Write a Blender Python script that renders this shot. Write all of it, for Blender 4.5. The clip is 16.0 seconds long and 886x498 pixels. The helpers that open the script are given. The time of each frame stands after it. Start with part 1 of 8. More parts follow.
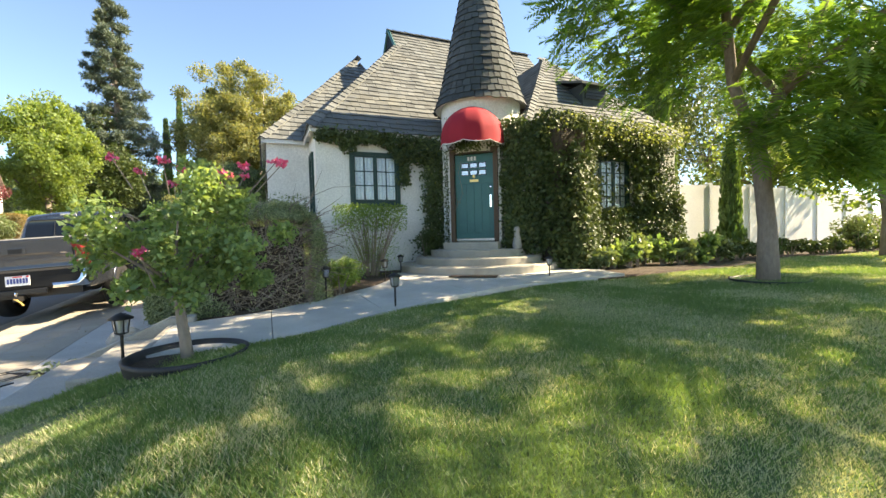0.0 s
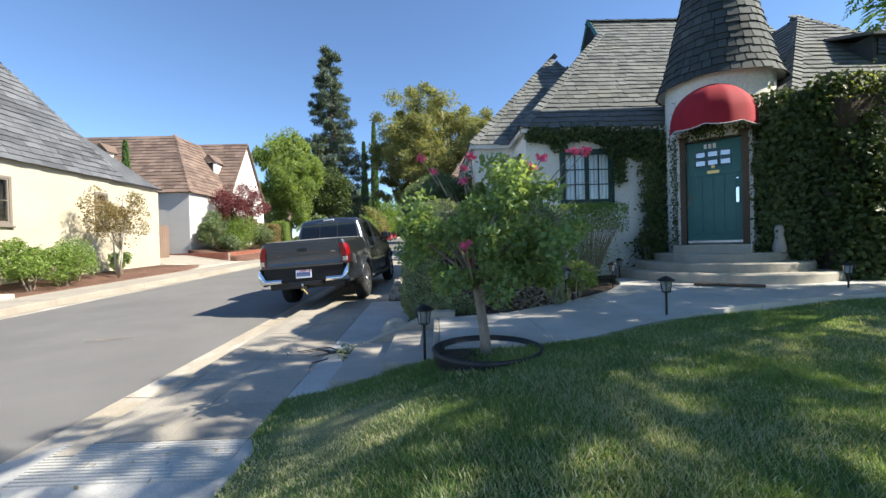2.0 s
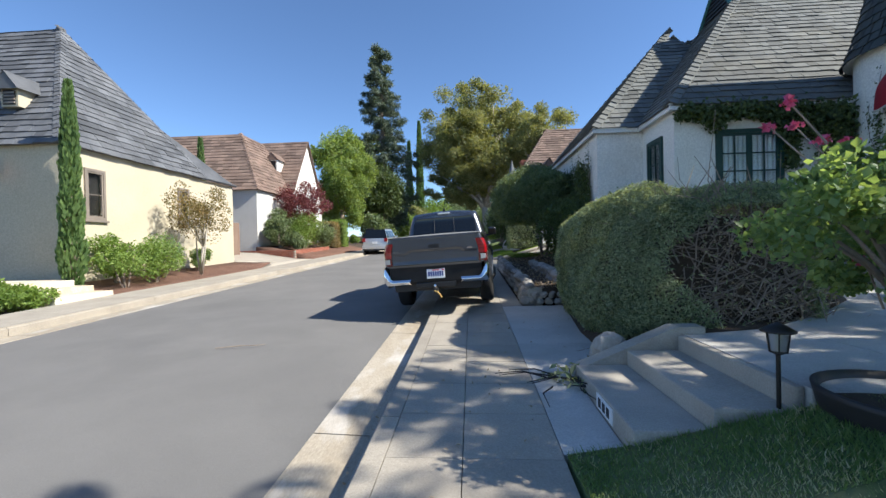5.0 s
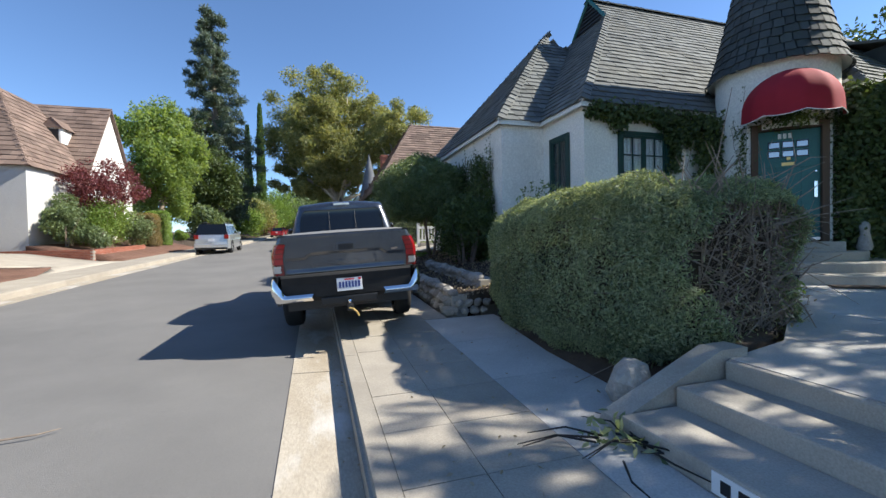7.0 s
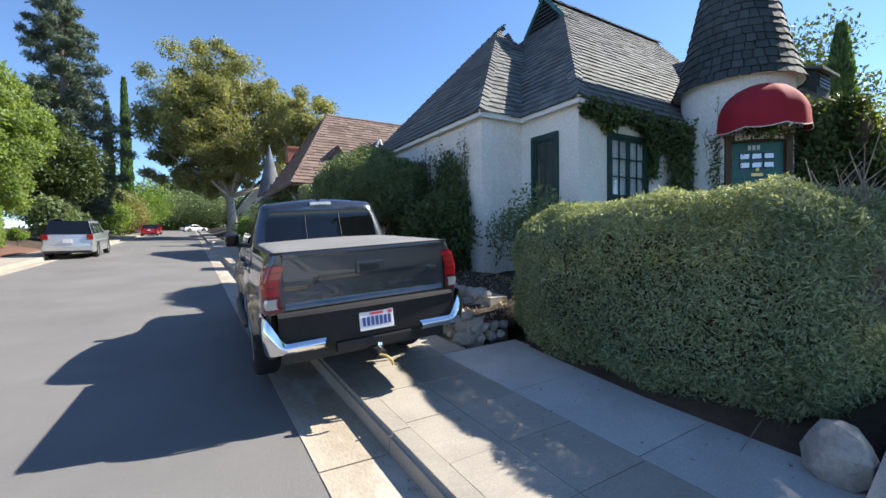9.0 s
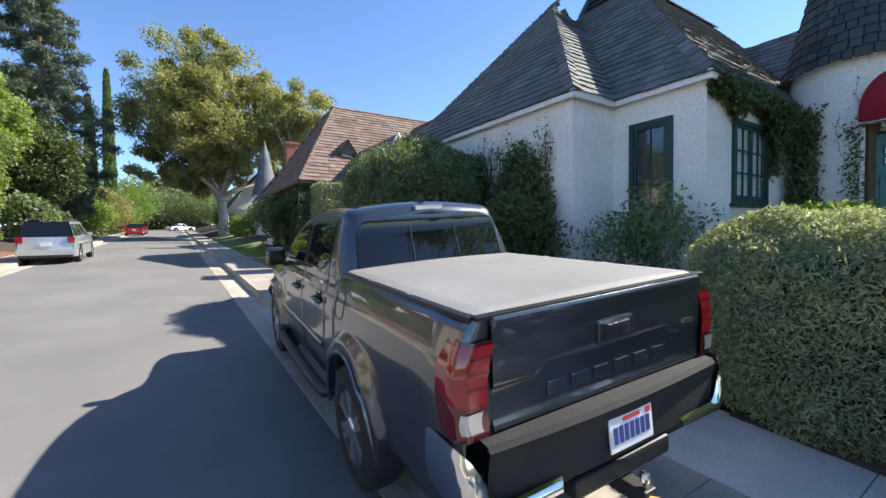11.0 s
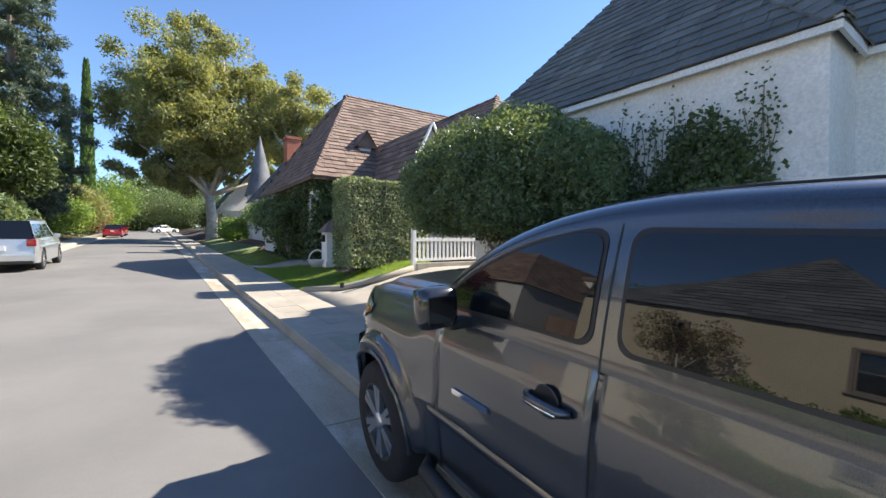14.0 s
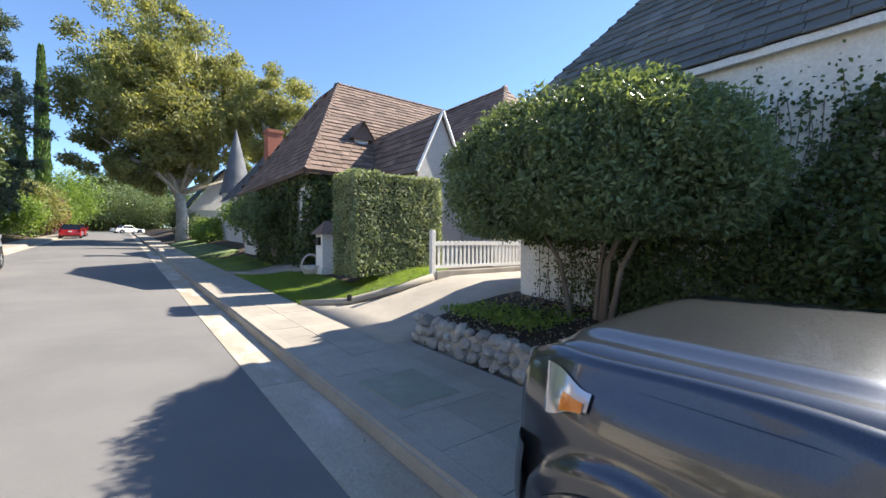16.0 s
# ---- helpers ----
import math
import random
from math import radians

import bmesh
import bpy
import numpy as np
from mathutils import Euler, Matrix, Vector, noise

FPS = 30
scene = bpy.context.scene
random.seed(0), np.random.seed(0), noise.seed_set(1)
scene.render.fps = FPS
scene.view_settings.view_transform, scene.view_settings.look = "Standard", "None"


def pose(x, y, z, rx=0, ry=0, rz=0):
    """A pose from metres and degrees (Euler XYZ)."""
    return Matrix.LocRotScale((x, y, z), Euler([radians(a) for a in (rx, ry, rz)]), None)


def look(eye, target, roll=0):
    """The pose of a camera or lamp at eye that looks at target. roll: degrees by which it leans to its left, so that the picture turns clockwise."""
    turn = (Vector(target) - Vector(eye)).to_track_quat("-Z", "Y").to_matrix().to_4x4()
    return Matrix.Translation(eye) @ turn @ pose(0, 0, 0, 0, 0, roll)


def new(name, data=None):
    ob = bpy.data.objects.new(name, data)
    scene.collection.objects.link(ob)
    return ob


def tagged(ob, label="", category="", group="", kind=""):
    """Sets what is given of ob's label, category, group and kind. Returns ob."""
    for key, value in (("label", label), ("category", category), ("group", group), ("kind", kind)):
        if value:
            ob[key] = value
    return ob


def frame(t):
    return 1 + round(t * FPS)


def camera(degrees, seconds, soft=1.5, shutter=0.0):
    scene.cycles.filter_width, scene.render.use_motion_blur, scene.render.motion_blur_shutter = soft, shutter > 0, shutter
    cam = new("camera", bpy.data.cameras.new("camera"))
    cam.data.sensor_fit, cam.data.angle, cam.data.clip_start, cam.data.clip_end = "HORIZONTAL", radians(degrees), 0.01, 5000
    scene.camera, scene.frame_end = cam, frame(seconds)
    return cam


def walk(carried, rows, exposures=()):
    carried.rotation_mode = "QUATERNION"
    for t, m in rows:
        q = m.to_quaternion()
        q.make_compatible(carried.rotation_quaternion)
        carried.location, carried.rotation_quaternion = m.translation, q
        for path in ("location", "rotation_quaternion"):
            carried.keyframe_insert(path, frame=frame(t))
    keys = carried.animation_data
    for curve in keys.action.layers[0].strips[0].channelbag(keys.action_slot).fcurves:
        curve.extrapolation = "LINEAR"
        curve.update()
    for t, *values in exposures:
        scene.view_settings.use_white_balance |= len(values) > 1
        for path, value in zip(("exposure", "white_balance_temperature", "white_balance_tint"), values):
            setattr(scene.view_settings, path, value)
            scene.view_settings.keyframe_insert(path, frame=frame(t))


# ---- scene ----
cam = camera(94.3, 16.0)
PATH = [
    (0, (3.524, 0.655, 1.25), (4.314, 2.492, 1.181), -1.5),
    (0.5, (3.352, 0.696, 1.258), (4.096, 2.551, 1.187), -1.3),
    (1, (3.102, 0.851, 1.225), (3.691, 2.761, 1.166), -1.3),
    (1.5, (2.851, 1.078, 1.229), (3.166, 3.052, 1.189), -1.3),
    (2, (2.547, 1.193, 1.194), (2.582, 3.193, 1.174), -1.5),
    (2.5, (2.196, 1.272, 1.173), (2.058, 3.267, 1.165), -1.4),
    (3, (1.895, 1.422, 1.173), (1.68, 3.41, 1.166), -1.4),
    (3.5, (1.591, 1.539, 1.129), (1.358, 3.525, 1.126), -1.3),
    (3.7, (1.467, 1.575, 1.126), (1.231, 3.561, 1.123), -1.2),
    (5.8, (0.321, 2.88, 1.213), (0.396, 4.878, 1.186), -1.2),
    (6, (0.242, 3.045, 1.218), (0.394, 5.039, 1.191), -1.2),
    (6.5, (-0.005, 3.404, 1.211), (0.355, 5.371, 1.18), -1.3),
    (7, (-0.239, 3.827, 1.224), (0.352, 5.737, 1.179), -1.1),
    (7.5, (-0.473, 4.231, 1.292), (0.316, 6.068, 1.24), -1.0),
    (8, (-0.756, 4.624, 1.358), (0.174, 6.393, 1.296), -0.9),
    (8.2, (-0.842, 4.801, 1.352), (0.125, 6.551, 1.292), -0.9),
    (10.3, (-1.485, 6.913, 1.561), (-0.414, 8.6, 1.495), -0.8),
    (11, (-1.538, 7.67, 1.594), (-0.449, 9.346, 1.528), -0.8),
    (11.5, (-1.608, 8.227, 1.602), (-0.509, 9.897, 1.538), -0.9),
    (12, (-1.69, 8.664, 1.602), (-0.579, 10.326, 1.545), -0.3),
    (12.5, (-1.625, 9.294, 1.619), (-0.518, 10.959, 1.562), -0.9),
    (13, (-1.644, 9.832, 1.638), (-0.529, 11.492, 1.596), -0.0),
    (13.5, (-1.614, 10.284, 1.672), (-0.497, 11.942, 1.628), -0.3),
    (14, (-1.663, 10.776, 1.695), (-0.52, 12.418, 1.655), 0.0),
    (14.5, (-1.612, 11.259, 1.701), (-0.44, 12.879, 1.662), 0.1),
    (15, (-1.615, 11.729, 1.693), (-0.413, 13.327, 1.656), 0.1),
    (15.5, (-1.643, 12.178, 1.708), (-0.418, 13.759, 1.678), 0.4),
    (16, (-1.628, 12.61, 1.756), (-0.394, 14.184, 1.722), 0.1),
]
walk(cam, [(t, look(eye, target, roll)) for t, eye, target, roll in PATH], [(0.0, 2.15, 7900, 8), (1.0, 2.05, 7900, 8), (1.5, 1.72, 6700, 8), (2.0, 1.34, 6200, 8), (3.0, 1.10, 5900, 9), (6.8, 1.10, 5950, 9), (7.4, 1.24, 5950, 9), (8.0, 1.32, 5950, 10), (11.0, 1.50, 6050, 11), (16.0, 1.64, 6200, 11)])

# ---- light ----
SUN_EL, SUN_AZ = 41.3, -10.0   # degrees up; degrees from +x towards +y
sun_dir = Vector((math.cos(radians(SUN_EL)) * math.cos(radians(SUN_AZ)), math.cos(radians(SUN_EL)) * math.sin(radians(SUN_AZ)), math.sin(radians(SUN_EL))))
sun = new("sun", bpy.data.lights.new("sun", "SUN"))
sun.data.energy, sun.data.angle, sun.data.color = 4.2, radians(0.6), (1.0, 0.90, 0.74)
sun.matrix_world = look(sun_dir * 80, (0, 0, 0))
world = bpy.data.worlds.new("sky")
scene.world = world
world.use_nodes = True
wt = world.node_tree
sky = wt.nodes.new("ShaderNodeTexSky")
sky.sky_type, sky.sun_disc = "NISHITA", False
sky.sun_elevation, sky.sun_rotation = radians(SUN_EL), radians(90 - SUN_AZ)
sky.altitude = 1500
sky.air_density, sky.dust_density, sky.ozone_density = 1.0, 0.1, 4.0
wt.links.new(sky.outputs[0], wt.nodes["Background"].inputs[0])
wt.nodes["Background"].inputs[1].default_value = 0.088


# ---- materials ----
def surf(name, c1, c2, rough=0.8, scale=2.0, fine=45.0, bump=0.25, metal=0.0, coat=0.0, spec=0.4, vary=0.0, stain=None, stain_scale=0.6, stain_amount=0.5, dist=0.01, island=False, stretch=(1, 1, 1)):
    """Two colours mixed by broad and fine noise, stains, relief; vary: change from piece to piece."""
    m = bpy.data.materials.new(name)
    m.use_nodes = True
    nt = m.node_tree
    b = nt.nodes["Principled BSDF"]
    geo = nt.nodes.new("ShaderNodeNewGeometry")
    mp = nt.nodes.new("ShaderNodeMapping")
    mp.inputs["Scale"].default_value = stretch
    nt.links.new(geo.outputs["Position"], mp.inputs[0])
    def nz(s, d=6):
        n = nt.nodes.new("ShaderNodeTexNoise")
        n.inputs["Scale"].default_value, n.inputs["Detail"].default_value, n.inputs["Roughness"].default_value = s, d, 0.62
        nt.links.new(mp.outputs[0], n.inputs["Vector"])
        return n.outputs["Fac"]
    def mixc(f, a, bb, mode="MIX"):
        x = nt.nodes.new("ShaderNodeMix")
        x.data_type, x.blend_type = "RGBA", mode
        for sock, v in ((x.inputs[0], f), (x.inputs[6], a), (x.inputs[7], bb)):
            if isinstance(v, (int, float)):
                sock.default_value = v
            elif isinstance(v, tuple):
                sock.default_value = (*v, 1) if len(v) == 3 else v
            else:
                nt.links.new(v, sock)
        return x.outputs[2]
    def mth(op, a, v):
        x = nt.nodes.new("ShaderNodeMath")
        x.operation = op
        nt.links.new(a, x.inputs[0])
        x.inputs[1].default_value = v
        return x.outputs[0]
    def ramp(a, lo, hi):
        x = nt.nodes.new("ShaderNodeMapRange")
        nt.links.new(a, x.inputs[0])
        x.inputs[1].default_value, x.inputs[2].default_value = lo, hi
        return x.outputs[0]
    broad, small = nz(scale), nz(fine, 4)
    col = mixc(ramp(broad, 0.32, 0.68), c1, c2)
    col = mixc(ramp(small, 0.3, 0.75), mixc(1.0, col, (0.82, 0.82, 0.82), "MULTIPLY"), mixc(1.0, col, (1.16, 1.16, 1.16), "MULTIPLY"))
    if stain:
        st = ramp(nz(stain_scale, 9), 0.5, 0.66)
        col = mixc(mth("MULTIPLY", st, stain_amount), col, stain)
    if vary:
        if island:
            rnd = geo.outputs["Random Per Island"]
        else:
            rnd = nt.nodes.new("ShaderNodeObjectInfo").outputs["Random"]
        v = nt.nodes.new("ShaderNodeMapRange")
        nt.links.new(rnd, v.inputs[0])
        v.inputs[3].default_value, v.inputs[4].default_value = 1 - vary, 1 + vary
        col = mixc(1.0, col, v.outputs[0], "MULTIPLY")
    nt.links.new(col, b.inputs["Base Color"])
    b.inputs["Metallic"].default_value = metal
    b.inputs["Specular IOR Level"].default_value = spec
    b.inputs["Coat Weight"].default_value = coat
    b.inputs["Coat Roughness"].default_value = 0.03
    r = nt.nodes.new("ShaderNodeMapRange")
    nt.links.new(small, r.inputs[0])
    r.inputs[3].default_value, r.inputs[4].default_value = max(0.02, rough - 0.08), min(1, rough + 0.08)
    nt.links.new(r.outputs[0], b.inputs["Roughness"])
    if bump:
        bp = nt.nodes.new("ShaderNodeBump")
        bp.inputs["Strength"].default_value, bp.inputs["Distance"].default_value = bump, dist
        nt.links.new(small, bp.inputs["Height"])
        nt.links.new(bp.outputs[0], b.inputs["Normal"])
    return m


def leafy(name, c1, c2, glow=0.45, rough=0.5):
    """Leaves: colour varies leaf by leaf, light passes through them."""
    m = bpy.data.materials.new(name)
    m.use_nodes = True
    nt = m.node_tree
    b, out = nt.nodes["Principled BSDF"], nt.nodes["Material Output"]
    geo = nt.nodes.new("ShaderNodeNewGeometry")
    x = nt.nodes.new("ShaderNodeMix")
    x.data_type = "RGBA"
    x.inputs[6].default_value, x.inputs[7].default_value = (*c1, 1), (*c2, 1)
    n = nt.nodes.new("ShaderNodeTexNoise")
    n.inputs["Scale"].default_value = 1.3
    nt.links.new(geo.outputs["Position"], n.inputs["Vector"])
    a = nt.nodes.new("ShaderNodeMath")
    a.operation = "MULTIPLY_ADD"
    nt.links.new(n.outputs["Fac"], a.inputs[0])
    a.inputs[1].default_value = 0.8
    s = nt.nodes.new("ShaderNodeMath")
    s.operation = "MULTIPLY_ADD"
    nt.links.new(geo.outputs["Random Per Island"], s.inputs[0])
    s.inputs[1].default_value, s.inputs[2].default_value = 0.8, -0.3
    nt.links.new(s.outputs[0], a.inputs[2])
    nt.links.new(a.outputs[0], x.inputs[0])
    x.clamp_factor = True
    nt.links.new(x.outputs[2], b.inputs["Base Color"])
    b.inputs["Roughness"].default_value = rough
    b.inputs["Specular IOR Level"].default_value = 0.35
    t = nt.nodes.new("ShaderNodeBsdfTranslucent")
    br = nt.nodes.new("ShaderNodeMix")
    br.data_type, br.blend_type = "RGBA", "MULTIPLY"
    br.inputs[0].default_value = 1
    nt.links.new(x.outputs[2], br.inputs[6])
    br.inputs[7].default_value = (2.1, 2.0, 0.9, 1)
    nt.links.new(br.outputs[2], t.inputs["Color"])
    mx = nt.nodes.new("ShaderNodeMixShader")
    mx.inputs[0].default_value = glow
    nt.links.new(b.outputs[0], mx.inputs[1])
    nt.links.new(t.outputs[0], mx.inputs[2])
    nt.links.new(mx.outputs[0], out.inputs[0])
    return m


def plain(name, c, rough=0.4, metal=0.0, coat=0.0, spec=0.5, trans=0.0):
    m = bpy.data.materials.new(name)
    m.use_nodes = True
    b = m.node_tree.nodes["Principled BSDF"]
    b.inputs["Base Color"].default_value = (*c, 1)
    b.inputs["Roughness"].default_value, b.inputs["Metallic"].default_value = rough, metal
    b.inputs["Coat Weight"].default_value, b.inputs["Specular IOR Level"].default_value = coat, spec
    b.inputs["Transmission Weight"].default_value = trans
    return m


M_ASPHALT = surf("asphalt", (0.160, 0.154, 0.147), (0.20, 0.192, 0.182), 0.9, 0.5, 160, 0.6, stain=(0.125, 0.121, 0.116), stain_scale=0.35, dist=0.006)
M_CONC = surf("concrete_walk", (0.325, 0.29, 0.24), (0.40, 0.358, 0.295), 0.9, 1.6, 70, 0.3, vary=0.07, stain=(0.27, 0.24, 0.20), stain_scale=1.3, stain_amount=0.45, dist=0.004)
M_CONC_PALE = surf("pale_concrete_walk", (0.43, 0.415, 0.385), (0.54, 0.52, 0.485), 0.9, 1.4, 70, 0.3, vary=0.05, stain=(0.40, 0.37, 0.33), stain_scale=1.3, stain_amount=0.5, dist=0.004)
M_GUTTER = surf("concrete_gutter", (0.33, 0.275, 0.20), (0.45, 0.40, 0.325), 0.88, 1.5, 60, 0.5, vary=0.08, stain=(0.60, 0.58, 0.55), stain_scale=2.4, stain_amount=0.65, dist=0.006, stretch=(1, 0.4, 1))
M_COVER = surf("greenish_concrete", (0.24, 0.255, 0.195), (0.32, 0.33, 0.26), 0.9, 3, 70, 0.4, dist=0.004)
M_STEP = surf("concrete_steps", (0.36, 0.33, 0.28), (0.46, 0.42, 0.36), 0.9, 2.0, 80, 0.3, stain=(0.24, 0.22, 0.19), stain_scale=1.7, dist=0.004)
# real soil; its dark brown also paints the shade inside hedges and ivy
M_SOIL_SHADE = surf("soil", (0.05, 0.035, 0.024), (0.09, 0.065, 0.045), 0.95, 3.0, 40, 0.8, dist=0.03)
M_MULCH = surf("bark_mulch", (0.12, 0.062, 0.042), (0.19, 0.105, 0.075), 0.95, 3.0, 35, 0.9, dist=0.03)
M_TURF = surf("turf_soil", (0.075, 0.12, 0.04), (0.125, 0.16, 0.062), 0.95, 0.9, 30, 0.6, stain=(0.25, 0.24, 0.13), stain_scale=0.8, stain_amount=0.6, dist=0.02)
M_STUCCO = surf("white_stucco", (0.79, 0.765, 0.71), (0.86, 0.835, 0.78), 0.9, 0.8, 28, 0.18, stain=(0.60, 0.56, 0.49), stain_scale=0.7, stain_amount=0.35, dist=0.012)
M_STUCCO_Y = surf("yellow_stucco", (0.50, 0.445, 0.325), (0.56, 0.50, 0.375), 0.9, 0.7, 28, 0.3, dist=0.012)
M_STUCCO_P = surf("pale_stucco", (0.54, 0.525, 0.50), (0.61, 0.595, 0.57), 0.9, 0.7, 28, 0.3, dist=0.012)
M_SHINGLE = surf("grey_shingle", (0.105, 0.112, 0.108), (0.17, 0.175, 0.165), 0.85, 1.4, 50, 0.5, vary=0.26, island=True, stain=(0.20, 0.19, 0.15), stain_scale=1.1, stain_amount=0.4, dist=0.006)
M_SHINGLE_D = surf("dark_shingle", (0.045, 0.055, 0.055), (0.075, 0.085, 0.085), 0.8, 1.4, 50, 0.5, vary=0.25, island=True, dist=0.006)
M_SHINGLE_B = surf("brown_shingle", (0.155, 0.105, 0.082), (0.23, 0.165, 0.13), 0.85, 1.4, 50, 0.5, vary=0.28, island=True, dist=0.006)
M_SHINGLE_S = surf("slate_shingle", (0.085, 0.09, 0.10), (0.15, 0.155, 0.165), 0.8, 1.2, 40, 0.5, vary=0.3, island=True, dist=0.006)
M_GREEN = surf("dark_green_paint", (0.010, 0.042, 0.036), (0.016, 0.055, 0.046), 0.45, 3, 60, 0.1, dist=0.002)
M_DOOR = surf("teal_door_paint", (0.028, 0.125, 0.118), (0.040, 0.155, 0.145), 0.4, 2, 50, 0.12, dist=0.002)
M_WOODBROWN = surf("brown_wood", (0.085, 0.052, 0.032), (0.13, 0.085, 0.055), 0.75, 3, 40, 0.3, dist=0.004, stretch=(1, 1, 0.15))
M_CURTAIN = surf("white_curtain", (0.78, 0.78, 0.76), (0.86, 0.86, 0.84), 0.9, 9, 40, 0.2, stretch=(1, 1, 0.08))
M_AWNING = surf("red_canvas", (0.30, 0.010, 0.022), (0.37, 0.016, 0.03), 0.8, 1.6, 120, 0.2, dist=0.002)
M_WHITEPAINT = surf("white_paint", (0.74, 0.73, 0.70), (0.80, 0.79, 0.76), 0.6, 2, 40, 0.12, dist=0.003)
M_TWIG = surf("twig", (0.20, 0.155, 0.12), (0.36, 0.29, 0.23), 0.9, 8, 60, 0.5, dist=0.004)
M_BARK = surf("bark", (0.20, 0.155, 0.12), (0.30, 0.245, 0.20), 0.95, 4, 28, 0.9, dist=0.02, stretch=(1, 1, 0.4))
M_BARK_PALE = surf("pale_bark", (0.36, 0.33, 0.27), (0.52, 0.48, 0.41), 0.9, 3, 14, 0.5, dist=0.02, stain=(0.22, 0.19, 0.14), stain_scale=2.0)
M_BLACKPOT = plain("black_plastic", (0.018, 0.018, 0.020), 0.55)
M_METAL_DK = plain("dark_metal", (0.03, 0.028, 0.026), 0.45, 0.6)
M_CHROME = plain("chrome", (0.82, 0.82, 0.83), 0.07, 1.0)
M_STONE = surf("field_stone", (0.29, 0.27, 0.24), (0.44, 0.41, 0.37), 0.9, 5, 30, 0.7, vary=0.25, dist=0.02)
M_BRICK = surf("red_brick", (0.27, 0.095, 0.06), (0.36, 0.14, 0.09), 0.9, 5, 60, 0.4, vary=0.18, dist=0.006)
M_FENCE = surf("weathered_fence", (0.17, 0.115, 0.085), (0.25, 0.175, 0.13), 0.9, 3, 40, 0.4, dist=0.005, stretch=(1, 1, 0.15))
M_GLASSDK = plain("tinted_glass", (0.006, 0.007, 0.008), 0.02, 0.0, 0.0, 0.6)
M_WINGLASS = plain("window_glass", (0.9, 0.95, 0.97), 0.0, 0.0, 0.0, 0.5, 1.0)
M_PAINT = surf("grey_car_paint", (0.078, 0.086, 0.102), (0.088, 0.097, 0.114), 0.28, 0.5, 900, 0.0, metal=0.8, coat=1.0)
M_PAINT_S = surf("silver_car_paint", (0.55, 0.56, 0.56), (0.6, 0.61, 0.61), 0.35, 0.5, 900, 0.0, metal=0.7, coat=1.0)
M_PAINT_R = surf("red_car_paint", (0.42, 0.02, 0.025), (0.46, 0.025, 0.03), 0.3, 0.5, 900, 0.0, metal=0.1, coat=1.0)
M_PAINT_W = surf("white_car_paint", (0.72, 0.72, 0.72), (0.78, 0.78, 0.78), 0.3, 0.5, 900, 0.0, coat=1.0)
M_GLOSSBLACK = plain("gloss_black", (0.02, 0.02, 0.022), 0.18, 0.0, 1.0)
M_BLACKTRIM = plain("black_trim", (0.016, 0.016, 0.017), 0.5)
M_TYRE = surf("tyre_rubber", (0.016, 0.016, 0.017), (0.026, 0.026, 0.026), 0.85, 4, 60, 0.3, dist=0.004)
M_RIM = plain("alloy", (0.62, 0.62, 0.63), 0.30, 0.9)
M_RIM_DK = plain("dark_alloy", (0.05, 0.05, 0.052), 0.4, 0.6)
M_REDLENS = plain("red_lens", (0.27, 0.005, 0.010), 0.12, 0, 1.0)
M_DARKRED = plain("dark_red_lens", (0.10, 0.004, 0.006), 0.15, 0, 1.0)
M_CLEARLENS = plain("clear_lens", (0.52, 0.53, 0.55), 0.12, 0.6, 1.0)
M_AMBER = plain("amber_lens", (0.75, 0.22, 0.03), 0.15, 0, 1.0)
M_VINYL = surf("grey_vinyl", (0.20, 0.197, 0.19), (0.25, 0.245, 0.235), 0.7, 1.2, 220, 0.25, dist=0.002)
M_PLATE = plain("plate_white", (0.80, 0.80, 0.80), 0.4)
M_PLATEBLUE = plain("plate_blue", (0.04, 0.06, 0.22), 0.5)
M_PLATERED = plain("plate_red", (0.6, 0.05, 0.06), 0.5)
M_YELLOWSTRAP = plain("yellow_strap", (0.55, 0.38, 0.12), 0.7)
M_BRASS = plain("brass", (0.62, 0.42, 0.16), 0.3, 0.9)
M_BASKET = surf("white_wicker", (0.55, 0.52, 0.47), (0.68, 0.65, 0.6), 0.8, 6, 60, 0.5, dist=0.006)
M_CREAM = surf("cream_stucco", (0.62, 0.56, 0.44), (0.70, 0.64, 0.52), 0.9, 0.8, 30, 0.3, dist=0.01, stain=(0.48, 0.30, 0.14), stain_scale=1.2, stain_amount=0.5)
L_GRASS = leafy("grass_blades", (0.082, 0.155, 0.050), (0.21, 0.29, 0.115), 0.35)
L_GRASS_DRY = leafy("dry_grass_blades", (0.32, 0.33, 0.21), (0.52, 0.50, 0.36), 0.3)
L_ROSE = leafy("rose_leaves", (0.10, 0.175, 0.075), (0.27, 0.345, 0.14), 0.4)
L_PETAL = leafy("pink_petals", (0.600, 0.060, 0.200), (0.600, 0.160, 0.330), 0.3)
L_HEDGE = leafy("hedge_leaves", (0.075, 0.112, 0.058), (0.41, 0.45, 0.28), 0.3)
L_IVY = leafy("ivy_leaves", (0.035, 0.06, 0.021), (0.11, 0.145, 0.046), 0.22)
# lighter copy of the ivy colour: sunlight painted into the leaves
L_IVYSUN = leafy("sun_toned_ivy_leaves", (0.11, 0.145, 0.045), (0.27, 0.30, 0.10), 0.35)
L_JACA = leafy("feathery_leaves", (0.062, 0.135, 0.042), (0.175, 0.27, 0.07), 0.55)
L_PITTO = leafy("shiny_shrub_leaves", (0.072, 0.112, 0.056), (0.215, 0.265, 0.125), 0.25, 0.35)
L_GREENTREE = leafy("bright_tree_leaves", (0.105, 0.165, 0.05), (0.27, 0.335, 0.11), 0.45)
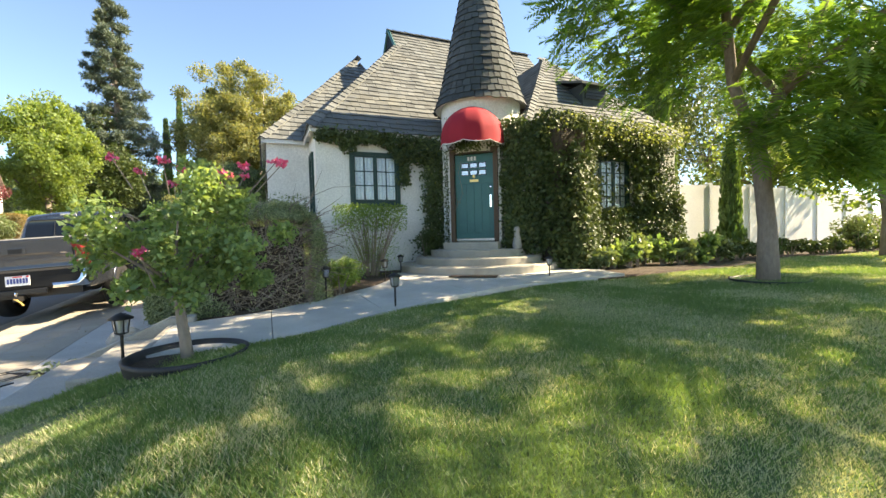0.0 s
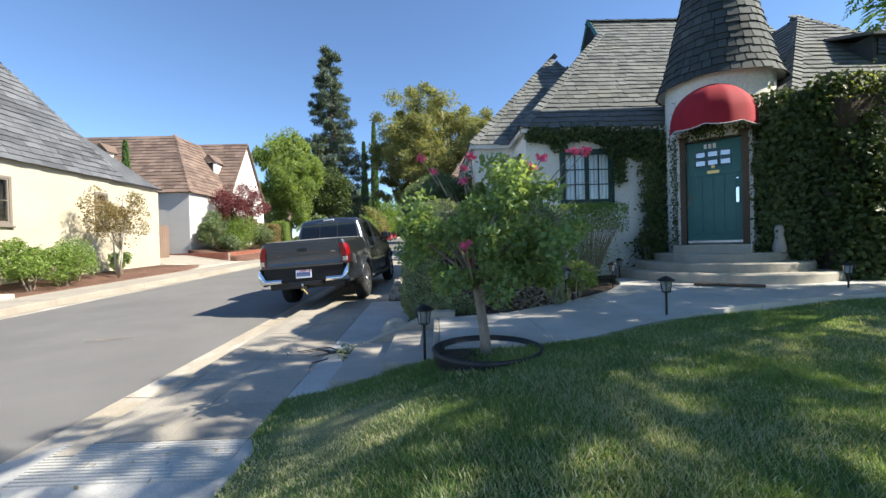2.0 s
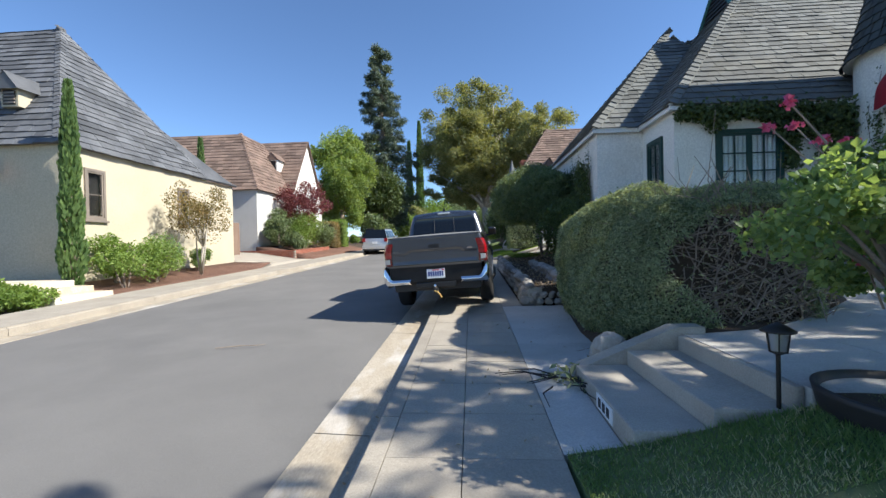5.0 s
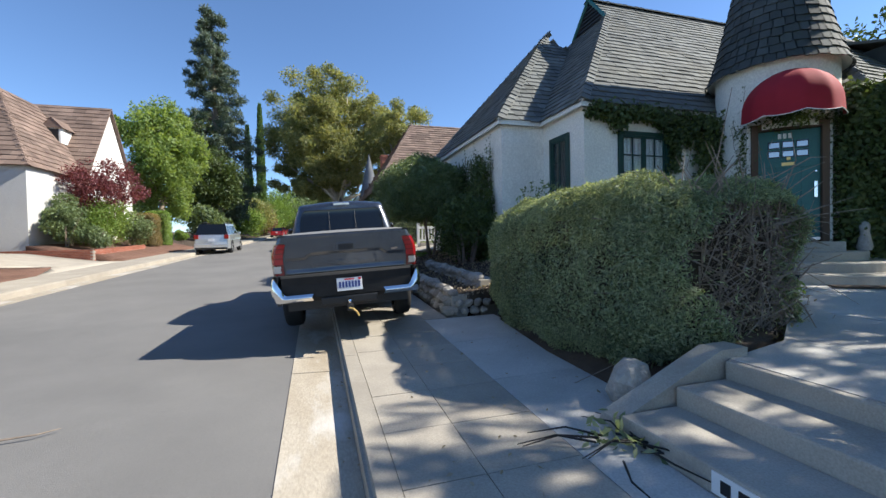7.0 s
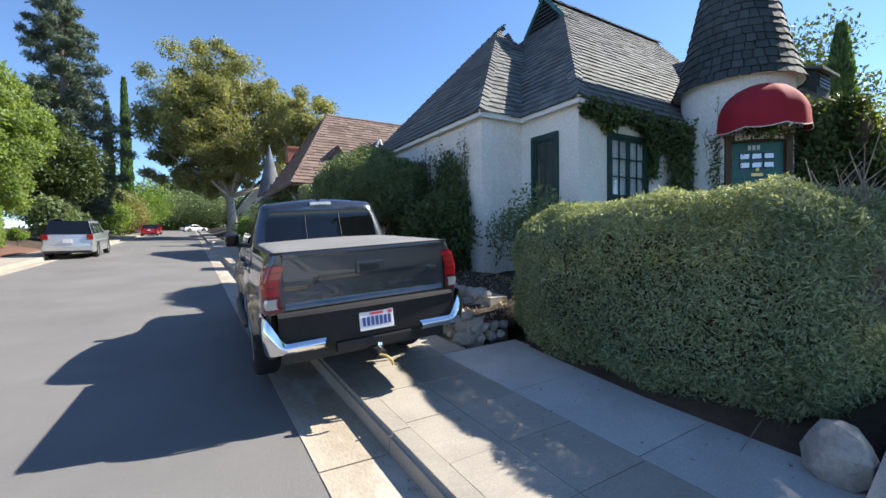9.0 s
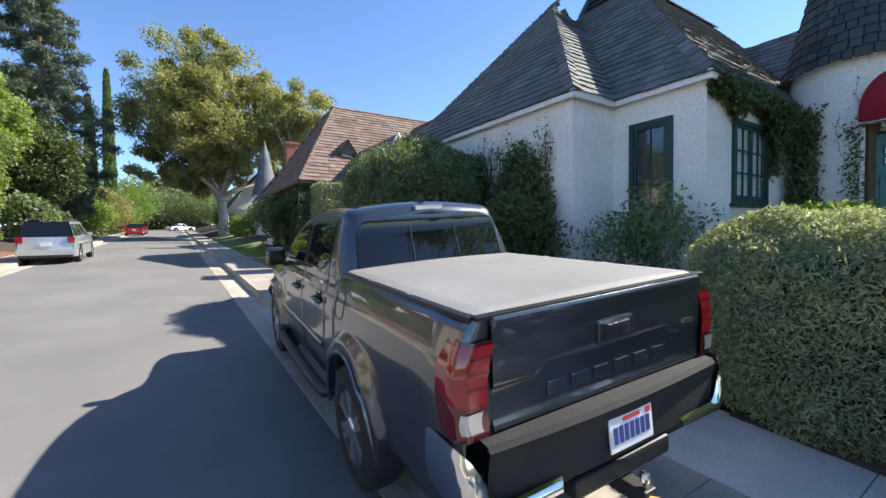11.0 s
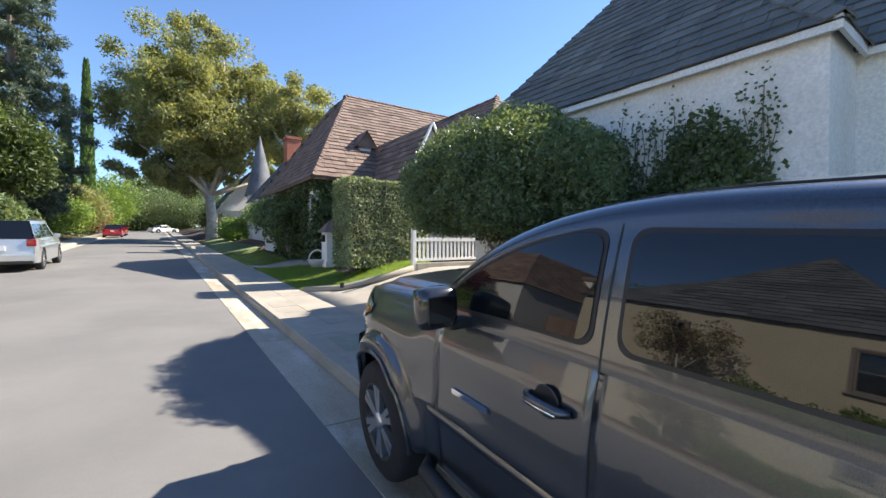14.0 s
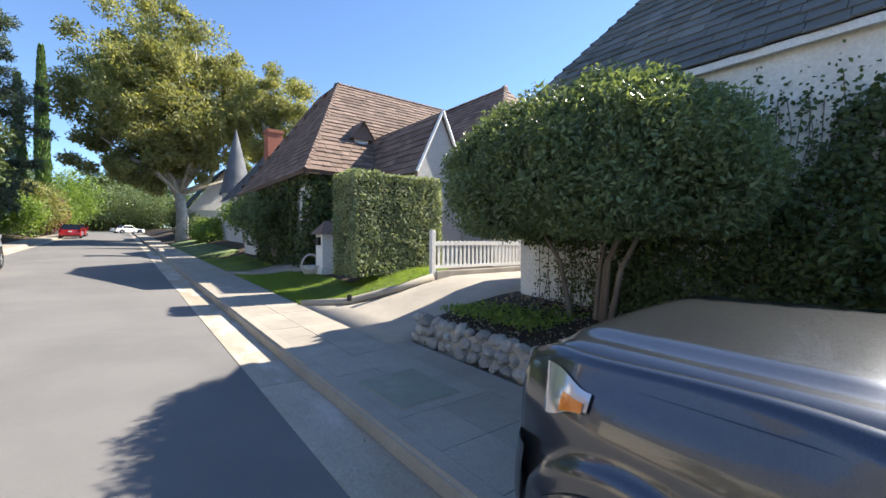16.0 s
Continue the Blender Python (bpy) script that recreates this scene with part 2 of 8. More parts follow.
L_PLANE = leafy("plane_tree_leaves", (0.13, 0.16, 0.072), (0.32, 0.31, 0.145), 0.4)
L_CONIFER = leafy("conifer_needles", (0.05, 0.078, 0.055), (0.15, 0.185, 0.14), 0.2)
L_CYPRESS = leafy("cypress_sprays", (0.06, 0.112, 0.04), (0.16, 0.24, 0.078), 0.25)
L_PURPLE = leafy("purple_leaves", (0.080, 0.023, 0.032), (0.217, 0.065, 0.072), 0.3)
L_SHRUB = leafy("garden_shrub_leaves", (0.087, 0.152, 0.032), (0.246, 0.334, 0.080), 0.35)
L_BRONZE = leafy("bronze_leaves", (0.115, 0.115, 0.05), (0.28, 0.195, 0.09), 0.35)
L_DEAD = leafy("grey_dry_leaves", (0.217, 0.174, 0.131), (0.377, 0.304, 0.232), 0.2)


# ---- mesh helpers ----
def mesh_ob(name, bm, mat, smooth=False):
    me = bpy.data.meshes.new(name)
    bm.to_mesh(me)
    bm.free()
    if smooth:
        for p in me.polygons:
            p.use_smooth = True
    me.materials.append(mat)
    return new(name, me)


def part(name, bm, mat, parent, label="", smooth=False):
    ob = mesh_ob(name, bm, mat, smooth)
    ob.parent = parent
    if label:
        ob["label"] = label
    return ob


def thing(name, label, category, place=(0, 0, 0), group="", kind=""):
    ob = new(name)
    ob.location = place
    ob.empty_display_size = 0.2
    return tagged(ob, label, category, group, kind)


def raw(name, verts, faces, mat, parent=None, label="", smooth=False):
    me = bpy.data.meshes.new(name)
    me.from_pydata(verts, [], faces)
    me.materials.append(mat)
    if smooth:
        for p in me.polygons:
            p.use_smooth = True
    ob = new(name, me)
    if parent:
        ob.parent = parent
    if label:
        ob["label"] = label
    return ob


def box(bm, x0, y0, z0, x1, y1, z1, bev=0.0, m=None):
    v = [bm.verts.new(p) for p in ((x0, y0, z0), (x1, y0, z0), (x1, y1, z0), (x0, y1, z0), (x0, y0, z1), (x1, y0, z1), (x1, y1, z1), (x0, y1, z1))]
    fs = [bm.faces.new([v[i] for i in f]) for f in ((3, 2, 1, 0), (4, 5, 6, 7), (0, 1, 5, 4), (1, 2, 6, 5), (2, 3, 7, 6), (3, 0, 4, 7))]
    if bev:
        r = bmesh.ops.bevel(bm, geom=list({e for f in fs for e in f.edges}), offset=bev, segments=2, affect="EDGES", profile=0.6)
        v = list({w for f in r["faces"] for w in f.verts})
    if m is not None:
        bmesh.ops.transform(bm, matrix=m, verts=[w for w in bm.verts if w in set(v)] if bev else v)
    return bm


def boxm(x0, y0, z0, x1, y1, z1, bev=0.0):
    return box(bmesh.new(), x0, y0, z0, x1, y1, z1, bev)


def prism(pts, z0, z1, bm=None):
    """An upright prism over a plan; z0, z1 may be functions of x, y."""
    bm = bm or bmesh.new()
    f0 = z0 if callable(z0) else (lambda x, y: z0)
    f1 = z1 if callable(z1) else (lambda x, y: z1)
    lo = [bm.verts.new((x, y, f0(x, y))) for x, y in pts]
    hi = [bm.verts.new((x, y, f1(x, y))) for x, y in pts]
    bm.faces.new(hi)
    bm.faces.new(lo[::-1])
    for i in range(len(pts)):
        j = (i + 1) % len(pts)
        bm.faces.new((lo[i], lo[j], hi[j], hi[i]))
    return bm


def solid(faces_pts, bm=None):
    """Faces given by their corner points; equal corners are merged."""
    bm = bm or bmesh.new()
    for f in faces_pts:
        bm.faces.new([bm.verts.new(p) for p in f])
    bmesh.ops.remove_doubles(bm, verts=bm.verts, dist=1e-5)
    bmesh.ops.recalc_face_normals(bm, faces=bm.faces)
    return bm


def lathe(profile, n=24, bm=None, centre=(0, 0, 0), a0=0.0, a1=360.0):
    """Profile of (radius, z) turned about z."""
    bm = bm or bmesh.new()
    full = abs(a1 - a0) > 359.9
    cols = n if full else n + 1
    rings = []
    for r, z in profile:
        rings.append([bm.verts.new((centre[0] + r * math.cos(radians(a0 + (a1 - a0) * i / n)), centre[1] + r * math.sin(radians(a0 + (a1 - a0) * i / n)), centre[2] + z)) for i in range(cols)])
    for a, b in zip(rings, rings[1:]):
        for i in range(n):
            j = (i + 1) % cols
            bm.faces.new((a[i], a[j], b[j], b[i]))
    return bm


def tube(points, radii, n=7, bm=None):
    """A tapering round limb along points."""
    bm = bm or bmesh.new()
    pts = [Vector(p) for p in points]
    rings = []
    for i, p in enumerate(pts):
        d = (pts[min(i + 1, len(pts) - 1)] - pts[max(i - 1, 0)]).normalized()
        a = d.orthogonal().normalized()
        if i:
            a = (prev - d * prev.dot(d)).normalized()
        prev = a
        b = d.cross(a)
        r = radii[i] if isinstance(radii, (list, tuple)) else radii
        rings.append([bm.verts.new(p + r * (a * math.cos(2 * math.pi * k / n) + b * math.sin(2 * math.pi * k / n))) for k in range(n)])
    for r0, r1 in zip(rings, rings[1:]):
        for k in range(n):
            bm.faces.new((r0[k], r0[(k + 1) % n], r1[(k + 1) % n], r1[k]))
    bm.faces.new(rings[0][::-1])
    bm.faces.new(rings[-1])
    return bm


def leaves(name, points, size, mat, parent=None, label="", rng=None, aspect=0.5, droop=0.0, normals=None, cup=0.25):
    """Many small leaves, each a folded blade of two triangles pairs, at the given points."""
    rng = rng or np.random.default_rng(1)
    p = np.asarray(points, float)
    n = len(p)
    a = rng.normal(size=(n, 3))
    if normals is not None:
        a = a * 0.55 + np.asarray(normals) * 1.0
    a[:, 2] -= droop
    a /= np.linalg.norm(a, axis=1, keepdims=True) + 1e-9
    b = np.cross(a, rng.normal(size=(n, 3)))
    b /= np.linalg.norm(b, axis=1, keepdims=True) + 1e-9
    if normals is not None:
        # leaf lies across the normal
        c = np.cross(a, b)
        long, wide, up = b, c, a
    else:
        long, wide, up = a, b, np.cross(a, b)
    s = (size * (0.65 + 0.7 * rng.random(n)))[:, None]
    v = np.empty((n, 4, 3))
    v[:, 0] = p
    v[:, 1] = p + s * (0.5 * long + aspect * 0.5 * wide + cup * aspect * up)
    v[:, 2] = p + s * long
    v[:, 3] = p + s * (0.5 * long - aspect * 0.5 * wide + cup * aspect * up)
    i = np.arange(n) * 4
    f = np.concatenate([np.stack([i, i + 1, i + 2], 1), np.stack([i, i + 2, i + 3], 1)])
    me = bpy.data.meshes.new(name)
    me.vertices.add(n * 4)
    me.vertices.foreach_set("co", v.ravel())
    me.loops.add(len(f) * 3)
    me.loops.foreach_set("vertex_index", f.ravel().astype(np.int32))
    me.polygons.add(len(f))
    me.polygons.foreach_set("loop_start", np.arange(len(f), dtype=np.int32) * 3)
    me.polygons.foreach_set("loop_total", np.full(len(f), 3, dtype=np.int32))
    me.update(calc_edges=True)
    me.materials.append(mat)
    ob = new(name, me)
    if parent:
        ob.parent = parent
    if label:
        ob["label"] = label
    return ob


def blob_points(rng, centres, radii, per, shell=0.55):
    """Points in uneven clumps: more near the skin of each clump."""
    out = []
    for c, r in zip(centres, radii):
        d = rng.normal(size=(per, 3))
        d /= np.linalg.norm(d, axis=1, keepdims=True)
        q = shell + (1 - shell) * rng.random((per, 1)) ** 0.6
        out.append(np.asarray(c) + d * q * np.asarray(r))
    return np.concatenate(out)


S, Y0 = 0.035, 7.24      # the street climbs gently along +y


def G(y):
    return S * (y - Y0)


def sstep(a, b, x):
    q = min(1.0, max(0.0, (x - a) / (b - a)))
    return q * q * (3 - 2 * q)

# ---- ground, road, pavements ----
def land(x, y):
    """Height of the open ground away from road and pavements."""
    z = G(y)
    if x > 0.6:
        z += -0.03 + (0.42 if y < 11 else 0.62) * sstep(1.5, 4.2, x)
    if x < -6.8:
        z += -0.03 + 0.45 * sstep(-8.3, -12.0, x)
    if -6.8 <= x <= 0.6:
        z -= 0.3
    return z


bm = bmesh.new()
xs = [-600, -300, -120, -60, -40, -30, -24, -20, -16, -14, -12.5, -11, -10, -9, -8.3, -7.6, -6.9, -6.5, -5, -3, -1, 0.3, 0.9, 1.3, 1.6, 2, 2.5, 3, 3.6, 4.2, 5, 6, 8, 10, 14, 20, 30, 45, 70, 120, 300, 600]
ys = [-500, -200, -80, -40, -20, -10, -5, -2, 0, 1, 2, 3, 4, 5, 6, 7, 8, 9, 10, 11, 12, 13, 14, 16, 18, 20, 22, 24, 26, 28, 31, 35, 40, 46, 54, 64, 80, 100, 130, 170, 300, 600]
gv = [[bm.verts.new((x, y, (land(x, min(y, 150)) if y > -40 else land(x, -40)) - 0.06 - (0.25 if (x > 1.2 and y < 11) else 0))) for x in xs] for y in ys]
for j in range(len(ys) - 1):
    for i in range(len(xs) - 1):
        bm.faces.new((gv[j][i], gv[j][i + 1], gv[j + 1][i + 1], gv[j + 1][i]))
tagged(mesh_ob("ground", bm, M_SOIL_SHADE), "bare brown garden soil around the houses", "ground", kind="structure")


def strip(x0, x1, y0, y1, dz, thick=0.12, step=4.0, cross=0.0):
    """A sloping slab along the street."""
    bm = bmesh.new()
    n = max(1, int((y1 - y0) / step))
    rows = []
    for k in range(n + 1):
        y = y0 + (y1 - y0) * k / n
        rows.append([bm.verts.new((x, y, G(y) + d)) for x, d in ((x0, dz), (x1, dz + cross), (x1, dz + cross - thick), (x0, dz - thick))])
    for a, b in zip(rows, rows[1:]):
        for k in range(4):
            bm.faces.new((a[k], a[(k + 1) % 4], b[(k + 1) % 4], b[k]))
    bm.faces.new(rows[0][::-1])
    bm.faces.new(rows[-1])
    bmesh.ops.recalc_face_normals(bm, faces=bm.faces)
    return bm


# asphalt with a slight crown
bm = bmesh.new()
rows = []
for k in range(60):
    y = -12 + 162 * k / 59
    rows.append([bm.verts.new((x, y, G(y) - 0.135 + 0.05 * (1 - ((x + 3.3) / 2.8) ** 2))) for x in (-6.1, -4.7, -3.3, -1.9, -0.5)])
for a, b in zip(rows, rows[1:]):
    for k in range(4):
        bm.faces.new((a[k], a[k + 1], b[k + 1], b[k]))
road = tagged(mesh_ob("road", bm, M_ASPHALT, True), "smooth grey asphalt street with a slight crown", "road", kind="structure")

gut = tagged(new("gutter"), "stained tan concrete gutter beside the asphalt", "gutter", kind="structure")
ends = [-12, -6, -1, 2.2, 5.2, 8.2, 11.2, 14.2, 17.2, 20.2, 24, 30, 40, 60, 100, 150]
for a, b in zip(ends, ends[1:]):
    part("gutter_slab", strip(-0.5, -0.012, a + 0.008, b - 0.008, -0.128, cross=-0.02, thick=0.2), M_GUTTER, gut)
    part("gutter_slab", strip(-6.588, -6.1, a + 0.008, b - 0.008, -0.148, cross=0.02, thick=0.2), M_GUTTER, gut)
kerb = tagged(new("kerb"), "concrete kerb with a worn rounded edge", "kerb", kind="structure")
for a, b in zip(ends, ends[1:]):
    for x0, x1 in ((-0.01, 0.15), (-6.75, -6.59)):
        if x0 > -1 and b <= 3.9:
            continue
        if x0 > -1 and a < 3.9:
            a = 3.9
        bm = strip(x0, x1, a + 0.004, b - 0.004, 0.0, 0.3)
        bmesh.ops.bevel(bm, geom=[e for e in bm.edges if abs((e.verts[1].co - e.verts[0].co).y) > 0.5 and abs(e.verts[0].co.x - (x0 if x0 > -1 else x1)) < 0.01 and min(v.co.z - G(v.co.y) for v in e.verts) > -0.02], offset=0.03, segments=3, affect="EDGES")
        part("kerb_stone", bm, M_CONC, kerb)

pave = tagged(new("pavement"), "pale concrete pavement scored into square panels", "pavement", kind="structure")
y = 4.06
while y < 40:
    s = 0.602 if y < 24 else 1.2
    for x0, x1 in ((0.155, 0.617), (0.623, 1.217)):
        part("paving_panel", strip(x0, x1, y + 0.003, y + s - 0.003, -0.002 + random.uniform(-0.002, 0.002), step=9), M_CONC, pave)
    y += s
part("paving_strip", strip(0.155, 1.217, y, 150, -0.002), M_CONC, pave)
y = 4.72
while y < 9.2:
    part("paving_panel", strip(1.224, 1.60 if y < 5.9 else 2.30, y + 0.003, y + 1.195, -0.004, step=9, cross=0.012), M_CONC_PALE, pave)
    y += 1.2
y = -10.0
while y < 60:
    part("paving_panel", strip(-7.95, -6.757, y + 0.004, y + 1.5 - 0.004, 0.0, step=9), M_CONC, pave)
    y += 1.5
part("paving_strip", strip(-7.95, -6.757, y, 150, 0.0), M_CONC, pave)

# corner ramp with a grooved band, down to the crossing
ramp = tagged(new("kerb_ramp"), "pale concrete kerb ramp with a grooved band", "ramp", kind="structure")


def ramp_z(y):
    return G(y) - 0.13 * sstep(4.06, 2.4, y)


bm = bmesh.new()
y, flip = 4.05, False
prof = []
while y > 3.62:
    prof += [(y, 0.0), (y - 0.019, 0.0), (y - 0.021, -0.009), (y - 0.029, -0.009)]
    y -= 0.031
prof += [(3.6, 0.0), (3.2, 0), (2.8, 0), (2.4, 0), (1.5, 0), (0.5, 0), (-1.0, 0), (-6, 0), (-12, 0)]
lo = [bm.verts.new((-0.02 if q > 3.62 else -0.45, q, ramp_z(q) + d)) for q, d in prof]
hi = [bm.verts.new((1.215, q, ramp_z(q) + d)) for q, d in prof]
for i in range(len(prof) - 1):
    bm.faces.new((lo[i + 1], lo[i], hi[i], hi[i + 1]))
part("ramp_slab", bm, M_CONC_PALE, ramp)
part("ramp_flare", solid([[(-0.5, 3.6, G(3.6) - 0.125), (-0.02, 4.06, G(4.06)), (-0.02, 3.6, ramp_z(3.6) - 0.002), (-0.5, 3.3, G(3.3) - 0.13)], [(-0.5, 3.6, G(3.6) - 0.125), (-0.5, 4.06, G(4.06) - 0.13), (-0.02, 4.06, G(4.06))]]), M_CONC_PALE, ramp)
part("ramp_edge", prism([(1.222, 4.05), (1.222, 2.4), (1.34, 1.2), (1.9, 0.9), (2.0, 1.1), (1.52, 1.5), (1.36, 2.4), (1.36, 3.8), (1.30, 4.05)], lambda x, y: G(y) - 0.3, lambda x, y: ramp_z(y) + 0.10 * sstep(4.1, 3.0, y)), M_CONC_PALE, ramp)
part("side_pavement", prism([(1.9, 0.88), (30, 0.88), (30, -1.6), (-0.4, -1.6), (-0.4, 0.5), (1.22, 1.2)], lambda x, y: G(y) - 0.4, lambda x, y: G(y) - 0.06), M_CONC_PALE, ramp)
side_road = tagged(mesh_ob("road", prism([(-0.4, -1.7), (60, -1.7), (60, -9), (-0.4, -9)], lambda x, y: G(y) - 0.5, lambda x, y: G(y) - 0.2), M_ASPHALT), "grey asphalt side street behind the corner", "road", kind="structure")


# ---- lawn ----
def lawn_z(x, y):
    w = 1.34 if y < 4.0 else 1.24
    a = sstep(w - 0.1, w + 2.0, x) * 0.42
    b = sstep(0.7, 2.9, y)
    base = G(4.2) * (1 - b) + G(4.2) * b
    bump = 0.012 * math.sin(2.1 * x + 0.7 * y) + 0.012 * math.sin(1.3 * y - 0.9 * x)
    return base + 0.04 + a * (0.25 + 0.75 * b) + bump + 0.04 * sstep(6, 12, x)


LAWN = [(1.24, 4.7), (1.26, 4.0), (1.37, 3.8), (1.38, 2.4), (1.54, 1.5), (2.02, 1.1), (2.6, 0.9), (24, 0.9), (24, 6.8), (15.2, 7.0), (13.5, 6.3), (9.6, 6.2), (8.4, 6.25), (7.2, 6.05), (5.8, 5.6), (4.6, 5.1), (3.9, 4.72), (3.2, 4.48), (2.55, 4.62), (1.62, 4.70)]


def inside(p, poly):
    x, y = p
    c = False
    j = len(poly) - 1
    for i in range(len(poly)):
        (xi, yi), (xj, yj) = poly[i], poly[j]
        if (yi > y) != (yj > y) and x < (xj - xi) * (y - yi) / (yj - yi) + xi:
            c = not c
        j = i
    return c


def terrain(poly, zf, cell, name, mat, skirt=0.25):
    """A curved sheet of ground over a plan, with an edge that goes down."""
    x0, x1 = min(p[0] for p in poly), max(p[0] for p in poly)
    y0, y1 = min(p[1] for p in poly), max(p[1] for p in poly)
    bm = bmesh.new()
    vs = [bm.verts.new((x, y, 0)) for x, y in poly]
    f = bm.faces.new(vs)
    for axis, a, b in ((0, x0, x1), (1, y0, y1)):
        k = a + cell
        while k < b - 1e-3:
            co, no = ((k, 0, 0), (1, 0, 0)) if axis == 0 else ((0, k, 0), (0, 1, 0))
            bmesh.ops.bisect_plane(bm, geom=bm.verts[:] + bm.edges[:] + bm.faces[:], plane_co=co, plane_no=no)
            k += cell
    edge = [e for e in bm.edges if e.is_boundary]
    for v in bm.verts:
        v.co.z = zf(v.co.x, v.co.y)
    r = bmesh.ops.extrude_edge_only(bm, edges=edge)
    for v in [g for g in r["geom"] if isinstance(g, bmesh.types.BMVert)]:
        v.co.z -= skirt
    bmesh.ops.recalc_face_normals(bm, faces=bm.faces)
    return mesh_ob(name, bm, mat, True)


lawn = tagged(terrain(LAWN, lawn_z, 0.45, "lawn", M_TURF), "mown green front lawn with dry pale patches", "lawn", kind="structure")


def grass(poly, zf, count, rng, name, label, near=None, h=0.020, dry=0.2, mats=(L_GRASS, L_GRASS_DRY)):
    """Bent blades of grass, thicker near the given spot."""
    x0, x1 = min(p[0] for p in poly), max(p[0] for p in poly)
    y0, y1 = min(p[1] for p in poly), max(p[1] for p in poly)
    pts = []
    while len(pts) < count:
        x, y = rng.uniform(x0, x1), rng.uniform(y0, y1)
        if near and rng.random() > 1.0 / (1.0 + 0.07 * ((x - near[0]) ** 2 + (y - near[1]) ** 2)):
            continue
        if inside((x, y), poly):
            pts.append((x, y))
    sets = {0: [], 1: []}
    for x, y in pts:
        n = noise.noise(Vector((x * 0.8, y * 0.8, 3.1))) + 0.5 * noise.noise(Vector((x * 3, y * 3, 1.7)))
        k = 1 if rng.random() < max(0.03, min(0.85, dry + 0.75 * n)) else 0
        sets[k].append((x, y, n))
    for k, items in sets.items():
        n = len(items)
        if not n:
            continue
        a = np.array([(x, y, zf(x, y)) for x, y, _ in items])
        far = np.ones(n) if not near else 1 + 0.14 * np.hypot(a[:, 0] - near[0], a[:, 1] - near[1])
        hh = h * (0.5 + 0.8 * rng.random(n)) * (1.25 - 0.5 * np.array([i[2] for i in items])) * np.sqrt(far)
        t = rng.random(n) * 2 * math.pi
        w = 0.0030 * far * (0.8 + 0.6 * rng.random(n))
        lean = (0.35 + 0.9 * rng.random(n)) * hh
        t2 = rng.random(n) * 2 * math.pi
        side = np.stack([np.cos(t), np.sin(t), np.zeros(n)], 1) * w[:, None]
        tip = np.stack([np.cos(t2) * lean, np.sin(t2) * lean, hh], 1)
        v = np.empty((n, 3, 3))
        v[:, 0], v[:, 1], v[:, 2] = a - side, a + side, a + tip
        v[:, :2, 2] -= 0.008
        f = np.arange(n * 3).reshape(n, 3)
        me = bpy.data.meshes.new(name)
        me.vertices.add(n * 3)
        me.vertices.foreach_set("co", v.ravel())
        me.loops.add(n * 3)
        me.loops.foreach_set("vertex_index", f.ravel().astype(np.int32))
        me.polygons.add(n)
        me.polygons.foreach_set("loop_start", np.arange(n, dtype=np.int32) * 3)
        me.polygons.foreach_set("loop_total", np.full(n, 3, dtype=np.int32))
        me.update(calc_edges=True)
        me.materials.append(mats[k])
        tagged(new(name, me), label if k == 0 else "dry straw-coloured blades in the lawn", "grass", kind="stuff")


grass(LAWN, lawn_z, 520000, np.random.default_rng(5), "grass", "short green lawn grass", near=(4.4, 2.4), dry=0.30)

# ---- front path and steps ----
path_pts = [(2.56, 4.64), (3.2, 4.5), (3.9, 4.74), (4.6, 5.12), (5.8, 5.62), (7.2, 6.07), (8.4, 6.27), (9.6, 6.3), (9.9, 7.4), (9.0, 8.6), (7.2, 9.4), (6.1, 9.3), (5.75, 8.3), (5.2, 7.5), (4.3, 6.75), (3.4, 6.2), (2.56, 6.02)]


def path_z(x, y):
    return 0.335 + 0.11 * sstep(2.6, 6.5, x)


front_path = tagged(new("front_path"), "pale concrete path from the steps to the porch", "path", kind="structure")
cuts = [2.56, 3.55, 4.75, 6.2, 10]
for a, b in zip(cuts, cuts[1:]):
    bm = prism(path_pts, 0.0, 0.3)
    for co, no in (((a + 0.004, 0, 0), (-1, 0, 0)), ((b - 0.004, 0, 0), (1, 0, 0))):
        r = bmesh.ops.bisect_plane(bm, geom=bm.verts[:] + bm.edges[:] + bm.faces[:], plane_co=co, plane_no=no, clear_outer=True)
        ed = [e for e in r["geom_cut"] if isinstance(e, bmesh.types.BMEdge)]
        if ed:
            bmesh.ops.edgenet_fill(bm, edges=ed)
    for v in bm.verts:
        v.co.z = path_z(v.co.x, v.co.y) - (0.25 if v.co.z < 0.15 else 0)
    part("path_slab", bm, M_CONC_PALE, front_path)

steps = tagged(new("garden_steps"), "three worn concrete steps up from the pavement", "steps", kind="structure")
for x0, z0, z1 in ((1.61, -0.1, 0.075), (2.06, 0.05, 0.205), (2.5, 0.18, 0.335)):
    part("step", boxm(x0, 4.68, -0.2, 2.56 if x0 > 2.3 else x0 + 0.455, 6.0, z1, 0.018), M_STEP, steps)
